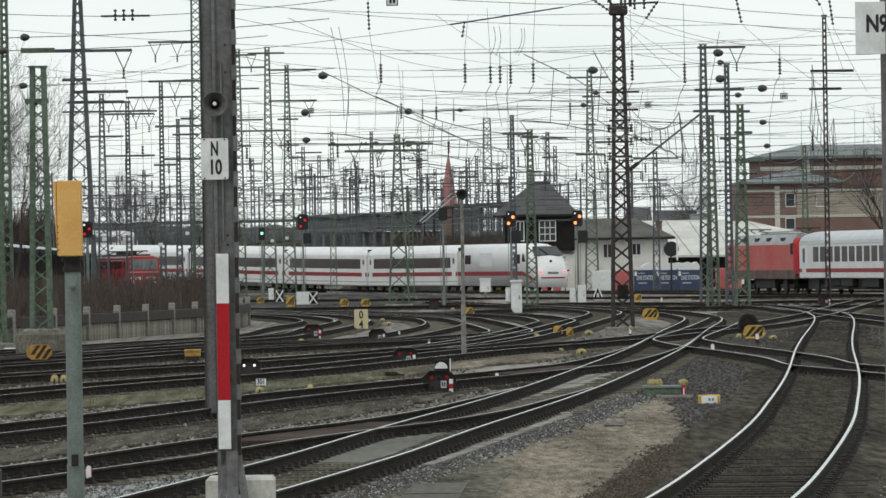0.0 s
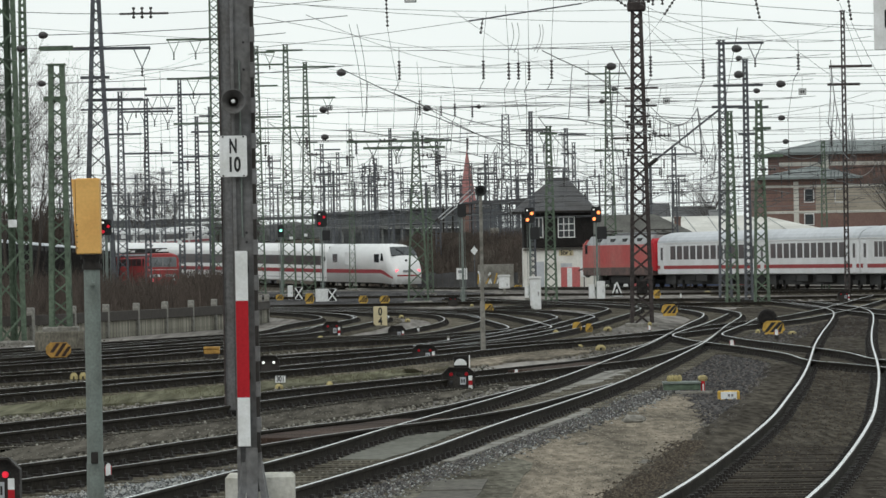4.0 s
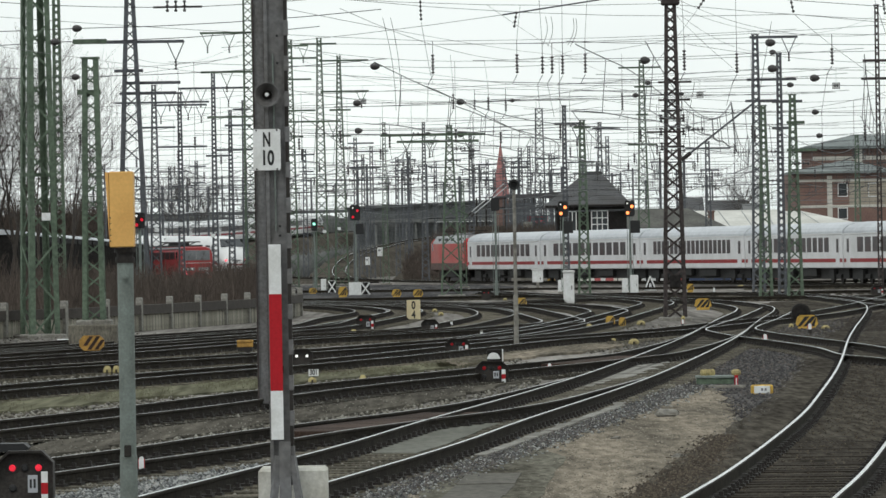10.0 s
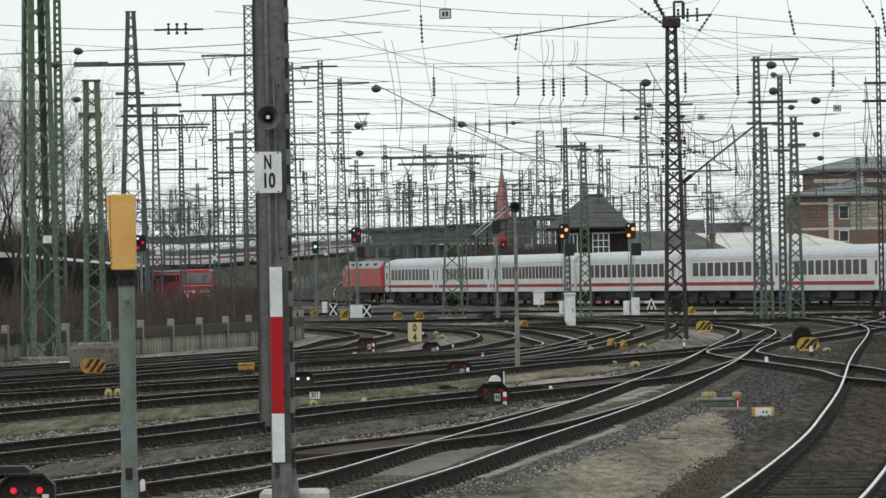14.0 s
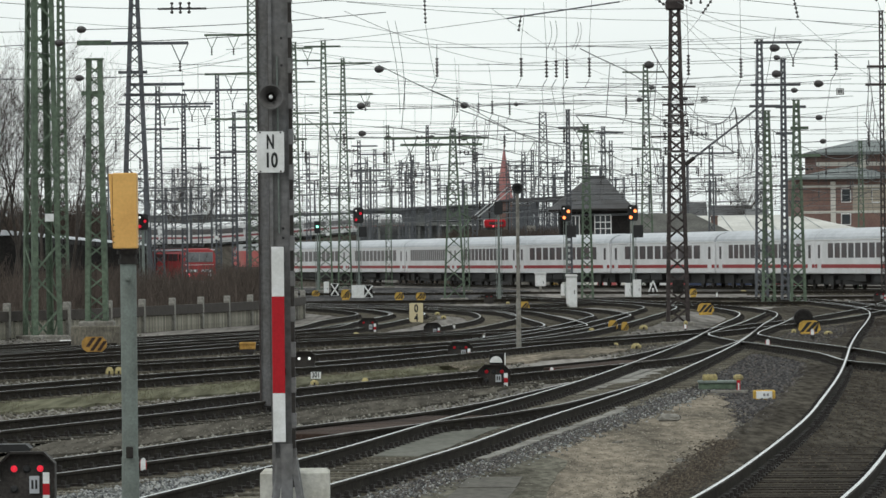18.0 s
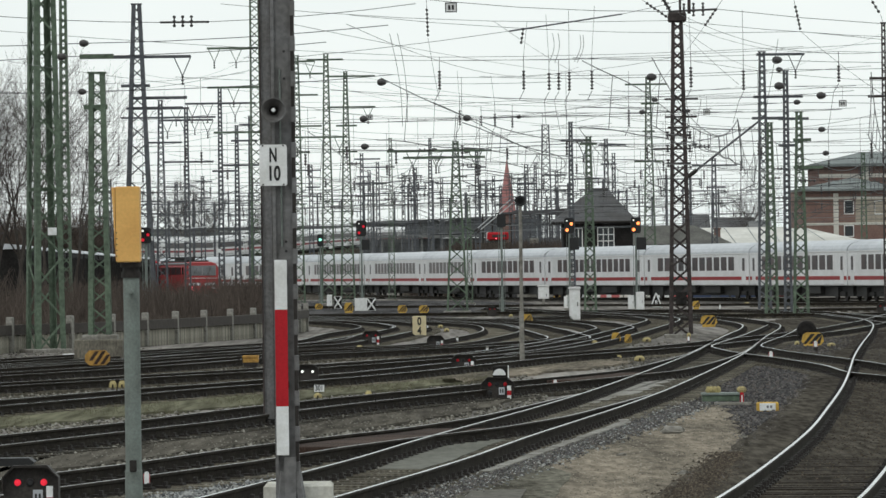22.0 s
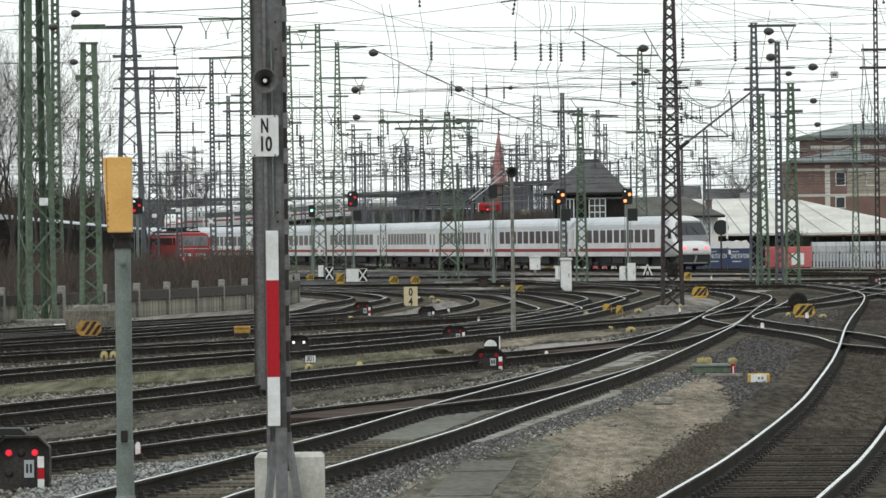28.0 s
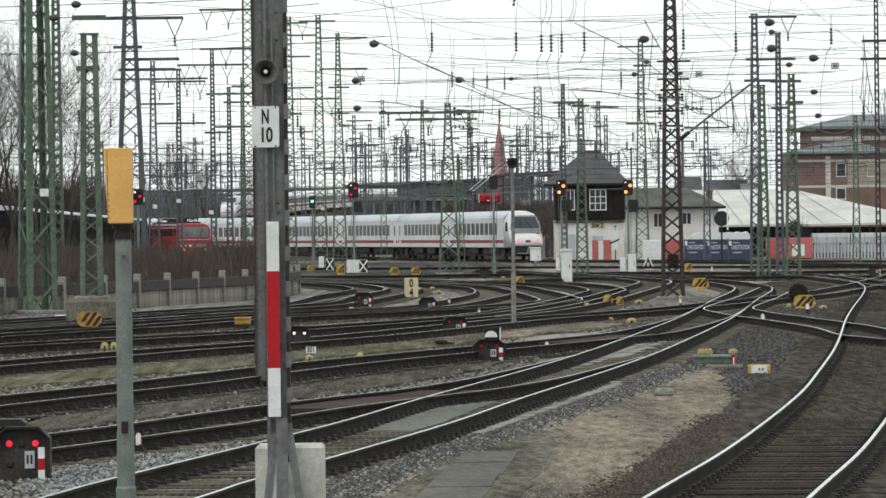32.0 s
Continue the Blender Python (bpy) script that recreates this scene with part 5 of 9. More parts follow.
# ---- shunting signals and track furniture ----
def dwarf_signal(x, y, w, h, lit, label, lantern=False, plate=True, marker=True, white=False):
    """A low shunting signal: dark housing with two lamps, a number plate in bars and a striped marker."""
    t = thing("shunting_signal", label, "railway signal", pose(x, y, GROUND_Z), group="shunting signals")
    a = w / 2
    c = w * 0.2
    part("housing", Shape().prism([(-a * 0.92, h * 0.04), (a * 0.92, h * 0.04), (a, h * 0.25), (a, h - c), (a - c, h), (-a + c, h), (-a, h - c), (-a, h * 0.25)], -0.13, 0.2), "signal_case", t)
    part("hood", Shape().prism([(-a * 1.04, h * 0.55), (-a * 0.98, h * 0.55), (-a * 0.98, h - c), (-a + c, h * 0.985), (a - c, h * 0.985), (a * 0.98, h - c), (a * 0.98, h * 0.55), (a * 1.04, h * 0.55), (a * 1.04, h - c * 0.95), (a - c * 0.95, h * 1.03), (-a + c * 0.95, h * 1.03), (-a * 1.04, h - c * 0.95)], -0.24, -0.12), "iron", t)
    for s in (-1, 1):
        part("lens", Shape().turned((s * a * 0.48, -0.131, h * 0.72), (0, -1, 0), [(0, w * 0.066), (0.02, w * 0.06), (0.03, w * 0.04)], 14), ("signal_white" if white else lit), t, "lit lamp")
        part("lens_ring", Shape().turned((s * a * 0.48, -0.13, h * 0.72), (0, -1, 0), [(0, w * 0.1), (0.012, w * 0.1)], 14), "black", t)
    part("foot", Shape().box(-a * 0.6, -0.1, 0, a * 0.6, 0.15, h * 0.26), "iron", t)
    if plate:
        p = part("plate", Shape().box(a * 0.08, -0.15, h * 0.28, a * 0.44, -0.135, h * 0.59), "coach_roof", t)
        for s in (-1, 1):
            part("dark_lens", Shape().turned((-a * 0.02 if s > 0 else -a * 0.48, -0.13, h * (0.72 if s > 0 else 0.36)), (0, -1, 0), [(0, w * 0.075), (0.02, w * 0.07), (0.03, w * 0.04)], 12), "black", t)
        part("mark", Shape().box(a * 0.15, -0.153, h * 0.36, a * 0.23, -0.149, h * 0.52).box(a * 0.29, -0.153, h * 0.36, a * 0.37, -0.149, h * 0.52), "black", p)
    if marker:
        for k, m in enumerate(("sign_white", "sign_red", "sign_white")):
            part("marker_band", Shape().box(a * 0.6, -0.26, h * (0.06 + 0.2 * k), a * 0.84, -0.245, h * (0.06 + 0.2 * (k + 1)) - 0.001), m, t)
    if lantern:
        l = part("lantern", Shape().box(-a * 0.28, -0.12, h, a * 0.62, 0.18, h * 1.5, chamfer=0.02), "soot_and_shade", t, "black lantern box")
        r = w * 0.2
        cx = a * 0.12
        part("half_disc", Shape().prism([(cx + r * math.cos(math.pi * k / 12), h * 1.1 + r * math.sin(math.pi * k / 12)) for k in range(13)], -0.135, -0.12), "sign_white", l, "white half disc")
        part("side_shade", Shape().box(a * 0.66, -0.2, h * 0.92, a * 0.72, 0.1, h * 1.5), "sign_white", l)


dwarf_signal(-4.58, 58.47, 0.59, 0.61, "signal_red", "low black shunting signal showing two red lamps")
dwarf_signal(0.91, 109.19, 0.65, 0.48, "sign_red", "black shunting signal with a white half-disc lantern", lantern=True)
dwarf_signal(0.29, 138.47, 0.62, 0.48, "sign_red", "low black shunting signal beside the track")
dwarf_signal(-2.83, 189.46, 0.66, 0.54, "sign_red", "low black shunting signal beside the track")
dwarf_signal(-0.54, 179.78, 0.57, 0.47, "black", "low black shunting signal with unlit lamps")
dwarf_signal(23.44, 292.59, 0.68, 0.52, "sign_red", "low red shunting signal beside the track")
dwarf_signal(2.28, 302.42, 0.51, 0.57, "sign_red", "low red shunting signal beside the track", plate=False, marker=False)
dwarf_signal(-3.31, 123.26, 0.49, 0.54, "signal_white", "grey shunting lamp box showing two white lights", plate=False, marker=False, white=True)


def cover_plate():
    x, y = -5.98, 74.49
    solid("cable_cover", Shape().prism([(-0.3, 0.02), (0.12, 0.02), (0.2, 0.1), (0.13, 0.16), (-0.3, 0.16)], -0.25, 0.25), "black", "black sheet cover low over the ballast", "cover", pose(x, y, GROUND_Z))


cover_plate()


def hazard_block(x, y, w, h, dark=False):
    """A point-machine guard: a yellow board with slanted black stripes, on a foot."""
    t = thing("hazard_board", "yellow board with black diagonal stripes on a low foot", "warning board", pose(x, y, GROUND_Z), group="striped guard boards")
    a, c = w / 2, w * 0.14
    out = [(-a + c, h * 0.18), (a - c, h * 0.18), (a, h * 0.4), (a - c * 0.5, h * 0.85), (a - c * 1.6, h), (-a + c * 1.6, h), (-a + c * 0.5, h * 0.85), (-a, h * 0.4)]
    part("board", Shape().prism(out, -0.03, 0.03), "hazard_yellow", t)
    for k in range(3):
        x0, e = -a * 0.98 + k * w * 0.31, a * 0.86
        xs = [min(e, max(-e, q)) for q in (x0, x0 + w * 0.2, x0 + w * 0.2 + h * 0.6, x0 + h * 0.6)]
        part("stripe", Shape().prism([(xs[0], h * 0.24), (xs[1], h * 0.24), (xs[2], h * 0.9), (xs[3], h * 0.9)], -0.038, -0.031), "black", t)
    part("foot", Shape().box(-a * 0.75, -0.12, 0, a * 0.75, 0.3, h * 0.22, chamfer=0.02), "hazard_yellow", t)


for x, y, w, h in [(11.21, 234.98, 0.74, 0.52), (11.66, 174.2, 0.73, 0.49), (5.65, 185.47, 0.33, 0.43), (6.05, 185.15, 0.25, 0.37), (3.55, 252.66, 0.50, 0.53), (-3, 328.79, 0.59, 0.52), (-1.68, 326.98, 0.62, 0.51), (-6.36, 333.4, 0.59, 0.70), (-9.11, 369.94, 0.54, 0.43), (15.15, 333.5, 0.45, 0.52), (8.82, 449.03, 0.71, 0.38)]:
    hazard_block(x, y, w, h)


def drum():
    x, y, w, h = 12.31, 185.63, 0.66, 0.66
    t = thing("black_drum", "round black drum behind a striped board", "drum", pose(x, y + 1.5, GROUND_Z))
    part("shell", Shape().turned((0, -0.3, h * 0.62), (0, 1, 0), [(0, w * 0.42), (0.05, w * 0.5), (0.5, w * 0.5), (0.55, w * 0.42)], 16), "soot_and_shade", t)
    part("cradle", Shape().box(-w * 0.35, -0.3, -0.1, w * 0.35, 0.3, h * 0.3), "iron", t)


drum()


def cap(x, y, w, h, colour="pale_yellow"):
    """A small cast cover of a cable joint."""
    t = thing("cable_marker", "small pale yellow cast cable marker in the ballast", "cable marker", pose(x, y, GROUND_Z), group="cable markers")
    part("dome", Shape().turned((0, 0, 0), (0, 0, 1), [(0, w * 0.36), (h * 0.3, w * 0.36), (h * 0.35, w * 0.44), (h * 0.7, w * 0.4), (h * 0.95, w * 0.2)], 10), colour, t)
    part("bolt", Shape().box(-w * 0.08, -w * 0.48, h * 0.3, w * 0.08, -w * 0.3, h * 0.6), "iron", t)
    part("base", Shape().box(-w * 0.7, -w * 0.4, -0.1, w * 0.3, w * 0.5, h * 0.25), "concrete", t)


for x, y, w, h in [(-12.2, 162.46, 0.24, 0.22), (-7.785, 123.5, 0.22, 0.245), (-7.585, 123.7, 0.22, 0.24), (-2.81, 112.35, 0.21, 0.15), (-1.74, 111.36, 0.18, 0.21), (-3.19, 171.01, 0.23, 0.20), (-3.1, 180.45, 0.26, 0.19), (-4.24, 161.16, 0.20, 0.15), (-0.51, 242.51, 0.28, 0.20), (-0.22, 227.2, 0.29, 0.21), (4.79, 180.8, 0.25, 0.25), (4.02, 159.59, 0.30, 0.17), (4.79, 155.13, 0.26, 0.16), (5.22, 150.21, 0.35, 0.22), (6.82, 188.73, 0.36, 0.22), (8.83, 200.77, 0.19, 0.21), (11.33, 176.99, 0.20, 0.19), (12.23, 173.76, 0.33, 0.16), (19.53, 356.63, 0.49, 0.26), (3.24, 294.18, 0.25, 0.19)]:
    cap(x, y, w, h)


def fouling_marker(x, y, w, h):
    t = thing("fouling_marker", "small white post with a red head", "marker post", pose(x, y, GROUND_Z), group="fouling markers")
    part("stem", Shape().box(-w * 0.4, -w * 0.3, -0.1, w * 0.4, w * 0.3, h * 0.5), "iron", t)
    a = w * 0.34
    top = [(a, h * 0.5), (a, h * 0.85), (a * 0.7, h * 0.96), (0, h), (-a * 0.7, h * 0.96), (-a, h * 0.85), (-a, h * 0.5)]
    part("head", Shape().prism(top, -w * 0.35, w * 0.35), "sign_white", t)
    for s in (-1, 1):
        part("red_band", Shape().box(s * a + min(0, s * w * 0.08), -w * 0.3, h * 0.52, s * a + max(0, s * w * 0.08), w * 0.3, h * 0.9), "sign_red", t)


for x, y, w, h in [(-3.7, 64.95, 0.09, 0.30), (2.22, 116.55, 0.11, 0.27), (8.65, 146.23, 0.14, 0.35), (11.07, 164.11, 0.15, 0.36), (8, 182.24, 0.11, 0.31)]:
    fouling_marker(x, y, w, h)


def white_posts():
    for x, y, w, h in [(-2.28, 149.68, 0.06, 0.19), (16.73, 335.78, 0.09, 0.28), (1.6, 369.25, 0.10, 0.27), (-5.25, 379.98, 0.10, 0.24), (0.19, 192.7, 0.08, 0.28), (1.09, 166.87, 0.07, 0.28)]:
        t = thing("track_stake", "short white stake beside the rail", "stake", pose(x, y, GROUND_Z), group="track stakes")
        part("stake", Shape().box(-w / 2, -w / 2, 0, w / 2, w / 2, h), "sign_white", t)
        part("tip", Shape().box(-w * 0.6, -w * 0.6, h * 0.8, w * 0.6, w * 0.6, h + 0.01), "concrete", t)


white_posts()


def speed_board():
    x, y, w, h = -1.28, 213.13, 0.54, 0.85
    t = thing("track_board", "cream board reading 0 above 4 on a low post", "sign", pose(x, y, GROUND_Z))
    b = part("board", Shape().box(-w / 2, -0.03, 0.08, w / 2, 0.03, h, chamfer=0.01), "cream", t)
    lettering("digit", "0", h * 0.5, upright(0, -0.034, h * 0.74), "black", b)
    lettering("digit", "4", h * 0.5, upright(0, -0.034, h * 0.3), "black", b)
    part("foot", Shape().box(-w * 0.3, -0.1, -0.1, w * 0.3, 0.1, 0.1), "concrete", t)


speed_board()


def number_stake():
    x, y, w, h = -2.78, 112.33, 0.21, 0.31
    t = thing("number_plate", "small white plate reading 301 over a yellow cap", "plate", pose(x, y, GROUND_Z))
    p = part("plate", Shape().box(-w / 2, -0.02, h * 0.55, w / 2, 0.0, h), "sign_white", t)
    lettering("digits", "301", h * 0.5, upright(0, -0.023, h * 0.78), "black", p)
    part("stem", Shape().box(-0.015, -0.01, 0, 0.015, 0.01, h * 0.6), "iron", t)


number_stake()


def orange_box():
    x, y, w, h = -5.585, 149.5, 0.43, 0.36
    t = thing("point_machine", "orange-yellow point machine box beside the rails", "point machine", pose(x, y, GROUND_Z))
    part("case", Shape().box(-w / 2, -0.2, 0.15, w / 2, 0.2, h, chamfer=0.03), "dull_orange", t)
    part("lid", Shape().box(-w * 0.52, -0.22, h * 0.8, w * 0.52, 0.22, h * 1.02, chamfer=0.02), "dull_orange", t)
    part("foot", Shape().box(-w * 0.45, -0.25, -0.1, w * 0.45, 0.25, 0.17), "iron", t)


orange_box()


def trough_box():
    x, y, w, h = 5.13, 102.01, 0.81, 0.26
    t = thing("cable_trough", "grey-green cable trough with a yellow cap", "cable trough", pose(x, y, GROUND_Z))
    part("channel", Shape().box(-w / 2, -0.1, 0.12, w * 0.35, 0.25, h * 0.95, chamfer=0.01), "green_steel", t)
    part("lid", Shape().box(-w * 0.52, -0.13, h * 0.9, w * 0.37, 0.28, h * 1.1, chamfer=0.01), "zinc", t)
    part("side_pipe", Shape().rod((-w * 0.25, -0.3, 0.06), (w * 0.62, -0.3, 0.06), 0.05), "concrete", t)
    for k in range(4):
        part("cap", Shape().turned((-w * 0.36 + k * w * 0.08, 0.05, h * 1.1), (0, 0, 1), [(0, 0.035), (0.04, 0.05), (0.09, 0.045), (0.12, 0.02)], 10), "pale_yellow", t)
    p = part("post", Shape().box(w * 0.38, -0.1, 0, w * 0.46, 0.1, h * 1.1), "sign_red", t, "red post with a pale yellow cap")
    part("post_cap", Shape().turned((w * 0.42, 0, h * 1.1), (0, 0, 1), [(0, 0.08), (0.04, 0.1), (0.08, 0.09), (0.11, 0.05)], 12), "pale_yellow", p)
    part("post_band", Shape().box(w * 0.405, -0.112, h * 0.2, w * 0.435, -0.101, h * 0.9), "sign_white", p)


trough_box()


def tag_box():
    x, y, w, h = 5.69, 97.4, 0.39, 0.21
    t = thing("tag_box", "yellow box with a white label on the gravel", "box", pose(x, y, GROUND_Z))
    part("case", Shape().box(-w / 2, -0.06, 0, w / 2, 0.2, h, chamfer=0.02), "hazard_yellow", t)
    p = part("label_plate", Shape().box(-w * 0.38, -0.075, h * 0.28, w * 0.36, -0.062, h * 0.92), "sign_white", t)
    for k in (-0.06, 0.1):
        part("mark", Shape().box(w * k, -0.079, h * 0.5, w * (k + 0.1), -0.0755, h * 0.72), "loco_grey", p)


tag_box()


def rubble():
    rnd = random.Random(4)
    for x, y, w, h in [(3.44, 84.53, 0.37, 0.13), (2.33, 74.91, 0.13, 0.04), (2.9, 67.92, 0.16, 0.05), (4.41, 81.99, 0.12, 0.05)]:
        s = Shape()
        s.turned((-w / 2, 0, h * 0.4), (1, 0, 0.05), [(0, h * 0.1), (w * 0.15, h * 0.45), (w * 0.5, h * 0.6), (w * 0.85, h * 0.4), (w, h * 0.08)], 9)
        s.v = [(a + rnd.uniform(-0.02, 0.02), b + rnd.uniform(-0.02, 0.02), max(-0.02, c + rnd.uniform(-0.015, 0.015))) for a, b, c in s.v]
        solid("stone_slab", s, "concrete", "pale broken stone lying on the gravel path", "stone", pose(x, y, -0.185, 0, 0, 0), group="loose stones")


rubble()


def path_slabs():
    """Worn concrete slabs sunk into the path."""
    rnd = random.Random(8)
    for k in range(5):
        a, b = k * 2.9 + 49.2, k * 2.9 + 52.0
        xw = lambda y: -0.29 + (y - 53.2) * 0.049
        s = Shape().prism([(xw(a), a), (xw(a) + 0.66, a), (xw(b) + 0.66 + rnd.uniform(-0.03, 0.03), b), (xw(b), b)], -0.3, -0.158 - 0.006 * (k % 2), axis="z")
        solid("concrete_slab", s, "worn_slab", "worn grey concrete slab sunk into the gravel path", "slab", group="path slabs")


path_slabs()


def trough_lids():
    """A narrow row of pale concrete lids over the cable trough beside the rail."""
    rnd = random.Random(18)
    t = thing("cable_trough", "row of pale grey concrete lids flush with the ballast", "cable trough")
    at = lambda y: float(np.interp(y, [69.0, 75.0, 81.7, 90.6], [0.39, 1.1, 1.89, 2.9]))
    y = 69.0
    while y < 92:
        a, b = y, y + 0.98
        w = 0.085 + rnd.uniform(-0.02, 0.02)
        part("lid", Shape().prism([(at(a) - w, a), (at(a) + w, a), (at(b) + w, b), (at(b) - w, b)], -0.3, -0.142 + rnd.uniform(-0.012, 0.004), axis="z"), "concrete", t)
        y += 1.0


trough_lids()


def board_crossing(line, y0, y1, label):
    """Boards laid across between the rails."""
    t = thing("board_crossing", label, "crossing")
    fine = smooth_line(line, 0.26)
    nrm = sides(fine)
    for p, n in zip(fine, nrm):
        if y0 < p[1] < y1:
            part("board", BOARD, None, t, m=pose(p[0], p[1], -0.1, 0, 0, math.degrees(math.atan2(n[1], n[0]))))


BOARD = Shape().box(-0.66, -0.115, -0.06, 0.66, 0.115, 0.05, chamfer=0.01).mesh("board", "crossing_board")
board_crossing(LINE_C, 76.5, 84.5, "brown timber boards laid between the rails")
board_crossing(LINE_D, 119.5, 127.5, "brown timber boards laid between the rails")


def tall_marker():
    """The thin grey pole with a black lamp head."""
    x, y = 1.9, 146.23
    h = 4.49
    t = thing("lamp_pole", "thin grey pole with a small black lamp head", "pole", pose(x, y, GROUND_Z))
    part("pole", Shape().turned((0, 0, 0), (0, 0, 1), [(0, 0.07), (1.5, 0.068), (1.52, 0.052), (h, 0.045)], 12), "concrete", t)
    part("head", Shape().turned((0, 0.05, h + 0.02), (0, -1, 0), [(0, 0.1), (0.02, 0.13), (0.18, 0.13), (0.25, 0.15), (0.25, 0.1), (0.1, 0.09)], 14), "black", t)
    part("foot", Shape().turned((0, 0, -0.1), (0, 0, 1), [(0, 0.2), (0.18, 0.2), (0.2, 0.12)], 10), "concrete", t)


tall_marker()


# ---- main signals ----
def main_signal(x, y, z_head, lamps, label, w=0.75, h=1.15, second=True, back=False):
    """A light signal on a post; lamps: (x, z, material) in shares of the screen."""
    t = thing("light_signal", label, "railway signal", pose(x, y, GROUND_Z), group="light signals")
    zh = z_head - GROUND_Z
    part("post", Shape().turned((0, 0.1, 0), (0, 0, 1), [(0, 0.11), (1.0, 0.1), (1.02, 0.075), (zh - h, 0.065)], 10), "zinc", t)
    a = w / 2
    c = w * 0.14
    part("screen", Shape().prism([(-a + c, zh - h), (a - c, zh - h), (a, zh - h + c), (a, zh - c), (a - c, zh), (-a + c, zh), (-a, zh - c), (-a, zh - h + c)], -0.05, 0.05), "black", t)
    for lx, lz, m, r in lamps:
        l = part("lamp", Shape().turned((lx * w, -0.051, zh - h + lz * h), (0, -1, 0), [(0, r), (0.02, r * 0.95), (0.03, r * 0.6)], 12), m, t, "lit lamp")
        part("lamp_hood", Shape().prism([(lx * w + 0.16 * math.cos(math.pi * k / 8), zh - h + lz * h + 0.16 * math.sin(math.pi * k / 8)) for k in range(9)] + [(lx * w + 0.14 * math.cos(math.pi * k / 8), zh - h + lz * h + 0.14 * math.sin(math.pi * k / 8)) for k in range(8, -1, -1)], -0.25, -0.05), "black", l)
    if second:
        part("lower_screen", Shape().box(0.02, -0.05, zh - h - 1.0, 0.6, 0.05, zh - h - 0.25, chamfer=0.02), "black", t)
    part("ladder", Shape().beam((-0.16, 0.25, 0.3), (-0.16, 0.25, zh - h), 0.03).beam((0.16, 0.25, 0.3), (0.16, 0.25, zh - h), 0.03), "zinc", t)
    part("foot", Shape().box(-0.35, -0.25, -0.3, 0.35, 0.45, 0.15, chamfer=0.03), "concrete", t)


RED2 = [(0.22, 0.62, "signal_red", 0.1), (-0.22, 0.22, "signal_red", 0.1), (-0.22, 0.8, "signal_white", 0.055)]
AMB2 = [(0.22, 0.62, "signal_amber", 0.1), (-0.22, 0.22, "signal_amber", 0.1), (-0.24, 0.82, "signal_white", 0.045)]
main_signal(-6.54, 395, 6.09, RED2, "black light signal showing red on a grey post")
main_signal(7.27, 330, 5.48, AMB2, "black light signal showing two amber-red lamps", 0.6, 0.95)
main_signal(11.08, 322, 5.4, AMB2, "black light signal showing two amber-red lamps", 0.6, 0.95)
main_signal(2.93, 310, 5.57, [], "back of a black light signal on a grey post", 0.5, 0.75, False)
main_signal(-9.68, 400, 5.16, [(0.0, 0.55, "signal_green", 0.105)], "small light signal showing green", 0.45, 0.9, False)
main_signal(-13.58, 240, 4.47, [(-0.26, 0.8, "signal_white", 0.05), (0.2, 0.55, "signal_red", 0.07), (-0.26, 0.22, "signal_red", 0.075)], "black light signal showing red behind the yellow box", 0.5, 0.7, False)


# ---- cabinets and boards beside the tracks ----
def cabinet(x, y, w, h, label, roof=True, stand=0.05):
    t = thing("trackside_cabinet", label, "cabinet", pose(x, y, GROUND_Z), group="trackside cabinets")
    part("case", Shape().box(-w / 2, -0.25, stand, w / 2, 0.25, h, chamfer=0.02), "white", t)
    part("door", Shape().box(-w * 0.4, -0.265, stand + 0.1, w * 0.4, -0.251, h * 0.9), "sign_white", t)
    part("handle", Shape().box(w * 0.22, -0.29, h * 0.45, w * 0.28, -0.266, h * 0.58), "iron", t)
    part("plinth", Shape().box(-w * (0.45 if stand < 0.1 else 0.12), -0.22, -0.2, w * (0.45 if stand < 0.1 else 0.12), 0.22, stand + 0.01), "concrete", t)
    if roof:
        part("roof", Shape().prism([(-w * 0.62, h), (w * 0.62, h), (w * 0.5, h + 0.1), (-w * 0.5, h + 0.1)], -0.32, 0.32), "white", t)


cabinet(6.21, 271.51, 0.54, 1.62, "tall white trackside cabinet with rounded lid", True)
cabinet(7.49, 349.86, 0.37, 0.81, "small white trackside cabinet", False)
cabinet(6.77, 395.52, 0.79, 1.33, "white trackside cabinet with an overhanging lid", True, 0.42)
cabinet(11.17, 334.82, 0.39, 0.91, "narrow pale grey trackside cabinet", False)
cabinet(11.12, 317.49, 0.47, 1.20, "pale grey trackside cabinet", False)
cabinet(-8.47, 374.18, 0.35, 1.02, "narrow white trackside cabinet", False)


def cross_board(x, y, w, h, plain):
    """A white stop board; one half carries a black cross."""
    t = thing("stop_board", "white board with a black diagonal cross", "sign", pose(x, y, GROUND_Z), group="cross boards")
    b = part("board", Shape().box(-w / 2, -0.03, 0.12, w / 2, 0.03, h), "sign_white", t)
    c0 = w * 0.1 if plain else -w / 2
    part("field", Shape().box(c0, -0.036, 0.14, w / 2, -0.031, h - 0.02), "soot_and_shade", b)
    for s in (0, 1):
        p, q = ((c0, 0.16), (w / 2, h - 0.04)) if s else ((c0, h - 0.04), (w / 2, 0.16))
        part("stroke", Shape().beam((p[0], -0.045 - s * 0.01, p[1]), (q[0], -0.045 - s * 0.01, q[1]), 0.008, 0.09), "sign_white", b)
    for k in (-0.35, 0.35):
        part("leg", Shape().box(k * w - 0.03, -0.02, -0.2, k * w + 0.03, 0.02, 0.14), "iron", t)


cross_board(-5.46, 340.8, 1.32, 0.93, True)
cross_board(-7.64, 362.7, 0.49, 0.95, False)


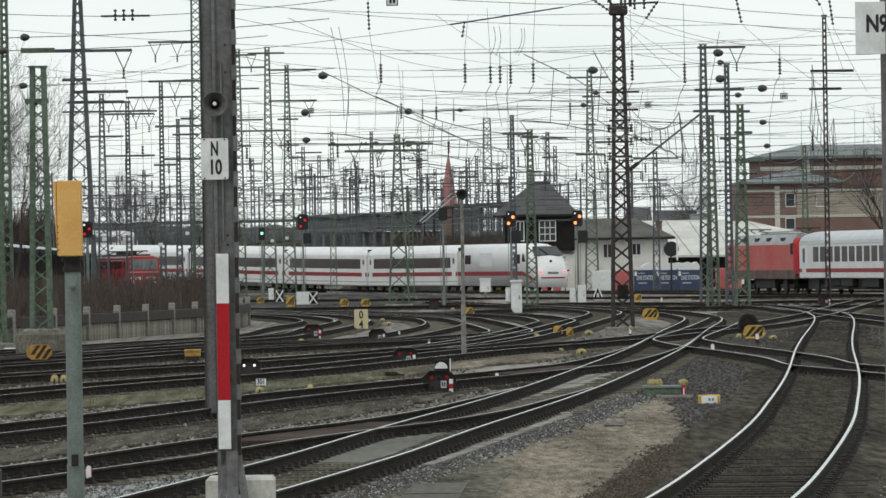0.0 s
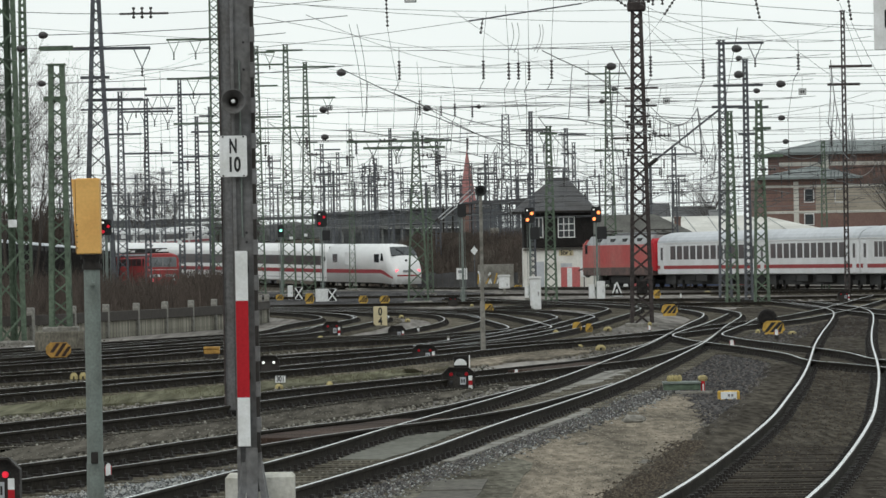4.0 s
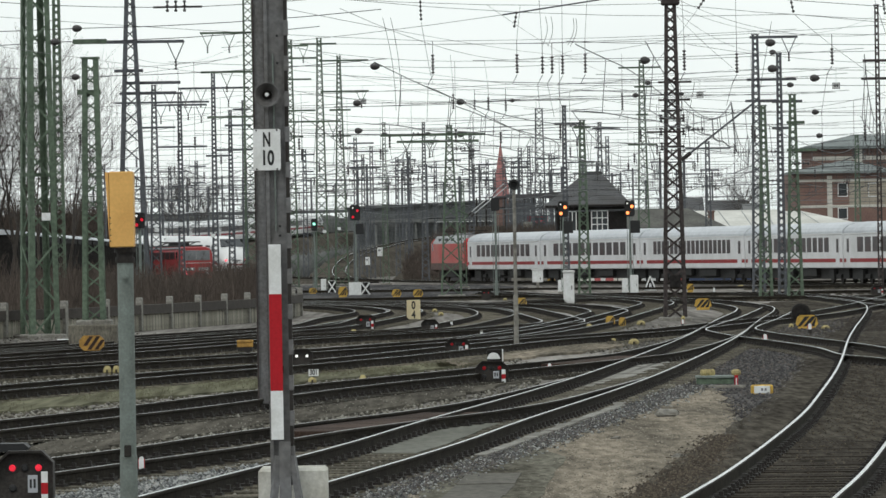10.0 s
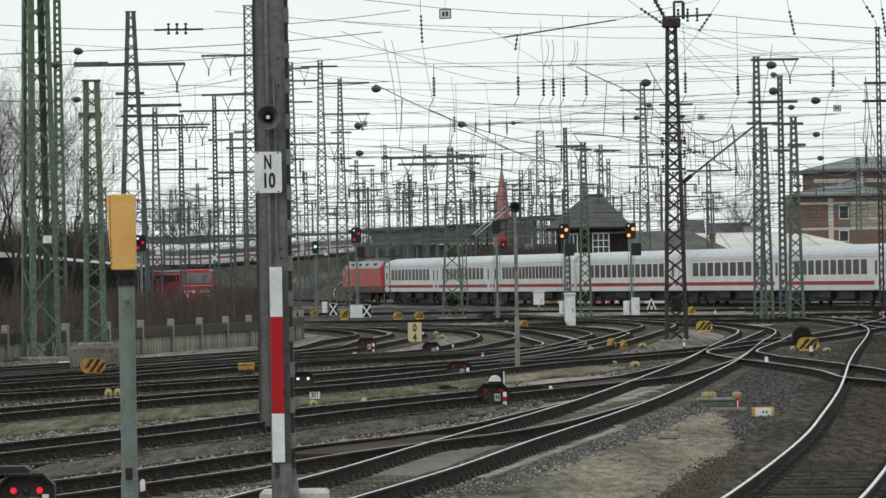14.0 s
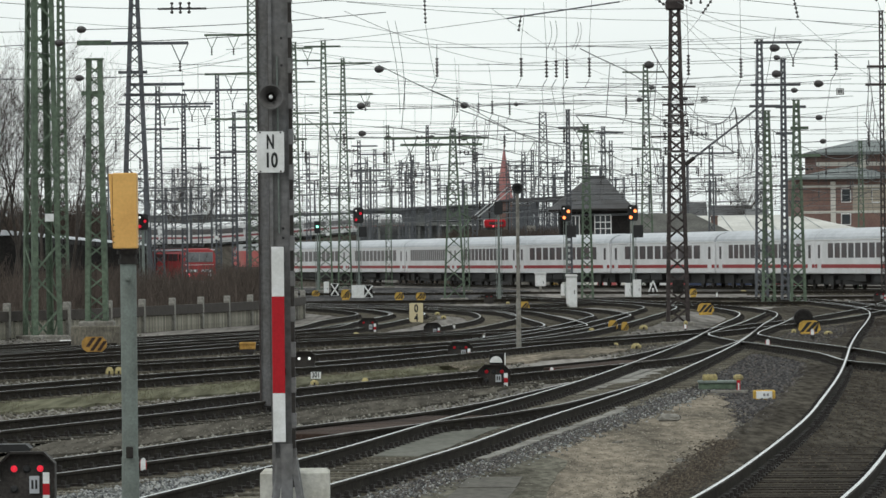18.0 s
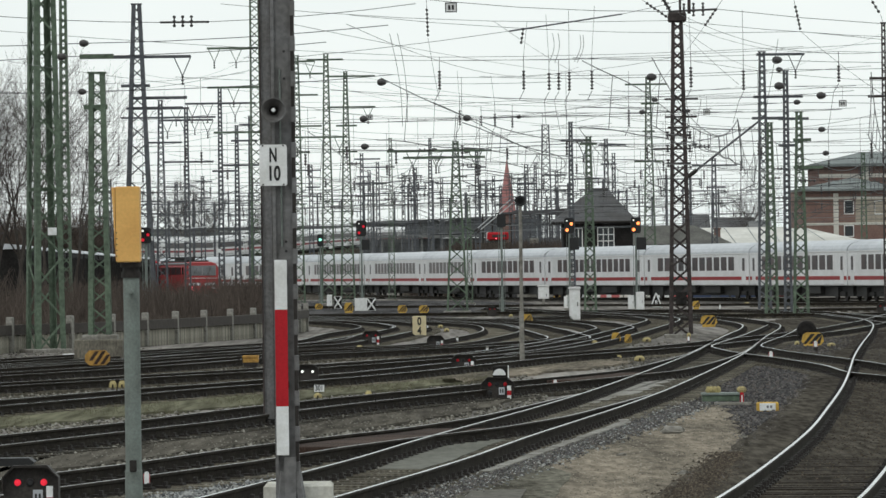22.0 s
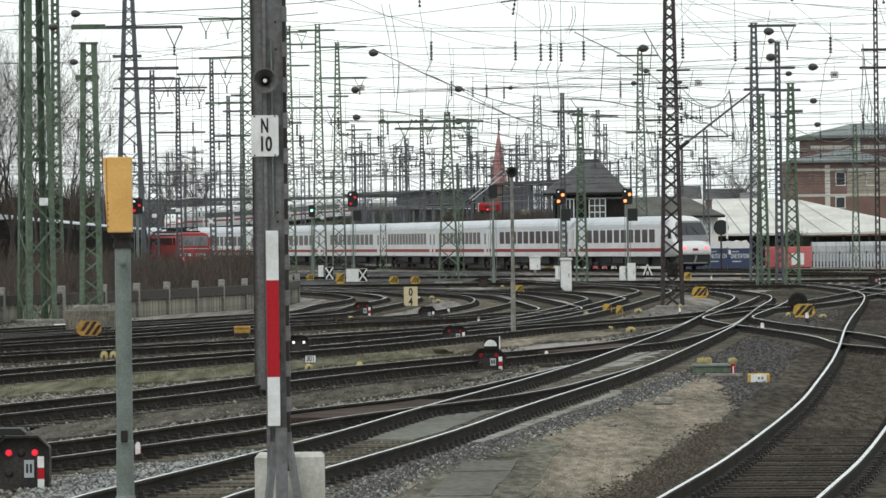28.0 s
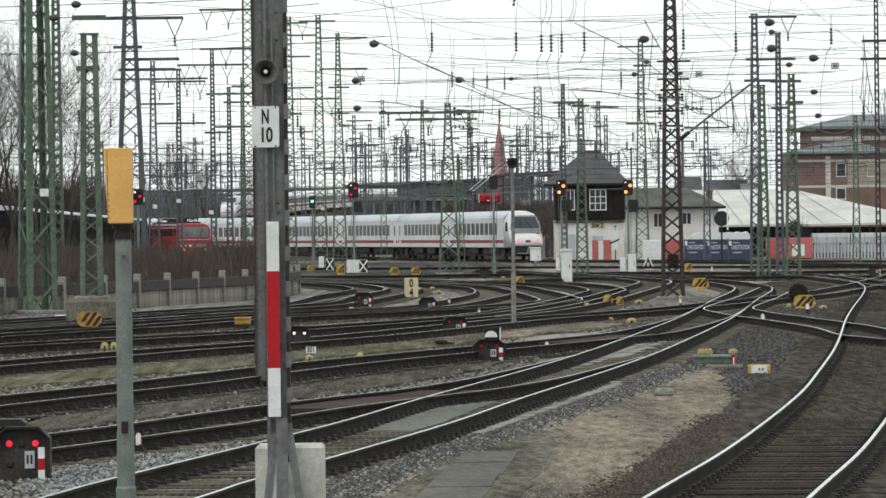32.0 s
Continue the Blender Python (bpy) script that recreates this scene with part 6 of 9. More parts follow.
def triangle_sign():
    x, y, w, h = 13.33, 350.85, 0.74, 0.96
    t = thing("triangle_sign", "white triangular frame board with an 8", "sign", pose(x, y, GROUND_Z))
    for p, q in (((-w / 2, 0), (0, h)), ((w / 2, 0), (0, h)), ((-w / 2, h * 0.06), (w / 2, h * 0.06))):
        part("bar", Shape().beam((p[0], 0, p[1]), (q[0], 0, q[1]), 0.05, 0.09), "sign_white", t)
    part("backing", Shape().prism([(-w * 0.4, h * 0.1), (w * 0.4, h * 0.1), (0, h * 0.9)], 0.02, 0.04), "soot_and_shade", t)
    lettering("digit", "8", h * 0.45, upright(0, -0.03, h * 0.32), "sign_white", t)


triangle_sign()


def notice_post():
    """A narrow white board with a small triangle above it, before the signal box."""
    x0, z0, x1, z1 = 13.879, 0.768, 14.249, 2.383
    t = thing("notice_post", "narrow white board under a small triangle sign", "sign", pose((x0 + x1) / 2, 440, 0))
    w = (x1 - x0) / 2
    part("board", Shape().box(-w, 0, z0, w, 0.04, z1), "sign_white", t)
    part("post", Shape().box(-0.04, 0.05, GROUND_Z, 0.04, 0.12, z1 + 0.35), "iron", t)
    part("triangle", Shape().prism([(-0.26, z1 + 0.42), (0.26, z1 + 0.42), (0, z1 + 0.02)], -0.02, 0.02), "sign_white", t)
    part("triangle_field", Shape().prism([(-0.15, z1 + 0.36), (0.15, z1 + 0.36), (0, z1 + 0.12)], -0.03, -0.021), "loco_grey", t)
    part("slanted_bar", Shape().beam((-0.45, -0.03, z0 + 0.5), (0.35, -0.03, z0 + 0.85), 0.04, 0.12), "black", t)


notice_post()


def mast_block():
    x, y = -10.46, 159.41
    t = thing("mast_block", "tall weathered concrete block under a lattice mast", "base", pose(x, y, GROUND_Z))
    part("block", Shape().box(-0.72, 0.0, -0.3, 0.72, 1.2, 0.74, chamfer=0.03), "stained_concrete", t)
    c = thing("cable_box", "small white box beside the foot of a mast", "cable box", pose(-11.69, 165, GROUND_Z))
    part("case", Shape().box(-0.2, -0.12, 0, 0.2, 0.12, 0.2, chamfer=0.02), "white", c)
    part("lid", Shape().box(-0.22, -0.14, 0.2, 0.22, 0.14, 0.25, chamfer=0.015), "white", c)


mast_block()


def octagon_board():
    """An eight-sided orange guard board with brown diagonal stripes, on a post between the tracks."""
    t = thing("hazard_board", "eight-sided orange board with dark brown diagonal stripes", "warning board", pose(-9.675, 147, -0.05), group="striped guard boards")
    a, c, h = 0.34, 0.12, 0.41
    b = part("board", Shape().prism([(-a + c, 0), (a - c, 0), (a, c), (a, h - c), (a - c, h), (-a + c, h), (-a, h - c), (-a, c)], -0.02, 0.02), "dull_orange", t)
    for k in range(3):
        x0 = -0.33 + k * 0.19
        z0, z1 = (0.13, 0.385) if k == 0 else (0.025, 0.385) if k == 1 else (0.025, 0.29)
        part("stripe", Shape().prism([(x0 + z0 * 0.7, z0), (x0 + 0.105 + z0 * 0.7, z0), (x0 + 0.105 + z1 * 0.7, z1), (x0 + z1 * 0.7, z1)], -0.027, -0.021), "crossing_board", b, "dark brown stripe")
    part("foot", Shape().box(-0.2, 0.021, GROUND_Z + 0.02, 0.2, 0.2, 0.2, chamfer=0.02), "iron", t)


octagon_board()


def mast_plates():
    """Small white number plates fixed to the masts, their figures as bars."""
    for x, y, z, w in [(-13.52, 183.4, 3.91, 0.31), (-14.54, 260.5, 4.12, 0.25), (-21.82, 408.5, 4.54, 0.34), (-19.54, 398.7, 4.89, 0.33), (-15.15, 398.7, 4.84, 0.29), (-16.70, 388.7, 3.98, 0.33), (-9.42, 422.8, 4.29, 0.27), (-8.50, 434.6, 4.55, 0.27)]:
        t, mx, my, w0, w1, h = min(MASTS, key=lambda q: abs(q[1] / q[2] - x / y) + abs(q[2] - y) * 0.01)
        f = (my - w0 / 2) / y
        p = t.matrix_basis.inverted() @ Vector((x * f, y * f, 2.45 + (z - 2.45) * f))
        k = -(w0 + (w1 - w0) * p.z / h) / 2
        part("number_plate", Shape().box(p.x - w / 2, k - 0.06, p.z - w * 0.42, p.x + w / 2, k - 0.03, p.z + w * 0.42, chamfer=0.005), "sign_white", t, "small white enamel plate")
        part("plate_strap", Shape().box(p.x - w * 0.4, k - 0.029, p.z - 0.04, p.x + w * 0.4, k + 0.02, p.z + 0.04), "iron", t)


mast_plates()


# ---- buildings ----
def pane_window(parent, x0, z0, x1, z1, y, nx, nz, frame="white", glass="glass", bar=0.07):
    """A glazed window in a wall that faces the camera side, with frame bars and single panes."""
    w = part("window", Shape().box(x0 - 0.08, y - 0.06, z0 - 0.08, x1 + 0.08, y + 0.02, z0).box(x0 - 0.08, y - 0.06, z1, x1 + 0.08, y + 0.02, z1 + 0.08).box(x0 - 0.08, y - 0.06, z0, x0, y + 0.02, z1).box(x1, y - 0.06, z0, x1 + 0.08, y + 0.02, z1), frame, parent)
    for i in range(nx):
        for k in range(nz):
            a, b = x0 + (x1 - x0) * i / nx, x0 + (x1 - x0) * (i + 1) / nx
            c, d = z0 + (z1 - z0) * k / nz, z0 + (z1 - z0) * (k + 1) / nz
            part("pane", Shape().box(a + bar / 2, y - 0.03, c + bar / 2, b - bar / 2, y - 0.01, d - bar / 2), glass, w)
    for i in range(1, nx):
        a = x0 + (x1 - x0) * i / nx
        part("bar", Shape().box(a - bar / 2, y - 0.05, z0, a + bar / 2, y, z1), frame, w)
    for k in range(1, nz):
        c = z0 + (z1 - z0) * k / nz
        part("bar", Shape().box(x0, y - 0.048, c - bar / 2, x1, y - 0.002, c + bar / 2), frame, w)
    return w


def signal_box():
    Y = 458.0
    t = thing("signal_box", "signal box: white ground floor, black timber storey, hipped dark roof", "building")
    x0, z0, x1, z1 = 9.546, -0.621, 15.357, 3.221
    part("ground_floor", Shape().box(x0, Y, GROUND_Z, x1, Y + 7, z1), "render_white", t, "whitewashed ground floor")
    u0, v0, u1, v1 = 9.577, 3.172, 15.479, 6.483
    part("upper_floor", Shape().box(u0, Y - 0.4, z1 + 0.002, u1, Y + 7.3, v1), "soot_and_shade", t, "black timber-clad storey")
    for i in range(12):
        a = u0 + (u1 - u0) * (i + 0.5) / 12
        part("cladding_board", Shape().box(a - 0.21, Y - 0.43, z1 + 0.05, a + 0.21, Y - 0.402, v1 - 0.02), "soot_and_shade", t)
    e0, e1, ze = 8.57, 15.86, v1 - 0.15
    r0, r1, zr = 12.09, 13.49, 9.11
    roof = Shape().add([(e0, Y - 1.0, ze), (e1, Y - 1.0, ze), (e1, Y + 8, ze), (e0, Y + 8, ze), (r0, Y + 3.2, zr), (r1, Y + 3.2, zr), (e0, Y - 1.0, ze - 0.18), (e1, Y - 1.0, ze - 0.18), (e1, Y + 8, ze - 0.18), (e0, Y + 8, ze - 0.18)],
                       [(0, 1, 5, 4), (1, 2, 5), (2, 3, 4, 5), (3, 0, 4), (0, 6, 7, 1), (1, 7, 8, 2), (2, 8, 9, 3), (3, 9, 6, 0), (9, 8, 7, 6)])
    rf = part("roof", roof, "slate", t, "hipped roof of dark slate")
    part("ridge_cap", Shape().beam((r0, Y + 3.2, zr + 0.04), (r1, Y + 3.2, zr + 0.04), 0.2, 0.12), "slate", rf)
    part("gutter", Shape().rod((e0, Y - 1.05, ze - 0.05), (e1, Y - 1.05, ze - 0.05), 0.09, n=8), "iron", rf)
    a0, b0, a1, b1 = 12.537, 4.122, 13.831, 5.751
    pane_window(t, a0, b0, a1, b1, Y - 0.43, 3, 3)
    a0, b0, a1, b1 = 10.572, 4.148, 11.147, 5.729
    pane_window(t, a0, b0, a1, b1, Y - 0.43, 2, 1)
    a0, b0, a1, b1 = 9.995, 2.762, 11.148, 3.003
    part("sill_course", Shape().box(x0 - 0.1, Y - 0.12, z1 - 0.25, x1 + 0.1, Y - 0.002, z1 - 0.05), "concrete", t)
    d0, c0, d1, c1 = 10.745, 0.357, 11.033, 2.038
    part("door", Shape().box(d0 - 0.3, Y - 0.06, GROUND_Z, d1 + 0.2, Y - 0.002, c1), "coach_roof", t)
    d0, c0, d1, c1 = 12.671, 1.388, 13.632, 1.869
    part("vent_panel", Shape().box(d0, Y - 0.06, c0 - 0.2, d1, Y - 0.002, c1), "coach_roof", t)
    d0, c0, d1, c1 = 12.780, 2.541, 13.452, 2.926
    name = part("name_board", Shape().box(d0 - 0.25, Y - 0.05, c0 - 0.02, d1 + 0.3, Y - 0.003, c1 + 0.1), "cream", t, "pale board lettered Stw 2")
    lettering("letters", "Stw 2", 0.56, upright((d0 + d1) / 2 + 0.02, Y - 0.055, (c0 + c1) / 2 + 0.04), "black", name)
    d0, c0, d1, c1 = 14.368, 0.704, 14.703, 2.333
    part("notice", Shape().box(d0, Y - 0.08, c0, d1, Y - 0.003, c1), "sign_white", t)


signal_box()


def barrel_skip():
    x0, z0, x1, z1 = 12.543, 0.071, 14.107, 1.540
    t = thing("skip_container", "red and white striped container beside the track", "container", pose((x0 + x1) / 2, 452, GROUND_Z))
    w, h = (x1 - x0) / 2, z1 - GROUND_Z
    part("body", Shape().box(-w, 0, 0, w, 1.6, h, chamfer=0.04), "faded_red", t)
    part("white_panel", Shape().box(-w * 0.45, -0.02, 0.05, 0.1, -0.002, h - 0.05), "sign_white", t)
    for k in (0, 1, 3, 4):
        part("rib", Shape().box(-w + 0.06 + k * w * 0.46, -0.05, 0, -w + 0.11 + k * w * 0.46, -0.021, h), "faded_red", t)


barrel_skip()


def villa():
    Y = 470.0
    t = thing("yard_house", "low white rendered house with a grey hipped roof", "house")
    x0, z0, x1, z1 = 15.868, -0.043, 24.050, 4.343
    part("wall", Shape().box(x0, Y, GROUND_Z, x1, Y + 8, z1), "render_white", t)
    e0, e1, ze = x0 - 0.5, x1 + 0.6, z1
    r0, r1, zr = 16.35, 21.46, 6.01
    roof = Shape().add([(e0, Y - 0.7, ze), (e1, Y - 0.7, ze), (e1, Y + 8.7, ze), (e0, Y + 8.7, ze), (r0, Y + 4, zr), (r1, Y + 4, zr), (e0, Y - 0.7, ze - 0.2), (e1, Y - 0.7, ze - 0.2), (e1, Y + 8.7, ze - 0.2), (e0, Y + 8.7, ze - 0.2)],
                       [(0, 1, 5, 4), (1, 2, 5), (2, 3, 4, 5), (3, 0, 4), (0, 6, 7, 1), (1, 7, 8, 2), (2, 8, 9, 3), (3, 9, 6, 0), (9, 8, 7, 6)])
    rf = part("roof", roof, "villa_roof", t, "grey hipped roof")
    part("gutter", Shape().rod((e0, Y - 0.75, ze - 0.08), (e1, Y - 0.75, ze - 0.08), 0.09), "iron", rf)
    c0, d0, c1, d1 = 23.244, 4.729, 23.793, 5.777
    part("chimney", Shape().box(c0, Y + 5, d0 - 1.0, c1, Y + 5.6, d1).box(c0 - 0.06, Y + 4.94, d1 - 0.15, c1 + 0.06, Y + 5.66, d1), "brick", rf)
    for a, b, c, d, n in ((18.393, 2.582, 19.133, 3.765, 1), (20.908, 2.800, 21.648, 3.786, 0)):
        pane_window(t, a, b, c, d, Y, 2, 1, "sign_white", "tinted" if n else "glass")
    for k in range(5):
        a, b, c, d = 22.979, 2.731, 23.126, 3.864
        part("slat", Shape().box(a + k * 0.28, Y - 0.05, b, c + k * 0.28, Y - 0.002, d), "coach_roof", t)


villa()


def round_sign():
    x, y, z = 22.76, 440, 3.21
    t = thing("round_signal", "round black signal disc with a pale rim", "railway signal", pose(x, y, 0))
    part("disc", Shape().turned((0, 0, z), (0, -1, 0), [(0, 0.62), (0.05, 0.62)], 20), "black", t)
    part("rim", Shape().box(0.42, -0.1, z - 0.95, 0.55, -0.06, z + 0.85), "sign_white", t)
    part("post", Shape().rod((0, 0.08, GROUND_Z), (0, 0.08, z), 0.07), "iron", t)


round_sign()


def sheds():
    """The long pale-roofed sheds behind the yard."""
    t = thing("goods_shed", "long goods shed with a pale sloping roof and open side, its shade coloured in as a dark solid wall", "shed")
    Y = 492.0
    x0, x1 = 22.77, 28.96
    za, zb = 2.72, 6.08
    part("roof", Shape().add([(x0, Y, za), (x1 + 3, Y, za), (x1 + 3, Y + 24, zb), (x0 - 4, Y + 24, zb), (x0, Y, za - 0.2), (x1 + 3, Y, za - 0.2), (x1 + 3, Y + 24, zb - 0.2), (x0 - 4, Y + 24, zb - 0.2)], [(0, 1, 2, 3), (7, 6, 5, 4), (0, 4, 5, 1), (1, 5, 6, 2), (2, 6, 7, 3), (3, 7, 4, 0)]), "pale_roof", t, "pale sheet roof")
    for k in range(5):
        xx = x0 + (x1 + 3 - x0) * (k + 0.5) / 5
        part("seam", Shape().beam((xx, Y, za + 0.05), (xx - 2.0 + k * 0.4, Y + 24, zb + 0.05), 0.06, 0.05), "tarp_grey", t)
    # Solid block in near-black: the shade inside the open side is its colour.
    part("wall", Shape().box(x0 + 0.3, Y + 1, GROUND_Z, x1 + 2.7, Y + 23, za - 0.1), "soot_and_shade", t, "open side, its shade coloured in as a dark solid wall")
    t2 = thing("goods_shed", "long goods shed with stepped pale roofs and a open front, its shade coloured in as a dark solid wall", "shed")
    Y = 500.0
    x0, x1 = 29.06, 44.9
    za = 2.65
    zb, zc = 5.95, 3.31
    part("roof", Shape().add([(x0, Y, za), (x1, Y, za + 0.2), (x1, Y + 10, zc), (x0 + 5.5, Y + 22, zb), (x0, Y + 22, zb), (x0, Y, za - 0.2), (x1, Y, za), (x1, Y + 10, zc - 0.2), (x0 + 5.5, Y + 22, zb - 0.2), (x0, Y + 22, zb - 0.2)], [(0, 1, 2, 3, 4), (9, 8, 7, 6, 5), (0, 5, 6, 1), (1, 6, 7, 2), (2, 7, 8, 3), (3, 8, 9, 4), (4, 9, 5, 0)]), "pale_roof", t2, "pale sheet roof")
    for k in range(4):
        part("seam", Shape().beam((x0 + 1.5 + k * 2.4, Y, za + 0.08), (x0 + 0.5 + k * 1.6, Y + 20, zb - 0.05), 0.06, 0.05), "tarp_grey", t2)
    # Shaded inside of the shed, put in as a solid near-black block.
    part("wall", Shape().box(x0 + 0.3, Y + 1.2, GROUND_Z, x1 - 0.3, Y + 9.8, za - 0.25), "soot_and_shade", t2, "open front, its shade coloured in as a dark solid wall")
    for k in range(6):
        xx = x0 + 1 + k * 2.4
        part("post", Shape().box(xx - 0.12, Y + 0.4, GROUND_Z, xx + 0.12, Y + 0.65, za - 0.2), "iron", t2)


sheds()


def brick_block():
    """The tall brick building with pale bands beside the yard."""
    Y = 560.0
    t = thing("brick_building", "brown brick office building with pale bands and flat grey roofs", "building")
    x0, z0, x1, z1 = 36.686, 1.298, 52.657, 10.458
    part("lower_block", Shape().box(x0, Y, GROUND_Z, x1, Y + 25, z1), "brick", t, "brown brick wall")
    ux, uz, uw, uh = 38.80, 10.654, 53.289, 13.384
    part("upper_block", Shape().box(ux, Y + 6, z1, x1, Y + 24, uh - 0.5), "brick", t, "brown brick wall")
    y0, a, b = Y - 0.8, x0 - 0.9, x0 + 10.3
    part("lower_roof", Shape().add([(a, y0, z1 - 0.2), (b, y0, z1 - 0.2), (b, y0 + 7.5, z1 - 0.2), (a, y0 + 7.5, z1 - 0.2), (x0 + 4.9, y0 + 4.5, z1 + 0.95), (x0 + 5.9, y0 + 4.5, z1 + 0.95), (a, y0, z1 - 0.42), (b, y0, z1 - 0.42), (b, y0 + 7.5, z1 - 0.42), (a, y0 + 7.5, z1 - 0.42)],
                                   [(0, 1, 5, 4), (1, 2, 5), (2, 3, 4, 5), (3, 0, 4), (0, 6, 7, 1), (1, 7, 8, 2), (2, 8, 9, 3), (3, 9, 6, 0), (9, 8, 7, 6)]), "copper_roof", t, "shallow hipped grey roof")
    y0, a, b = Y + 5.2, ux - 0.9, x1 + 4
    part("upper_roof", Shape().add([(a, y0, uh - 0.4), (b, y0, uh - 0.4), (b, y0 + 19, uh - 0.4), (a, y0 + 19, uh - 0.4), (a + 5.5, y0 + 6, uh + 0.85), (b, y0 + 6, uh + 0.85), (a, y0, uh - 0.7), (b, y0, uh - 0.7), (b, y0 + 19, uh - 0.7), (a, y0 + 19, uh - 0.7)],
                                   [(0, 1, 5, 4), (1, 2, 5), (2, 3, 4, 5), (3, 0, 4), (0, 6, 7, 1), (1, 7, 8, 2), (2, 8, 9, 3), (3, 9, 6, 0), (9, 8, 7, 6)]), "copper_roof", t, "shallow hipped grey roof")
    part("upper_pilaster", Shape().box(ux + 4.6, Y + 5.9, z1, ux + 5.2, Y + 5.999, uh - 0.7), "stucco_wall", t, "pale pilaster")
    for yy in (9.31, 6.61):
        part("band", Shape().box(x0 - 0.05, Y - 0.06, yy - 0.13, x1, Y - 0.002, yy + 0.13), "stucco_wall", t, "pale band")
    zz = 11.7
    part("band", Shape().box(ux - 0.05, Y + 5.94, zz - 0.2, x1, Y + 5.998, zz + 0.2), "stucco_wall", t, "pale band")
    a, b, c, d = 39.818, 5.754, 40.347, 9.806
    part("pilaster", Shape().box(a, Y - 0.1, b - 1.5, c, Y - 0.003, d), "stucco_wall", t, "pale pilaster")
    for q in ((40.999, 7.676, 41.880, 8.968), (40.971, 5.328, 41.852, 6.385), (44.170, 7.641, 45.050, 8.932)):
        pane_window(t, *q, Y, 1, 1, "sign_white")
    a, b, c, d = 42.110, 6.590, 45.986, 9.232
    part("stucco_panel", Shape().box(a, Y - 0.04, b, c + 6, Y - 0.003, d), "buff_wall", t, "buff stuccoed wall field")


brick_block()


def banner_fence():
    """Site fence with blue banners, white and red containers along the back of the yard."""
    y = 447.0
    for i, (a, b, c, d) in enumerate(((19.999, 0.104, 21.780, 1.510), (21.827, 0.083, 23.608, 1.489), (23.655, 0.062, 25.483, 1.468))):
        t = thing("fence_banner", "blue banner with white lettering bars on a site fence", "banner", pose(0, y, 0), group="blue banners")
        part("cloth", Shape().box(a, 0, GROUND_Z + 0.05, c, 0.04, d), "blue", t)
        w = c - a
        letters = lettering("letters", "ONE STATION", (d - b) * 0.36, upright(a + w * 0.55, -0.012, b + (d - b) * 0.53), "coach_roof", t)
        letters.scale.x = 0.62
        part("lettering_bar", Shape().box(a + w * 0.2, -0.02, b + (d - b) * 0.78, a + w * 0.5, -0.002, b + (d - b) * 0.83), "coach_roof", t)
        part("lettering_bar", Shape().box(a + w * 0.2, -0.02, b + (d - b) * 0.2, a + w * 0.6, -0.002, b + (d - b) * 0.26), "coach_roof", t)
        part("emblem", Shape().box(a + w * 0.03, -0.02, b + (d - b) * 0.65, a + w * 0.14, -0.002, d - 0.12), "sign_white", t)
        for k in (0.0, 1.0):
            part("stand", Shape().box(a + w * k - 0.03, 0.05, GROUND_Z, a + w * k + 0.03, 0.1, d + 0.1), "zinc", t)
    a, b, c, d = 20.759, 1.480, 25.702, 2.139
    t = thing("tarpaulin", "white tarpaulin over stacked goods behind the fence", "tarpaulin")
    s = Shape()
    n = 14
    top = [(a + (c - a) * i / n, d - 0.12 * abs(math.sin(i * 1.7)) - (0.35 if i in (0, n) else 0)) for i in range(n + 1)]
    s.prism(top + [(c, b - 1.0), (a, b - 1.0)], 449, 452)
    part("sheet", s, "white", t)
    part("load", Shape().box(a + 0.1, 449.1, GROUND_Z, c - 0.1, 451.8, b - 0.95), "soot_and_shade", t)



banner_fence()


def skip(q, y, material, label, patch=False):
    a, b, c, d = q
    t = thing("steel_container", label, "container", pose((a + c) / 2, y, GROUND_Z), group="site containers")
    w, h = (c - a) / 2, d - GROUND_Z
    part("body", Shape().box(-w, 0, 0.08, w, 2.2, h, chamfer=0.05), material, t)
    for k in range(5):
        xx = -w + 0.05 + (2 * w - 0.1) * k / 4
        part("rib", Shape().box(xx - 0.04, -0.05, 0.08, xx + 0.04, 0.0, h - 0.02), material, t)
    part("skid", Shape().box(-w * 0.9, 0.1, -0.1, w * 0.9, 2.0, 0.09), "iron", t)
    if patch:
        part("patch", Shape().box(-w * 0.3, -0.07, 0.3, w * 0.5, -0.052, h * 0.7), "sign_white", t)


skip((16.492, 0.056, 18.036, 1.506), 446, "sign_white", "white steel container beside the fence", True)
skip((18.398, 0.024, 19.949, 1.481), 448, "faded_red", "dull red steel container beside the fence")
skip((26.889, -0.157, 27.873, 1.577), 447, "faded_red", "dull red steel container behind the masts")
skip((27.888, -0.168, 30.501, 1.559), 445, "faded_red", "bright red steel container with a white patch", True)


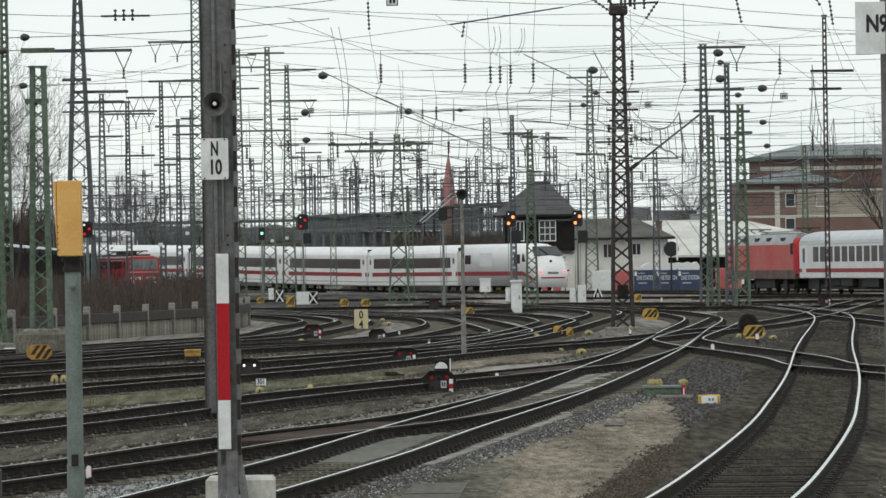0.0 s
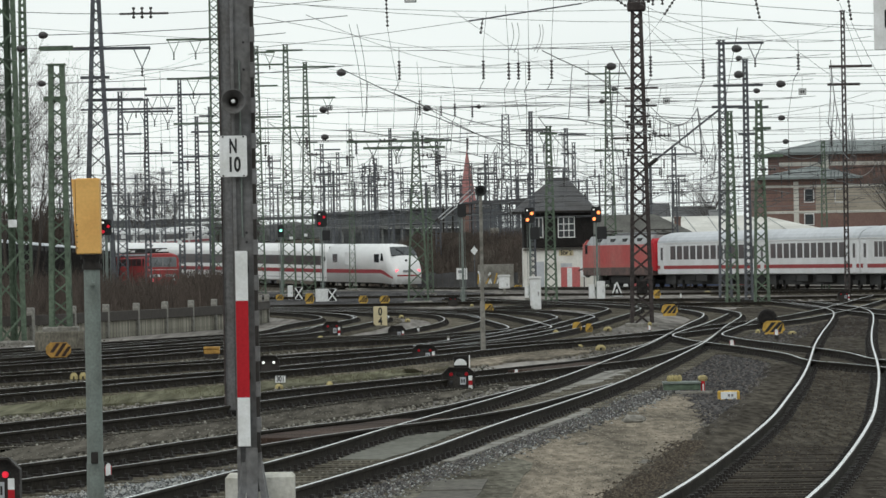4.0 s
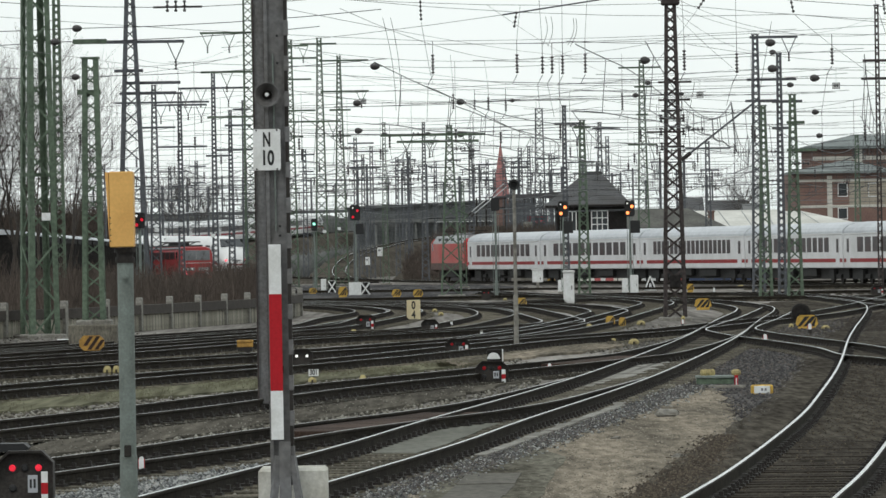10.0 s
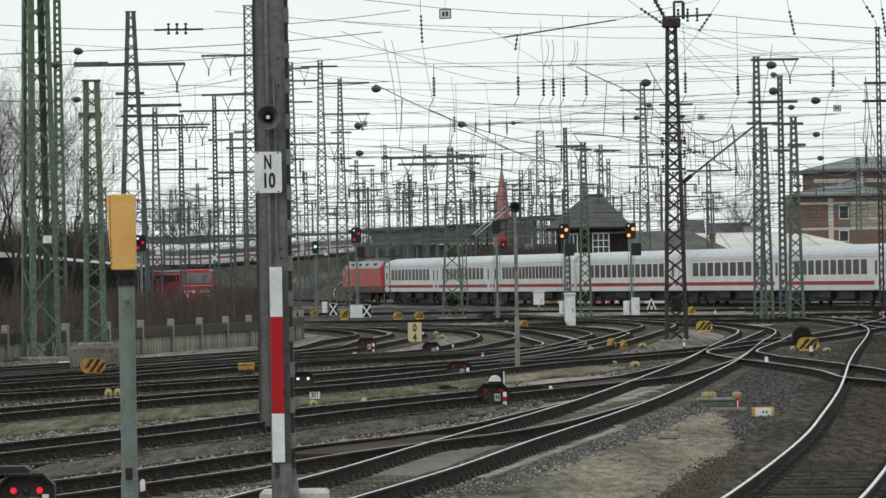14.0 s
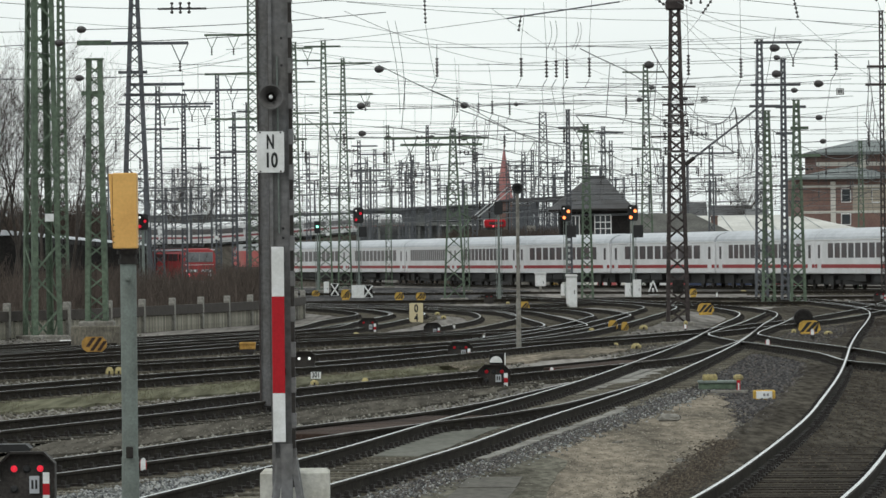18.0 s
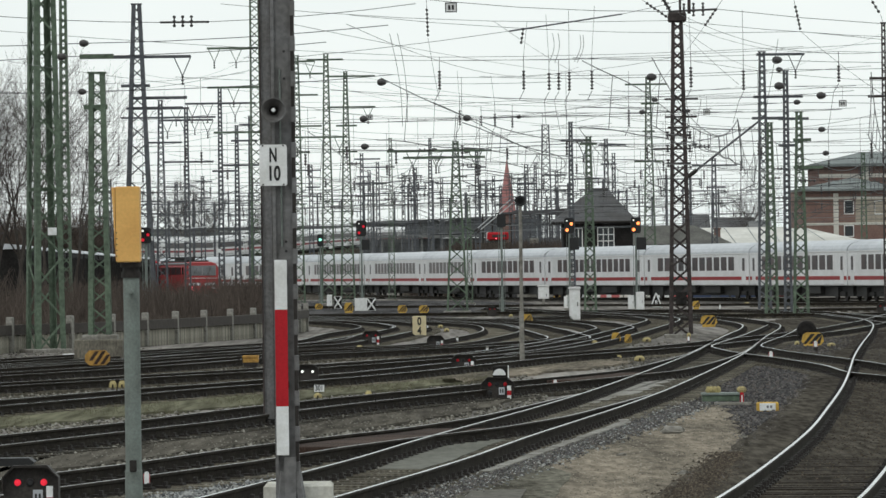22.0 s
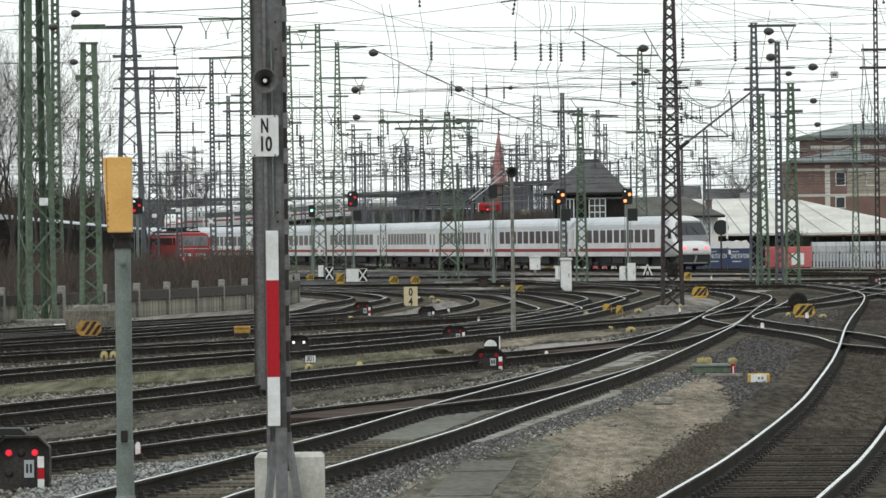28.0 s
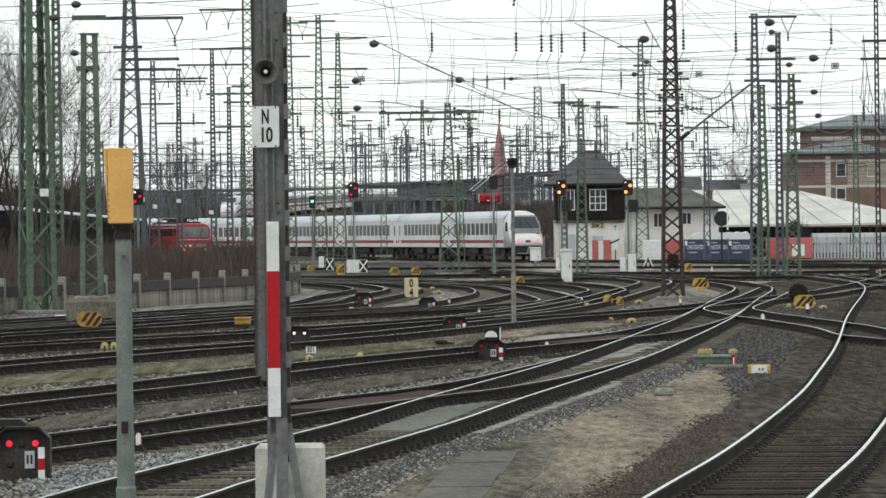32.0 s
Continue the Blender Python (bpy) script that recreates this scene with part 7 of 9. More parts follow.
def barrel_wagons():
    """Pale grey sheeted wagons behind a slatted fence, to the east."""
    x0, z0, x1, z1 = 30.983, -0.278, 40.557, 1.902
    n = 3
    L = (x1 - x0) / n
    for i in range(n):
        a = x0 + i * L
        t = thing("sheeted_wagon", "pale grey sheeted goods wagon with rounded roof", "goods wagon", pose(a + L / 2, 453, GROUND_Z), group="sheeted wagons")
        w, h = L / 2 - 0.04, z1 - GROUND_Z
        prof = [(-1.3, 0.5), (-1.3, h * 0.62), (-1.15, h * 0.85), (-0.8, h * 0.96), (0, h), (0.8, h * 0.96), (1.15, h * 0.85), (1.3, h * 0.62), (1.3, 0.5)]
        part("hood", Shape().prism(prof, -w, w, axis="x"), "tarp_grey", t)
        for k in range(4):
            part("hoop", Shape().prism([(p * 1.01, q + 0.01) for p, q in prof], -w + 0.3 + k * (2 * w - 0.6) / 3 - 0.03, -w + 0.3 + k * (2 * w - 0.6) / 3 + 0.03, axis="x"), "loco_grey", t)
        part("underframe", Shape().box(-w, -1.2, 0.1, w, 1.2, 0.55), "underframe", t)
    f = thing("slat_fence", "grey slatted fence along the back track", "fence", pose(0, 450.6, GROUND_Z))
    k = 0
    a = x0
    while a < x1:
        part("slat", Shape().box(a, 0, 0.05, a + 0.16, 0.04, 1.15), "coach_roof", f)
        if k % 8 == 0:
            part("post", Shape().box(a - 0.05, 0.05, -0.1, a + 0.05, 0.14, 1.35), "iron", f)
        a += 0.28
        k += 1
    for z in (0.3, 0.95):
        part("rail", Shape().box(x0, 0.042, z, x1, 0.08, z + 0.08), "loco_grey", f)


barrel_wagons()


def church_spire():
    x, y, z = 9.55, 900, 21.02
    t = thing("church_tower", "church tower with a slender red spire, paled by painted haze, far off", "church", pose(x, y, GROUND_Z))
    h = z - GROUND_Z
    zb = 11.4 - GROUND_Z
    part("tower", Shape().box(-1.25, -1.25, 0, 1.25, 1.25, zb, chamfer=0.15), "brick", t)
    part("spire", Shape().turned((0, 0, zb), (0, 0, 1), [(0, 1.65), (0.5, 1.45), (h - zb - 0.6, 0.08), (h - zb, 0.03)], 8), "spire_red_hazed", t, "slender red spire, paled by painted haze")
    part("cross", Shape().box(-0.06, -0.06, h, 0.06, 0.06, h + 1.2).box(-0.4, -0.05, h + 0.6, 0.4, 0.05, h + 0.72), "iron", t)


church_spire()


def station_roofs():
    """A dark platform roof, its deck and a standing railcar at the back of the yard."""
    t = thing("platform_roof", "dark flat platform roof on steel columns", "platform roof", pose(0, 545, 0))
    x0, x1 = 3.27, 11.96
    z1, z0 = 8.36, 7.79
    part("slab", Shape().prism([(x0, z0 + 0.2), (x0 + 2, z1 - 0.25), (x1, z1 + 0.1), (x1, z0)], 0, 5), "slate", t)
    for i in range(10):
        xx = x0 + (x1 - x0) * i / 9
        part("column", Shape().box(xx - 0.08, 0.2, 2.0, xx + 0.08, 0.4, z0 + 0.2), "iron", t)
    part("cable_rack", Shape().beam((x0, 0.1, z0 - 0.9), (x1, 0.1, z0 - 0.9), 0.12, 0.2), "iron", t)
    zz = 4.69
    part("deck", Shape().box(x0 + 3, -0.5, zz - 0.2, x1, 5.5, zz + 0.25), "concrete", t, "pale concrete deck edge")
    # Near-black block stands in for the shade between deck and ground.
    part("under_deck", Shape().box(x0 + 3.5, 0.5, GROUND_Z, x1, 5, zz - 0.2), "soot_and_shade", t, "solid block coloured dark as the shade below the deck")
    t = red_railcar = thing("railcar", "red railcar with a white edge creeping along the far platform", "railway coach", pose(0, 548, 0))
    a, b, c, d = 3.668, 5.290, 5.824, 6.084
    part("body", Shape().box(a, -7, b, c, -4.4, d, chamfer=0.12), "sign_red", red_railcar)
    part("end_panel", Shape().box(a - 0.05, -6.9, b, a + 0.12, -4.5, d), "sign_white", red_railcar)
    part("window", Shape().box(a + 0.5, -7.03, b + 0.3, c - 0.2, -7.001, d - 0.25), "tinted", red_railcar)
    for s in (0.1, 0.7):
        part("lamp", Shape().turned((a + s + 0.8, -7.01, b + 0.15), (0, -1, 0), [(0, 0.07), (0.02, 0.06)], 8), "tail_red", red_railcar)
    part("underframe", Shape().box(a + 0.3, -6.8, b - 0.24, c - 0.3, -4.6, b), "underframe", red_railcar)
    solid("platform_bank", Shape().box(a - 1, 540.6, GROUND_Z, c + 18, 544, b - 0.24), "dark_bank", "dark bank that carries the platform track", "bank", kind="structure")
    f = thing("mesh_fence", "grey steel mesh fence with close uprights before the platform", "fence", pose(0, 540.4, 0))
    xa, za, xb, zb = 6.218, 4.787, 11.488, 7.280
    for i in range(41):
        xx = xa + (xb - xa) * i / 40
        part("upright", Shape().box(xx - (0.07 if i % 5 == 0 else 0.04), -0.03, GROUND_Z, xx + (0.07 if i % 5 == 0 else 0.04), 0.03, zb + (0.5 if i % 5 == 0 else 0)), "grey_steel", f)
    for k in range(5):
        zz = za + (zb - za) * k / 4
        part("rail", Shape().box(xa, 0.031, zz - 0.04, xb, 0.06, zz + 0.04), "grey_steel", f)
    part("board", Shape().box(xa + 1.7, -0.06, za + 0.1, xa + 2.6, -0.031, za + 0.65), "concrete", f)
    return red_railcar


red_railcar = station_roofs()
RAILCAR_TIMES = [(0, 13.2), (5, 9.0), (9, 5.4), (11, 3.8), (13, 2.3), (14.6, 0.6), (15.6, 0), (32, 0)]


def bank_and_walls():
    """The dark scrubby bank between the running lines and the hall, with a short painted wall."""
    rnd = random.Random(9)
    s = Shape()
    nx, ny = 60, 14
    vs = []
    for j in range(ny + 1):
        for i in range(nx + 1):
            x = -5.5 + 30 * i / nx
            y0 = 514 - 1.1 * max(0, x)
            f = j / ny
            y = y0 + f * 26
            rise = min(1, max(0, (x + 5.5) / 5.5)) * min(1.0, max(0.0, f * 2.2)) * 5.0
            vs.append((x, y, GROUND_Z - 0.1 + rise * (0.85 + 0.25 * noise.noise(Vector((x * 0.5, y * 0.3, 3))))))
    fs = [(j * (nx + 1) + i, j * (nx + 1) + i + 1, (j + 1) * (nx + 1) + i + 1, (j + 1) * (nx + 1) + i) for j in range(ny) for i in range(nx)]
    s.add(vs, fs)
    solid("scrub_bank", s, "dark_bank", "dark scrubby earth bank behind the running lines", "bank", kind="structure")
    a, b, c, d = 5.655, 0.503, 7.738, 1.860
    t = thing("painted_wall", "low grey wall with white and yellow spray paint", "wall", pose(0, 478, GROUND_Z))
    k = 478 / 462
    part("wall", Shape().box(a * k, 0, 0, (c + 1) * k, 0.3, d - b + 0.75, chamfer=0.03), "concrete", t)
    f = thing("sheet_fence", "dull blue-grey sheet fence at the foot of the bank", "fence", pose(0, 478.4, GROUND_Z))
    for i in range(16):
        xx = (a - 5.2) * k + i * 0.56
        part("sheet", Shape().box(xx, 0.03 * (i % 2), 0, xx + 0.54, 0.05 + 0.03 * (i % 2), d - b + 0.05 * (i % 3)), "slate", f)
    for q, y, kind in (((3.764, 0.670, 4.671, 1.624), 455, "board"), ((4.994, 2.701, 5.615, 3.464), 455, "diamond"), ((-7.030, 2.241, -6.443, 3.122), 560, "board"), ((-7.987, 1.368, -7.534, 2.161), 540, "board")):
        n = thing("track_sign", "white board on a thin post" if kind == "board" else "pale diamond plate on a thin post", "sign", pose((q[0] + q[2]) / 2, y, 0), group="signs by the bank")
        w, z0, z1 = (q[2] - q[0]) / 2, q[1], q[3]
        out = [(-w, z0), (w, z0), (w, z1), (-w, z1)] if kind == "board" else [(0, z0), (w, (z0 + z1) / 2), (0, z1), (-w, (z0 + z1) / 2)]
        part("plate", Shape().prism(out, -0.02, 0.02), "sign_white", n)
        if kind == "board":
            part("lettering_bar", Shape().box(-w * 0.7, -0.03, z0 + (z1 - z0) * 0.55, w * 0.1, -0.021, z0 + (z1 - z0) * 0.8), "loco_grey", n)
            part("divider", Shape().box(w * 0.35, -0.03, z0 + 0.05, w * 0.45, -0.021, z1 - 0.05), "iron", n)
        part("post", Shape().box(-0.035, 0.021, GROUND_Z, 0.035, 0.08, z1 + 0.1), "grey_steel", n)
    for i in range(9):
        x = (a + (c - a) * i / 9) * k
        part("paint_mark", Shape().beam((x, -0.02, 0.4), (x + rnd.uniform(-0.3, 0.5), -0.02, 1.4 + rnd.uniform(-0.3, 0.2)), 0.01, 0.12), "sign_white" if i % 3 else "hazard_yellow", t)


bank_and_walls()


# ---- wall, scrub, trees and parked trains on the west side ----
def retaining_wall():
    way = smooth_line([(-16.6, 174.81), (-15.19, 184.41), (-12.89, 190.45), (-10.32, 202.78), (-8.04, 215.6), (-7.17, 223.94), (-6.46, 239.54)], 0.165)
    nrm = sides(way)
    t = thing("plank_wall", "low retaining wall of pale concrete planks and posts", "wall", kind="structure")
    plank = Shape().box(-0.07, -0.03, 0.0, 0.07, 0.05, 0.62, chamfer=0.012).mesh("plank", "plank")
    postm = Shape().box(-0.11, -0.12, 0.0, 0.11, 0.1, 1.24, chamfer=0.02).mesh("wall_post", "concrete")
    for i in range(len(way) - 1):
        d = way[i + 1] - way[i]
        a = math.degrees(math.atan2(d[1], d[0]))
        if i % 28 == 4:
            part("wall_post", postm, None, t, m=pose(way[i][0], way[i][1] - 0.06, GROUND_Z, 0, 0, a))
        else:
            part("plank", plank, None, t, m=pose(way[i][0], way[i][1], GROUND_Z - 0.02 * (i % 3), 0, 0, a))
    s = Shape()
    for i in range(0, len(way) - 6, 6):
        p, q = way[i], way[i + 6]
        s.beam((p[0], p[1] + 0.12, GROUND_Z + 0.79), (q[0], q[1] + 0.12, GROUND_Z + 0.79), 0.3, 0.34)
    part("coping", s, "bark", t, "dark weathered coping")
    return way, nrm


WALL_WAY, WALL_N = retaining_wall()


def raised_ground():
    """The scrub-covered ground behind the wall."""
    vs, fs = [], []
    way = WALL_WAY[::6]
    rows = [(0.25, 0.5), (3, 0.75), (8, 0.9), (16, 0.7), (30, 0.2), (45, -0.2)]
    for x, y in way:
        for k, (d, z) in enumerate(rows):
            vs.append((x - d * 0.45, y + d, GROUND_Z + z + 0.2 * noise.noise(Vector((x, y + d, 0)))))
    n = len(rows)
    for i in range(len(way) - 1):
        fs += [(i * n + k, i * n + k + 1, (i + 1) * n + k + 1, (i + 1) * n + k) for k in range(n - 1)]
    solid("raised_ground", Shape().add(vs, fs), "dark_bank", "raised scrubby ground behind the plank wall", "ground", kind="structure")


raised_ground()


def twig_mass(n, region, size, seed):
    """Fine crossing twigs in a region: a function that gives a root, a height and a spread."""
    rnd = random.Random(seed)
    v, f = [], []
    for i in range(n):
        (x, y, z), h, sp = region(rnd)
        p = Vector((x, y, z))
        d = Vector((rnd.uniform(-sp, sp), rnd.uniform(-sp, sp), 1)).normalized()
        w = size * rnd.uniform(0.6, 1.5)
        steps = 3
        for k in range(steps):
            q = p + d * h / steps
            m = len(v)
            v += [(p.x - w, p.y, p.z), (p.x + w, p.y, p.z), (q.x + w * 0.7, q.y, q.z), (q.x - w * 0.7, q.y, q.z), (p.x, p.y - w, p.z), (q.x, q.y - w * 0.7, q.z)]
            f += [(m, m + 1, m + 2, m + 3), (m + 1, m + 4, m + 5, m + 2), (m + 4, m, m + 3, m + 5)]
            w *= 0.7
            p = q
            d = (d + Vector((rnd.uniform(-0.5, 0.5), rnd.uniform(-0.5, 0.5), rnd.uniform(-0.2, 0.25)))).normalized()
    me = bpy.data.meshes.new("twigs")
    me.from_pydata(v, [], f)
    return me


def scrub():
    def region(r):
        i = r.randrange(len(WALL_WAY))
        x, y = WALL_WAY[i]
        d = r.uniform(1.0, 26)
        u = i / len(WALL_WAY)
        h = r.uniform(0.5, 1.0) * (2.6 + 1.3 * noise.noise(Vector((x * 0.35, d * 0.1, 5)))) * (1.0 if u < 0.3 else 0.74)
        return (x - d * 0.45, y + d, GROUND_Z + 0.6), max(0.4, h), 0.45
    def thicket(r):
        y = r.uniform(226, 256)
        return (y * r.uniform(-0.0425, -0.034), y, GROUND_Z + 0.4), r.uniform(0.7, 2.2), 0.4
    me = twig_mass(2200, thicket, 0.014, 13)
    me.materials.append(M["twigs"])
    solid("thicket", me, None, "leafless grey-brown thicket at the end of the wall", "bushes", kind="stuff")
    me = twig_mass(12500, region, 0.011, 3)
    me.materials.append(M["twigs"])
    solid("scrub", me, None, "dense leafless brown scrub behind the wall", "bushes", kind="stuff")


scrub()


def bank_scrub():
    def region(r):
        x = r.uniform(-4, 24)
        f = r.uniform(0.02, 0.6)
        y = 514 - 1.1 * max(0, x) + f * 26
        rise = min(1, max(0, (x + 5.5) / 5.5)) * min(1.0, f * 2.2) * 5.0
        return (x, y, GROUND_Z + rise * 0.85 - 0.2), r.uniform(0.6, 1.7), 0.5
    me = twig_mass(11000, region, 0.022, 5)
    me.materials.append(M["twigs"])
    solid("bank_scrub", me, None, "leafless brown scrub on the dark bank", "bushes", kind="stuff")


bank_scrub()


def bare_tree(x, y, h, seed, label, thick=0.13, lean=0.0):
    rnd = random.Random(seed)
    t = thing("bare_tree", label, "tree", pose(x, y, GROUND_Z), group="leafless trees")
    trunk, crown = Shape(), Shape()

    def grow(s, p, d, length, r, depth):
        n = 3 if depth < 3 else 2
        for k in range(n):
            q = p + d * length / n
            s.rod(p, q, max(r, 0.005), max(r * 0.82, 0.004), 6 if depth < 2 else 4)
            r *= 0.82
            p = q
            d = (d + Vector((rnd.uniform(-0.14, 0.14), rnd.uniform(-0.14, 0.14), 0.05))).normalized()
            if depth < 5 and (k > 0 or depth > 0):
                for _ in range(2 if depth < 4 else 1):
                    a = rnd.uniform(0, 2 * math.pi)
                    e = (d + Vector((math.cos(a), math.sin(a), 0.25)) * rnd.uniform(0.5, 0.85)).normalized()
                    grow(crown, p, e, length * rnd.uniform(0.5, 0.68), r * 0.6, depth + 1)
        return p

    grow(trunk, Vector((0, 0, 0)), Vector((lean, 0, 1)).normalized(), h * 0.62, thick, 0)
    part("trunk", trunk, "bark", t)
    part("crown", crown, "bark", t, "bare branches and twigs")["kind"] = "stuff"


for i, (x, y, h) in enumerate([(-19.8, 245, 9.83), (-19.8, 262, 9.07), (-19.34, 275, 9.22), (-20.45, 240, 9.19), (-22.35, 250, 10.26)]):
    bare_tree(x, y, h, 20 + i, "tall leafless tree behind the plank wall", 0.11, 0.05)
for i, (x, y, h) in enumerate([(-21.4, 232, 9.4), (-18.9, 238, 8.2), (-23.5, 268, 10.4)]):
    bare_tree(x, y, h, 30 + i, "dark leafless tree close behind the plank wall", 0.12, 0.03)
for i, (x, y, h) in enumerate([(-58, 1140, 17.5), (-55, 1135, 18.2), (-52.3, 1145, 17.8), (-50, 1138, 16.5), (-41, 1145, 14), (-33, 1150, 13.5), (37.96, 700, 10.99), (40.18, 720, 10.46), (47.56, 500, 11.8), (46.91, 510, 11.2)]):
    bare_tree(x, y, h, 40 + i, "leafless tree far behind the yard", 0.3 if y > 1000 else 0.22)


def far_ridge():
    """The wooded skyline far behind, distance haze mixed into its grey."""
    rnd = random.Random(2)
    vs, fs = [], []
    n = 420
    for i in range(n + 1):
        x = -330 + 660 * i / n
        top = 9.2 + 2.2 * min(1, max(0, (-4 - x) / 10)) + 1.2 * min(1, max(0, (-50 - x) / 10)) + 1.3 * noise.noise(Vector((x * 0.03, 0, 1))) + 0.9 * noise.noise(Vector((x * 0.16, 0, 2))) + rnd.uniform(-0.5, 0.5)
        vs += [(x, 1260, GROUND_Z - 1), (x, 1262, top * 0.5), (x, 1268, top), (x, 1330, GROUND_Z - 1)]
    for i in range(n):
        fs += [(i * 4 + k, i * 4 + 4 + k, i * 4 + 5 + k, i * 4 + 1 + k) for k in range(3)]
    solid("wooded_skyline", Shape().add(vs, fs), "far_green_hazed", "low wooded skyline behind the yard, paled by painted haze", "woods", kind="stuff")


far_ridge()


def far_growth():
    """Bare growth behind the raised track and a low hedge before it, both coloured grey for haze."""
    rnd = random.Random(12)

    def region(r):
        x = r.uniform(-98, -6)
        return (x, 1240 + r.uniform(-6, 6), GROUND_Z), r.uniform(10.5, 14.5 if x < -48 else 12.6), 0.25
    me = twig_mass(5200, region, 0.07, 27)
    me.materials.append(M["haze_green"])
    solid("far_thicket", me, None, "bare trees on the skyline, greyed by painted haze", "woods", kind="stuff")
    line = smooth_line([(-22.4, 655, 0), (-16, 660, 0), (-13.2, 668, 0), (-9.5, 684, 0), (-4, 702, 0), (2, 716, 0)], 0.25)
    vs, fs = [], []
    for x, y, z in line:
        top = 2.3 + 0.5 * noise.noise(Vector((x * 0.4, 3, 1))) + 0.4 * noise.noise(Vector((x * 1.9, 0, 2))) + rnd.uniform(-0.2, 0.2) + 0.07 * (x + 22)
        top *= min(1, (x + 23.2) / 1.2)
        vs += [(x, y - 2.2, GROUND_Z - 0.2), (x, y - 1.5, top * 0.5), (x, y - 0.4, top), (x, y + 1.5, GROUND_Z - 0.2)]
    for i in range(len(line) - 1):
        fs += [(i * 4 + k, i * 4 + 4 + k, i * 4 + 5 + k, i * 4 + 1 + k) for k in range(3)]
    solid("far_hedge", Shape().add(vs, fs), "haze_green", "low hedge before the raised far track, greyed by painted haze", "bushes", kind="stuff")

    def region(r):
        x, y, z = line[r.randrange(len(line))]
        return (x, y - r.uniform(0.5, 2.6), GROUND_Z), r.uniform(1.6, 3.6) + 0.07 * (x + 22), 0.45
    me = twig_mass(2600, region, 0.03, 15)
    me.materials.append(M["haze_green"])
    solid("hedge_twigs", me, None, "bare twigs of the far hedge, greyed by painted haze", "bushes", kind="stuff")


far_growth()


def depot_hall():
    """The long dark hall on a pale deck, behind which the far track disappears, and roofs beyond that track. Haze and
    the shade under the deck are put into the colours.
    """
    t = thing("depot_hall", "long dark grey railway hall standing on a pale deck, far off", "hall", pose(0, 1000, 0))
    x0, x1 = -8.4, 16.0
    part("wall", Shape().prism([(x0, 8.9), (x1, 8.9), (x1, 12.2), (x0 + 2, 11.3), (x0, 10.9)], 0, 26), "far_dark_hazed", t)
    part("eaves", Shape().prism([(x0 - 0.3, 10.9), (x0 + 2, 11.32), (x1 + 0.3, 12.24), (x1 + 0.3, 12.5), (x0 + 2, 11.6), (x0 - 0.3, 11.15)], -1.2, 0), "far_dark_hazed", t)
    part("deck", Shape().box(x0 - 9, -1.6, 8.25, x1, 0, 8.75), "far_deck", t, "pale concrete deck edge")
    # Solid dark block painted in for the shade beneath the hall's deck.
    part("under_deck", Shape().box(x0 - 8, 1, GROUND_Z, x1, 24, 8.2), "far_dark_hazed", t, "solid block coloured dark as the shade below the deck")
    for i in range(18):
        xx = x0 - 8 + (x1 - x0 + 7) * i / 17
        part("pier", Shape().box(xx - 0.18, -1.2, GROUND_Z, xx + 0.18, -0.8, 8.24), "far_deck", t)
    for i in range(14):
        xx = x0 + 0.8 + (x1 - x0 - 1.6) * i / 13
        part("pilaster", Shape().box(xx - 0.12, -0.25, 8.9, xx + 0.12, -0.003, 10.9), "far_deck" if i % 4 == 0 else "far_dark_hazed", t)
    t = thing("depot_hall", "dark grey hall behind the raised far track", "hall", pose(0, 1150, 0))
    part("wall", Shape().box(-20.6, 0, GROUND_Z, -6, 20, 12.2), "far_dark_hazed", t)
    part("roof", Shape().prism([(-21.2, 12.2), (-5.4, 12.2), (-5.4, 12.7), (-12, 13.0), (-21.2, 12.5)], -1, 21), "far_dark_hazed", t)
    t = thing("long_canopy", "long flat grey canopy roof far behind the yard", "platform roof", pose(0, 1200, 0))
    part("slab", Shape().prism([(-75, 11.5), (-74, 12.2), (-18, 12.55), (-18, 11.9)], 0, 8), "far_dark_hazed", t)
    for i in range(12):
        xx = -74 + 55 * i / 11
        part("column", Shape().box(xx - 0.12, 0.5, GROUND_Z, xx + 0.12, 0.8, 11.8), "far_dark_hazed", t)


depot_hall()


def brown_copse():
    """Dense leafless growth behind the parked wagons."""
    rnd = random.Random(31)
    vs, fs = [], []
    n = 120
    for i in range(n + 1):
        x = -52 + 19.6 * i / n
        top = (6.9 + 0.8 * noise.noise(Vector((x * 0.5, 3, 4))) + 0.5 * noise.noise(Vector((x * 2.1, 0, 2))) + rnd.uniform(-0.3, 0.3)) * min(1, (-31.9 - x) / 1.5)
        vs += [(x, 524, GROUND_Z - 0.2), (x, 524.6, top * 0.5), (x, 526, top), (x, 529, GROUND_Z - 0.2)]
    for i in range(n):
        fs += [(i * 4 + k, i * 4 + 4 + k, i * 4 + 5 + k, i * 4 + 1 + k) for k in range(3)]
    solid("copse_heart", Shape().add(vs, fs), "twigs", "dense brown undergrowth behind the parked wagons", "bushes", kind="stuff")

    def region(r):
        return (r.uniform(-52, -32.4), 524 + r.uniform(-3, 3), GROUND_Z), r.uniform(5.5, 9.8), 0.3
    me = twig_mass(4600, region, 0.035, 19)
    me.materials.append(M["twigs"])
    solid("copse_twigs", me, None, "tangle of bare brown branches behind the parked wagons", "bushes", kind="stuff")


brown_copse()


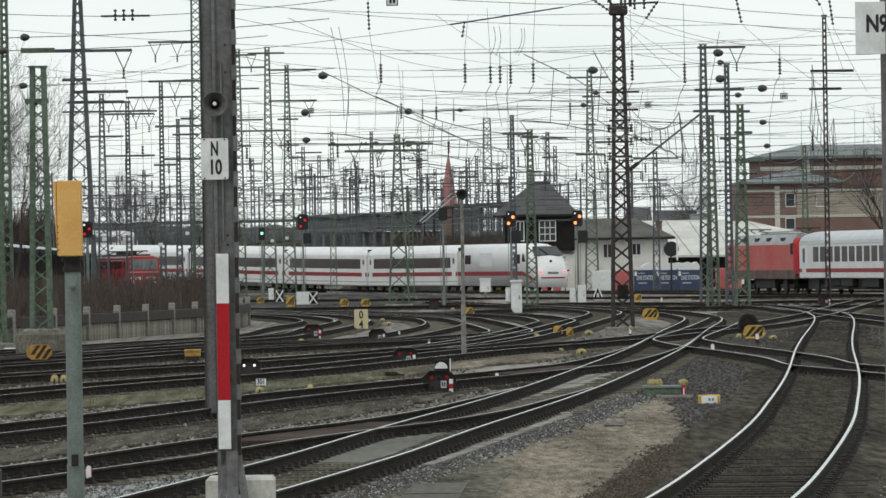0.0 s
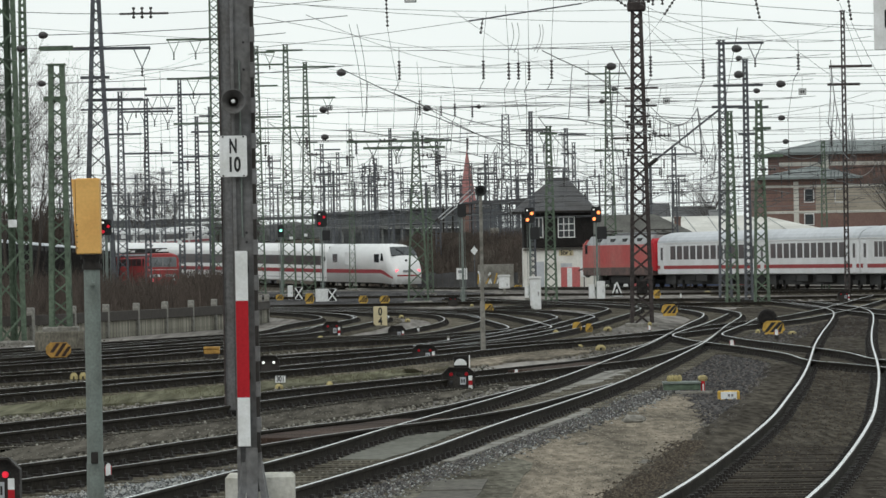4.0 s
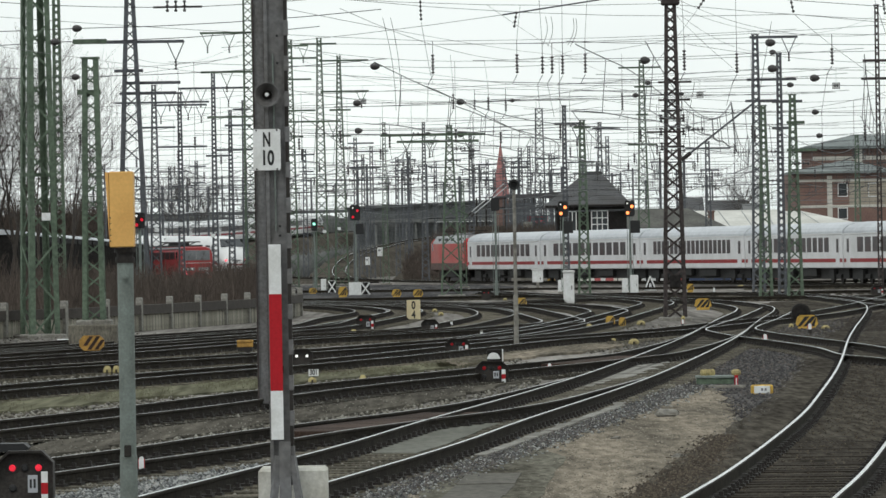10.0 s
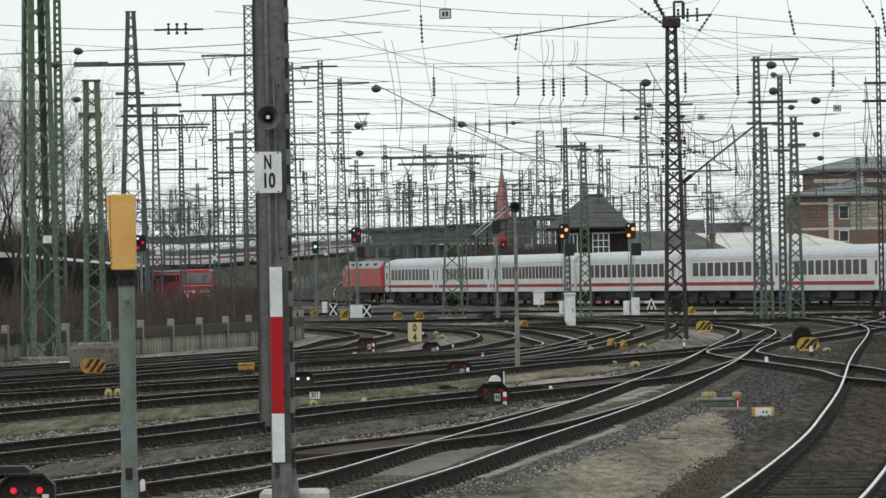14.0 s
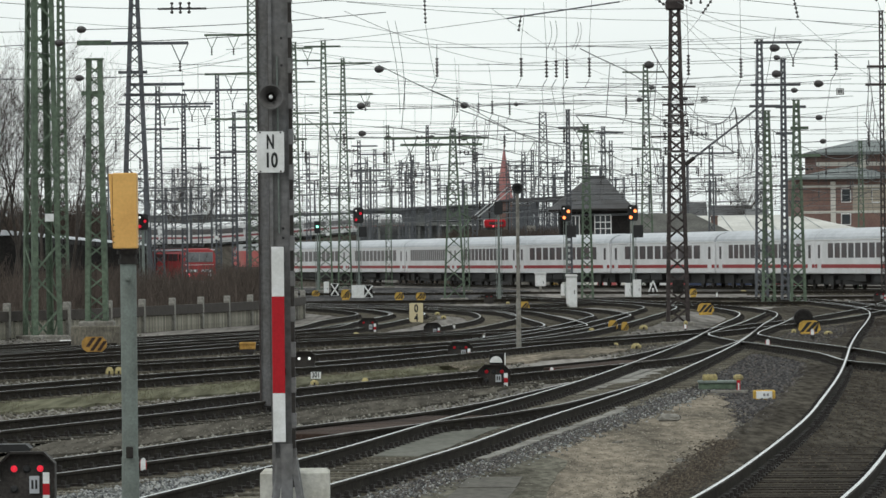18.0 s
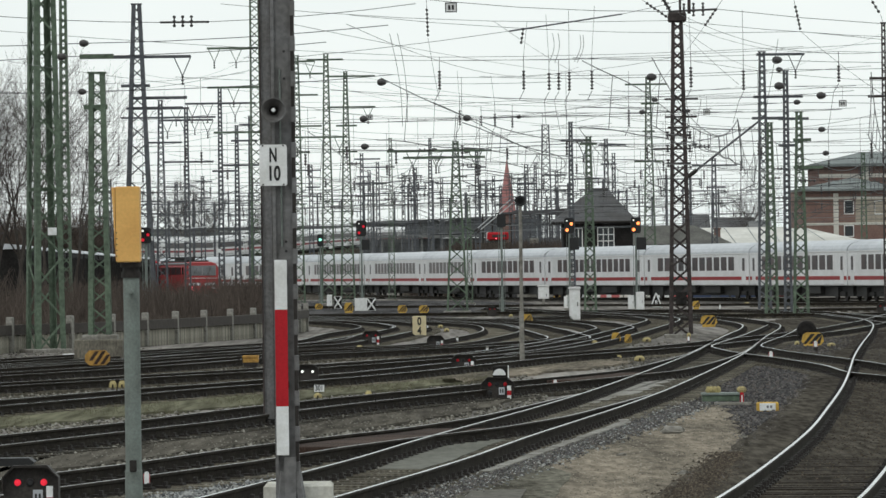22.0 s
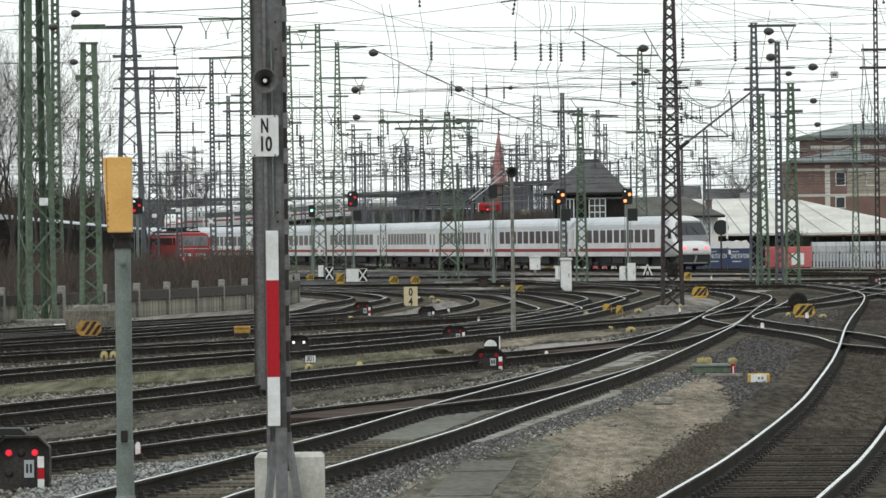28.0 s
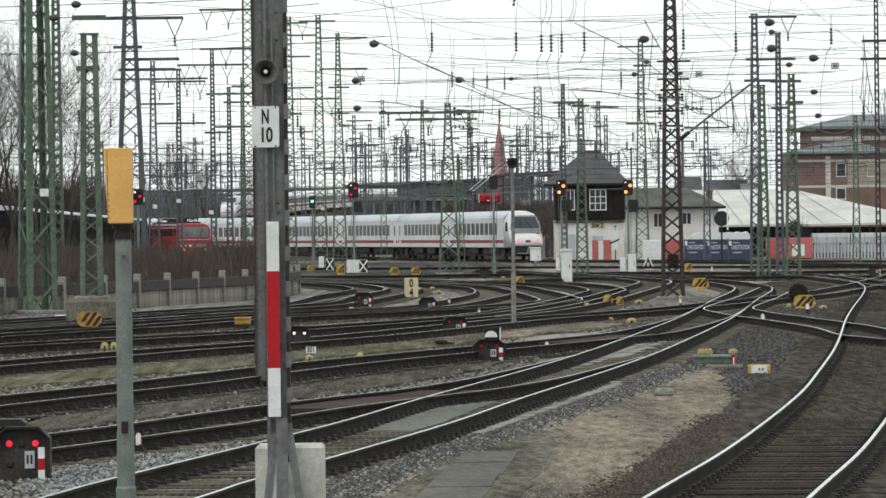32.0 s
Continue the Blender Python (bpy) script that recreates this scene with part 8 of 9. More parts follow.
def dark_bush(x, y, w, h):
    """A dense dark bush: a lumpy heart with twigs standing out of it."""
    t = thing("dark_bush", "dense dark bush before the open goods shed", "bush", pose(x, y, GROUND_Z))
    heart = Shape().turned((0, 0, 0), (0, 0, 1), [(0, w * 0.8), (h * 0.3, w), (h * 0.65, w * 0.85), (h * 0.9, w * 0.45), (h, 0.05)], 22)
    heart.v = [(a * (1 + 0.22 * noise.noise(Vector((a * 2, b * 2, c * 2)))), b, c * (1 + 0.1 * noise.noise(Vector((a * 3, c, b))))) for a, b, c in heart.v]
    part("heart", heart, "bush_dark", t)

    def region(r):
        q = r.uniform(-w, w)
        return (q, r.uniform(-w, w) * 0.6, h * 0.2), r.uniform(0.5, 0.95) * h * (1 - 0.45 * abs(q) / w), 0.5
    me = twig_mass(900, region, 0.02, 41)
    me.materials.append(M["bush_dark"])
    part("twigs", me, None, t)["kind"] = "stuff"


dark_bush(31.9, 488, 1.15, 3.3)


def town_roof(x0, x1, y, z0, z1, material, label):
    t = thing("town_house", label, "house", pose(0, y, 0), group="far houses")
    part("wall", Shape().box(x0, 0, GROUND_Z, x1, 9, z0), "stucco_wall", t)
    part("roof", Shape().prism([(-0.6, z0 - 0.1), (4.5, z1), (9.6, z0 - 0.1)], x0 - 0.3, x1 + 0.3, axis="x"), material, t)


town_roof(30.96, 33.53, 700, 7.15, 9.13, "slate", "far house with a dark roof")
town_roof(35.62, 40.53, 720, 6.85, 8.89, "slate", "far house with a dark roof")
town_roof(38.69, 41.01, 690, 6.63, 8.08, "grey_roof", "far house with a grey roof")


def parked_wagon(m, label):
    t = thing("parked_wagon", label, "goods wagon", m, group="parked dark wagons")
    part("body", Shape().box(-11.6, -1.4, 1.0, 11.6, 1.4, 3.72, chamfer=0.05), "soot_and_shade", t)
    part("roof", shell([(-11.7, 2.84, 3.7, 3.98), (11.7, 2.84, 3.7, 3.98)], ROOF), "coach_roof", t, "pale roof")
    for k in range(12):
        part("rib", Shape().box(-11.2 + k * 2.03, -1.46, 1.05, -11.1 + k * 2.03, -1.401, 3.4), "iron", t)
    part("sill", Shape().box(-11.6, -1.3, 0.75, 11.6, 1.3, 1.02), "underframe", t)
    for x in (-8.5, 8.5):
        bogie(t, x)
    return t


first = None
for k in range(10):
    f = (k + 0.5) / 10
    ax, ay = -22.2 + (-29.6 + 22.2) * f, 262 + (515 - 262) * f
    m = pose(ax, ay, 0, 0, 0, math.degrees(math.atan2(515 - 262, -7.4)))
    first = copy_thing(first, m) if first else parked_wagon(m, "dark parked wagon with a pale roof")


def parked_loco():
    """The older red electric locomotive that stands behind the scrub."""
    t = thing("parked_locomotive", "red electric locomotive standing still behind bare scrub", "locomotive", pose(-24.1, 487.8, -0.47, 0, 0, -76.0))
    h = 8.0
    full = [(-0.5, 0.0), (-0.5, 0.8), (-0.44, 0.93), (-0.3, 0.985), (0.3, 0.985), (0.44, 0.93), (0.5, 0.8), (0.5, 0.0)]
    part("body", shell([(-h, 2.9, 1.0, 3.82), (-h + 0.5, 3.0, 1.0, 3.9), (h - 0.5, 3.0, 1.0, 3.9), (h, 2.92, 1.0, 3.82)], full), "old_red", t)
    for e in (1, -1):
        w = part("windscreen", Shape().box(e * h - 0.05, -1.24, 2.62, e * h + 0.03, 1.24, 3.52, chamfer=0.02), "loco_grey", t, "grey-framed windscreen")
        for y in (-0.61, 0.61):
            part("glass", Shape().box(e * h - 0.04, y - 0.56, 2.68, e * h + 0.045, y + 0.56, 3.46), "pale_glass", w)
            part("wiper", Shape().beam((e * (h + 0.055), y - 0.2, 2.7), (e * (h + 0.055), y + 0.15, 3.3), 0.03), "black", w)
        for y in (-0.95, 0.95):
            part("headlamp", Shape().turned((e * (h + 0.01), y, 1.5), (e, 0, 0), [(0, 0.16), (0.06, 0.16), (0.08, 0.1)], 10), "tail_red" if y < 0 and e > 0 else "sign_white", t)
        part("lamp_strip", Shape().box(e * h - 0.03, -1.22, 1.72, e * h + 0.02, -0.12, 2.0), "loco_grey", t, "grimy pale lettering strip")
        part("lamp_strip", Shape().box(e * h - 0.03, 0.2, 1.72, e * h + 0.02, 1.22, 2.0), "loco_grey", t, "grimy pale lettering strip")
        for k in range(7):
            y = -1.1 + k * 0.35
            if abs(y) > 0.15:
                part("front_mark", Shape().box(e * h + (0.021 if e > 0 else -0.041), y - 0.11, 1.76, e * h + (0.041 if e > 0 else -0.021), y + 0.1, 1.96), "sign_white", t)
        part("grab_rail", Shape().beam((e * (h + 0.06), -1.3, 2.4), (e * (h + 0.06), 1.3, 2.4), 0.04), "sign_white", t)
    for y in (-1, 1):
        for k in range(5):
            part("side_grille", Shape().box(-5.6 + k * 2.3, y * 1.505 - 0.01, 2.75, -3.6 + k * 2.3, y * 1.505 + 0.01, 3.4), "tinted", t)
        part("cab_side_window", Shape().box(6.3, y * 1.505 - 0.01, 2.75, 7.0, y * 1.505 + 0.01, 3.4), "glass", t)
        part("roof_edge", Shape().box(-h + 0.3, y * 1.38 - 0.1, 3.66, h - 0.3, y * 1.38 + 0.1, 3.8), "coach_roof", t, "pale roof edge")
    part("roof_gear", Shape().box(-6, -1.0, 3.86, 6, 1.0, 4.0).rod((-5, 0, 4.25), (5, 0, 4.25), 0.05).box(-2.2, -0.5, 4.0, -1.6, 0.5, 4.3).box(2.4, -0.4, 4.0, 2.9, 0.4, 4.28), "underframe", t)
    for x in (-4.5, 4.5):
        part("pantograph", Shape().beam((x - 1.2, -0.4, 4.05), (x + 1.0, -0.4, 4.25), 0.08).beam((x - 1.2, 0.4, 4.05), (x + 1.0, 0.4, 4.25), 0.08).beam((x + 1, -0.9, 4.28), (x + 1, 0.9, 4.28), 0.1).beam((x + 1.0, 0, 4.28), (x - 1.0, 0, 4.2), 0.08), "iron", t)
    part("frame", Shape().box(-h, -1.45, 0.7, h, 1.45, 1.02), "loco_grey", t)
    for x in (-4.2, 4.2):
        bogie(t, x, 0.6)


parked_loco()


# ---- overhead wires ----
def wire_line(s, pts, r=0.014):
    n = len(pts)
    v = []
    for x, y, z in pts:
        v += [(x - r, y, z), (x, y - r, z + r), (x + r, y, z), (x, y + r, z - r)]
    f = [(i * 4 + k, i * 4 + (k + 1) % 4, i * 4 + 4 + (k + 1) % 4, i * 4 + 4 + k) for i in range(n - 1) for k in range(4)]
    return s.add(v, f + [(3, 2, 1, 0), (n * 4 - 4, n * 4 - 3, n * 4 - 2, n * 4 - 1)])


def hung(p, q, sag, n=10):
    return [(p[0] + (q[0] - p[0]) * k / n, p[1] + (q[1] - p[1]) * k / n, p[2] + (q[2] - p[2]) * k / n - 4 * sag * (k / n) * (1 - k / n)) for k in range(n + 1)]


def catenary(line, y0, y1, label, z=5.55, seed=0, r=0.013):
    """The contact wire, carrying wire and droppers above one track."""
    rnd = random.Random(seed)
    pts = [p for p in line if y0 <= p[1] <= y1]
    if len(pts) < 4:
        return
    t = thing("overhead_line", label, "overhead wire", group="overhead lines")
    sp = max(1, int(52 / max(0.5, math.dist(pts[0][:2], pts[1][:2]))))
    contact, carry = [], []
    for i, p in enumerate(pts):
        ph = (i % sp) / sp
        zig = 0.3 * (1 if (i // sp) % 2 else -1) * (1 - 2 * ph)
        contact.append((p[0] + zig, p[1], z + 0.03 * math.sin(i)))
        carry.append((p[0] + zig * 0.6, p[1], z + 1.5 - 4 * 1.05 * ph * (1 - ph)))
    part("contact_wire", wire_line(Shape(), contact, r), "wire", t)
    part("carrying_wire", wire_line(Shape(), carry, r), "wire", t)
    step = max(2, int(7.5 / max(0.5, math.dist(pts[0][:2], pts[1][:2]))))
    for i in range(2, len(pts), step):
        part("dropper", Shape().beam(contact[i], carry[i], 0.016), "wire", t)


OH = "copper contact wire hung from a sagging carrying wire"
for i, (ln, a, b) in enumerate(((LINE_A, 130, 300), (LINE_B, 120, 290), (LINE_D, 120, 200), (LINE_E, 130, 320), (LINE_F, 150, 330), (LINE_F2, 180, 330), (LINE_G, 170, 330), (LINE_H, 180, 330), (LINE_I2, 250, 330), (smooth_line(IC_WAY, 3.0), 270, 640), (smooth_line(ICE_WAY, 3.0), 380, 600), (smooth_line(FAR_WAY, 4.0), 800, 1110))):
    catenary(ln, a, b, OH, 5.6 if i < 11 else 11.9, i, 0.012 if i < 5 else 0.016)


def ball(s, p, w):
    """A dark strain insulator or pulley weight: a flattened turned body."""
    s.turned((p[0] - w * 0.5, p[1], p[2]), (1, 0, 0), [(0, w * 0.1), (w * 0.08, w * 0.26), (w * 0.3, w * 0.38), (w * 0.55, w * 0.39), (w * 0.85, w * 0.27), (w, w * 0.1)], 12)
    return s


def headspan(y, seed):
    """One cross-span: a sagging carrying rope and two steadying ropes, with droppers and insulators over the tracks."""
    rnd = random.Random(seed)
    t = thing("cross_span", "cross-span ropes with insulators over the tracks", "overhead wire", group="cross-spans")
    half = 0.088 * y + 2
    west = -half + rnd.uniform(-4, 0)
    k = 0
    r = 0.006 + y * 0.00001
    while west < half:
        east = west + rnd.uniform(15, 24)
        zt, zu, zl = rnd.uniform(9.6, 12.4), rnd.uniform(7.7, 8.6), rnd.uniform(6.2, 6.8)
        dz = [rnd.uniform(-0.2, 0.2) for _ in range(6)]
        y2 = y + rnd.uniform(-2, 2)
        top = hung((west, y, zt + dz[0]), (east, y2, zt + dz[1]), rnd.uniform(0.5, 1.3), 12)
        part("carrying_rope", wire_line(Shape(), top, r), "wire", t)
        up = hung((west, y, zu + dz[2]), (east, y2, zu + dz[3]), 0.12, 6)
        lo = hung((west, y, zl + dz[4]), (east, y2, zl + dz[5]), 0.05, 6)
        part("upper_rope", wire_line(Shape(), up, r), "wire", t)
        part("lower_rope", wire_line(Shape(), lo, r), "wire", t)
        x = west + rnd.uniform(1.5, 3)
        while x < east - 1.5:
            f = (x - west) / (east - west)
            at = lambda c: np.array([np.interp(f, np.linspace(0, 1, len(c)), [q[j] for q in c]) for j in range(3)])
            a, b, c = at(top), at(up), at(lo)
            part("dropper", Shape().beam(tuple(a), tuple(b), 0.018), "wire", t)
            part("insulator", insulator_shape(tuple(b + np.array([0, 0, -0.05])), 0.62, 0.05 + y * 0.00006), "insulator", t)
            part("dropper", Shape().beam(tuple(b + np.array([0, 0, -0.6])), tuple(c + np.array([rnd.uniform(-0.2, 0.2), 0, 0])), 0.018), "wire", t)
            if rnd.random() < 0.35:
                s = rnd.choice((-1, 1))
                part("steady_arm", Shape().beam(tuple(c), (c[0] + s * 1.1, c[1], c[2] - 0.45), 0.04), "wire", t)
            x += rnd.uniform(3.6, 5.6)
        for c in (up, lo):
            if rnd.random() < 0.6:
                f = rnd.uniform(0.1, 0.9)
                q = [float(np.interp(f, np.linspace(0, 1, len(c)), [e[j] for e in c])) for j in range(3)]
                part("strain_insulator", insulator_row(q, 0.9), "insulator", t)
        west = east
        k += 1


def insulator_row(p, length):
    n = 4
    prof = []
    for i in range(n):
        z = length * i / n
        prof += [(z, 0.03), (z + 0.03, 0.1), (z + 0.07, 0.09), (z + 0.1, 0.03)]
    return Shape().turned((p[0] - length / 2, p[1], p[2]), (1, 0, 0), prof, 8)


for i, y in enumerate((241, 262, 284, 303, 327, 352, 402, 425, 452, 503, 566)):
    headspan(y, 100 + i)
for i, y in enumerate((600, 640, 745, 840, 960)):
    headspan(y, 140 + i)


def weighted_ropes():
    """Ropes that carry the dark flattened strain bodies seen between the masts."""
    spots = [(17.09, 280, 13.09, 0.53), (17.20, 280, 12.59, 0.35), (17.19, 280, 11.74, 0.53), (17.77, 275, 10.73, 0.35), (18.67, 270, 10.90, 0.48), (20.75, 300, 9.95, 0.41), (21.31, 305, 8.73, 0.38), (11.84, 330, 11.90, 0.38), (14.64, 330, 11.94, 0.31), (16.40, 360, 10.57, 0.34), (11.46, 300, 11.73, 0.35)] + [(12.07, 320, 13.69, 0.60), (-4.09, 330, 13.95, 0.59), (-5.22, 330, 11.71, 0.52), (-5.64, 360, 10.71, 0.53), (-4.13, 380, 10.87, 0.44), (-1.06, 380, 10.87, 0.40), (1.01, 300, 10.84, 0.47), (1.09, 330, 9.70, 0.48), (4.29, 330, 11.71, 0.31), (-14.34, 200, 10.52, 0.36), (-12.84, 190, 10.58, 0.34), (-14.28, 210, 9.55, 0.33)]
    rnd = random.Random(7)
    for x, y, z, w in spots:
        t = thing("strain_body", "dark flattened strain body on a span rope", "insulator", group="strain bodies")
        part("body", ball(Shape(), (x, y, z), w), "insulator", t, smooth=False)
        a, b = rnd.uniform(9, 14), rnd.uniform(9, 16)
        part("rope", wire_line(Shape(), hung((x - a, y, z + rnd.uniform(-0.2, 0.5)), (x, y, z), 0.1, 4) + hung((x, y, z), (x + b, y, z + rnd.uniform(-0.2, 0.6)), 0.12, 4)[1:], 0.013), "wire", t)
    hang = [(-0.40, 240, 11.29, 1.21), (3.35, 240, 11.25, 1.21), (4.48, 240, 11.13, 1.11), (4.91, 240, 11.13, 1.11), (5.38, 240, 11.17, 1.21), (6.52, 245, 11.39, 1.23), (1.91, 320, 11.52, 0.87), (0.60, 300, 11.28, 1.20), (2.64, 310, 11.36, 1.04), (3.64, 310, 11.22, 0.98), (10.35, 230, 10.94, 1.25), (12.59, 230, 10.77, 1.21), (16.66, 230, 10.92, 1.01), (10.01, 300, 11.18, 1.32)]
    for k, (x, y, z, h) in enumerate(hang):
        t = thing("suspension_insulator", "dark ribbed insulator hanging from a rope", "insulator", group="hanging insulators")
        part("rod", Shape().rod((x, y, z + 0.6), (x, y, z), 0.015, n=5), "wire", t)
        part("ribbed_body", insulator_shape((x, y, z), h * 0.75, 0.075), "insulator", t)
        part("link", Shape().beam((x, y, z - h * 0.75), (x - 0.22, y, z - h * 1.1), 0.03), "wire", t)
        if k % 3 == 0:
            part("rope", wire_line(Shape(), hung((x - rnd.uniform(14, 22), y, z + 0.7 + rnd.uniform(-1.0, 1.8)), (x, y, z + 0.6), 0.1, 4) + hung((x, y, z + 0.6), (x + rnd.uniform(14, 22), y, z + 0.7 + rnd.uniform(-1.0, 1.8)), 0.1, 4)[1:], 0.009), "wire", t)
        else:
            part("hanger", Shape().beam((x, y, z + 0.6), (x + rnd.uniform(-0.2, 0.2), y, z + rnd.uniform(2.0, 3.2)), 0.018), "wire", t)
        if k % 4 == 1:
            part("low_rope", wire_line(Shape(), hung((x - 12, y, z - h * 1.1 + rnd.uniform(-0.6, 0.8)), (x - 0.22, y, z - h * 1.1), 0.05, 3) + hung((x - 0.22, y, z - h * 1.1), (x + 12, y, z - h * 1.1 + rnd.uniform(-0.6, 0.8)), 0.05, 3)[1:], 0.009), "wire", t)
        else:
            part("lower_hanger", Shape().beam((x - 0.22, y, z - h * 1.1), (x - 0.22 + rnd.uniform(-0.3, 0.3), y, z - h * 1.1 - rnd.uniform(0.8, 1.8)), 0.018), "wire", t)


weighted_ropes()


def feeder_wires():
    """Long free wires and the slanted strut between the masts."""
    t = thing("strut", "slanted dark steel strut held by wires", "strut")
    p, q = (9.80, 222.00, 6.11), (13.01, 222.00, 8.56)
    part("tube", Shape().rod(p, q, 0.045, 0.04, 8), "grey_steel", t)
    part("sleeve", Shape().rod(p, tuple(np.array(p) + (np.array(q) - np.array(p)) * 0.12), 0.085, 0.085, 8), "iron", t)
    for e in (p, q):
        part("hanger", Shape().beam(e, (e[0] + 0.6, e[1], e[2] + 3.2), 0.02), "wire", t)
    for ends, fix in (((((1.44, 330.0, 4.74), (3.69, 330.0, 6.64)), ((1.62, 330.0, 4.66), (3.84, 330.0, 6.44))), (0.85, 328.8)), ((((-22.11, 420.0, 6.34), (-21.24, 420.0, 5.8)), ((-21.24, 420.0, 5.8), (-18.86, 420.0, 6.02))), (-21.96, 410.3))):
        c = thing("cantilever_arm", "galvanised cantilever tubes bracketed off a lattice mast", "overhead wire", group="cantilever arms")
        for a, b in ends:
            part("tube", Shape().rod(a, b, 0.038, 0.034, 8), "galvanised", c)
            part("clamp", Shape().rod(a, tuple(np.array(a) + (np.array(b) - np.array(a)) * 0.1), 0.08, 0.08, 8), "insulator", c)
        a = ends[0][0]
        part("bracket", Shape().beam(a, (fix[0], fix[1], a[2] + 0.3), 0.08).beam(a, (fix[0], fix[1], a[2] - 0.6), 0.06), "green_steel", c)
    runs = [((-4.70, 150.00, 9.41), (16.14, 440.00, 18.09)), ((1.44, 170.00, 10.26), (15.89, 440.00, 16.62)), ((-2.63, 140.00, 8.85), (7.24, 300.00, 13.60)), ((-14.73, 180.00, 8.54), (-12.68, 360.00, 12.37)), ((-13.90, 170.00, 9.19), (-3.38, 400.00, 15.45)),
            ((8.56, 203.00, 12.04), (14.62, 170.00, 9.22)), ((9.06, 203.00, 11.22), (18.79, 280.00, 13.07)), ((8.75, 203.00, 11.61), (24.34, 300.00, 15.35)), ((8.70, 203.00, 7.76), (18.04, 210.00, 8.65)), ((-11.58, 330.00, 16.04), (8.50, 203.00, 8.29)),
            ((-12.23, 432.00, 18.49), (8.49, 203.00, 7.44)), ((-5.43, 430.00, 16.99), (17.59, 300.00, 11.03)), ((-16.39, 200.00, 6.81), (-12.91, 360.00, 9.17)), ((-15.56, 190.00, 7.79), (-15.68, 262.00, 10.57)), ((-15.11, 262.00, 12.21), (-11.75, 330.00, 16.04))]
    for i, (a, b) in enumerate(runs):
        w = thing("feeder_wire", "thin free-hanging feeder wire between masts", "overhead wire", group="feeder wires")
        part("wire", wire_line(Shape(), hung(a, b, 0.5 + 0.2 * (i % 4), 14), 0.008), "wire", w)
    bar = thing("insulator_bar", "dark bar with upright insulators hung between wires", "insulator", pose(-10.26, 210, 12.21))
    part("bar", Shape().beam((-0.95, 0, 0), (0.95, 0, 0), 0.06, 0.08), "insulator", bar)
    for k in (-0.4, -0.07, 0.27):
        part("ribbed_body", insulator_shape((k, 0, 0.26), 0.52, 0.065), "insulator", bar)
    part("rope", wire_line(Shape(), hung((-9, 0, 0.5), (-0.95, 0, 0), 0.1, 4), 0.012), "wire", bar)
    part("rope", wire_line(Shape(), hung((0.95, 0, 0), (9, 0, 0.6), 0.1, 4), 0.012), "wire", bar)
    loops = [((-2.60, 240.00, 12.97), (-2.07, 240.00, 8.84)), ((-2.25, 240.00, 12.97), (-1.86, 240.00, 8.99)), ((5.88, 240.00, 12.80), (5.62, 240.00, 11.62)), ((6.01, 240.00, 12.80), (5.74, 240.00, 11.57)), ((4.65, 240.00, 12.89), (4.51, 240.00, 11.63)), ((4.90, 240.00, 12.89), (4.73, 240.00, 11.58))]
    for a, b in loops:
        w = thing("jumper_wire", "curved jumper wire hanging between ropes", "overhead wire", group="jumper wires")
        pts = [(a[0] + (b[0] - a[0]) * f + 0.14 * math.sin(math.pi * f), a[1], a[2] + (b[2] - a[2]) * f) for f in np.linspace(0, 1, 9)]
        part("wire", wire_line(Shape(), pts, 0.012), "wire", w)
    for p, w in (((21.93, 300.00, 11.39), 0.42), ((-5.02, 340.00, 12.10), 0.4), ((15.78, 330.00, 11.86), 0.4), ((-0.91, 400.00, 10.68), 0.4), ((0.16, 250.00, 14.59), 0.55)):
        t = thing("line_tag", "small white framed tag hung on the wires", "tag", pose(*p), group="line tags")
        part("plate", Shape().box(-w / 2, 0, -w * 0.42, w / 2, 0.02, w * 0.42), "sign_white", t)
        for q in ((-w / 2, -w * 0.42, w / 2, -w * 0.34), (-w / 2, w * 0.34, w / 2, w * 0.42), (-w / 2, -w * 0.34, -w * 0.42, w * 0.34), (w * 0.42, -w * 0.34, w / 2, w * 0.34)):
            part("edge", Shape().box(q[0], -0.012, q[1], q[2], -0.001, q[3]), "black", t)
        part("mark", Shape().box(-w * 0.25, -0.01, -w * 0.2, -w * 0.05, -0.001, w * 0.2).box(w * 0.05, -0.01, -w * 0.2, w * 0.25, -0.001, w * 0.2), "black", t)
        part("hanger", Shape().rod((0, 0.01, w * 0.42), (0, 0.01, w * 0.42 + 0.8), 0.01, n=4).rod((-6, 0.01, w * 0.42 + 0.8), (6, 0.01, w * 0.42 + 0.85), 0.012, n=4), "wire", t)


feeder_wires()


def string_shape(p, q, r=0.06):
    """A row of ribbed insulator discs from p to q."""
    d = Vector(q) - Vector(p)
    n = max(3, int(d.length / 0.16))
    prof = []
    for i in range(n):
        z = d.length * i / n
        prof += [(z, 0.02), (z + 0.03, r), (z + d.length / n * 0.5, r * 0.9), (z + d.length / n * 0.6, 0.02)]
    return Shape().turned(p, tuple(d.normalized()), prof, 8)


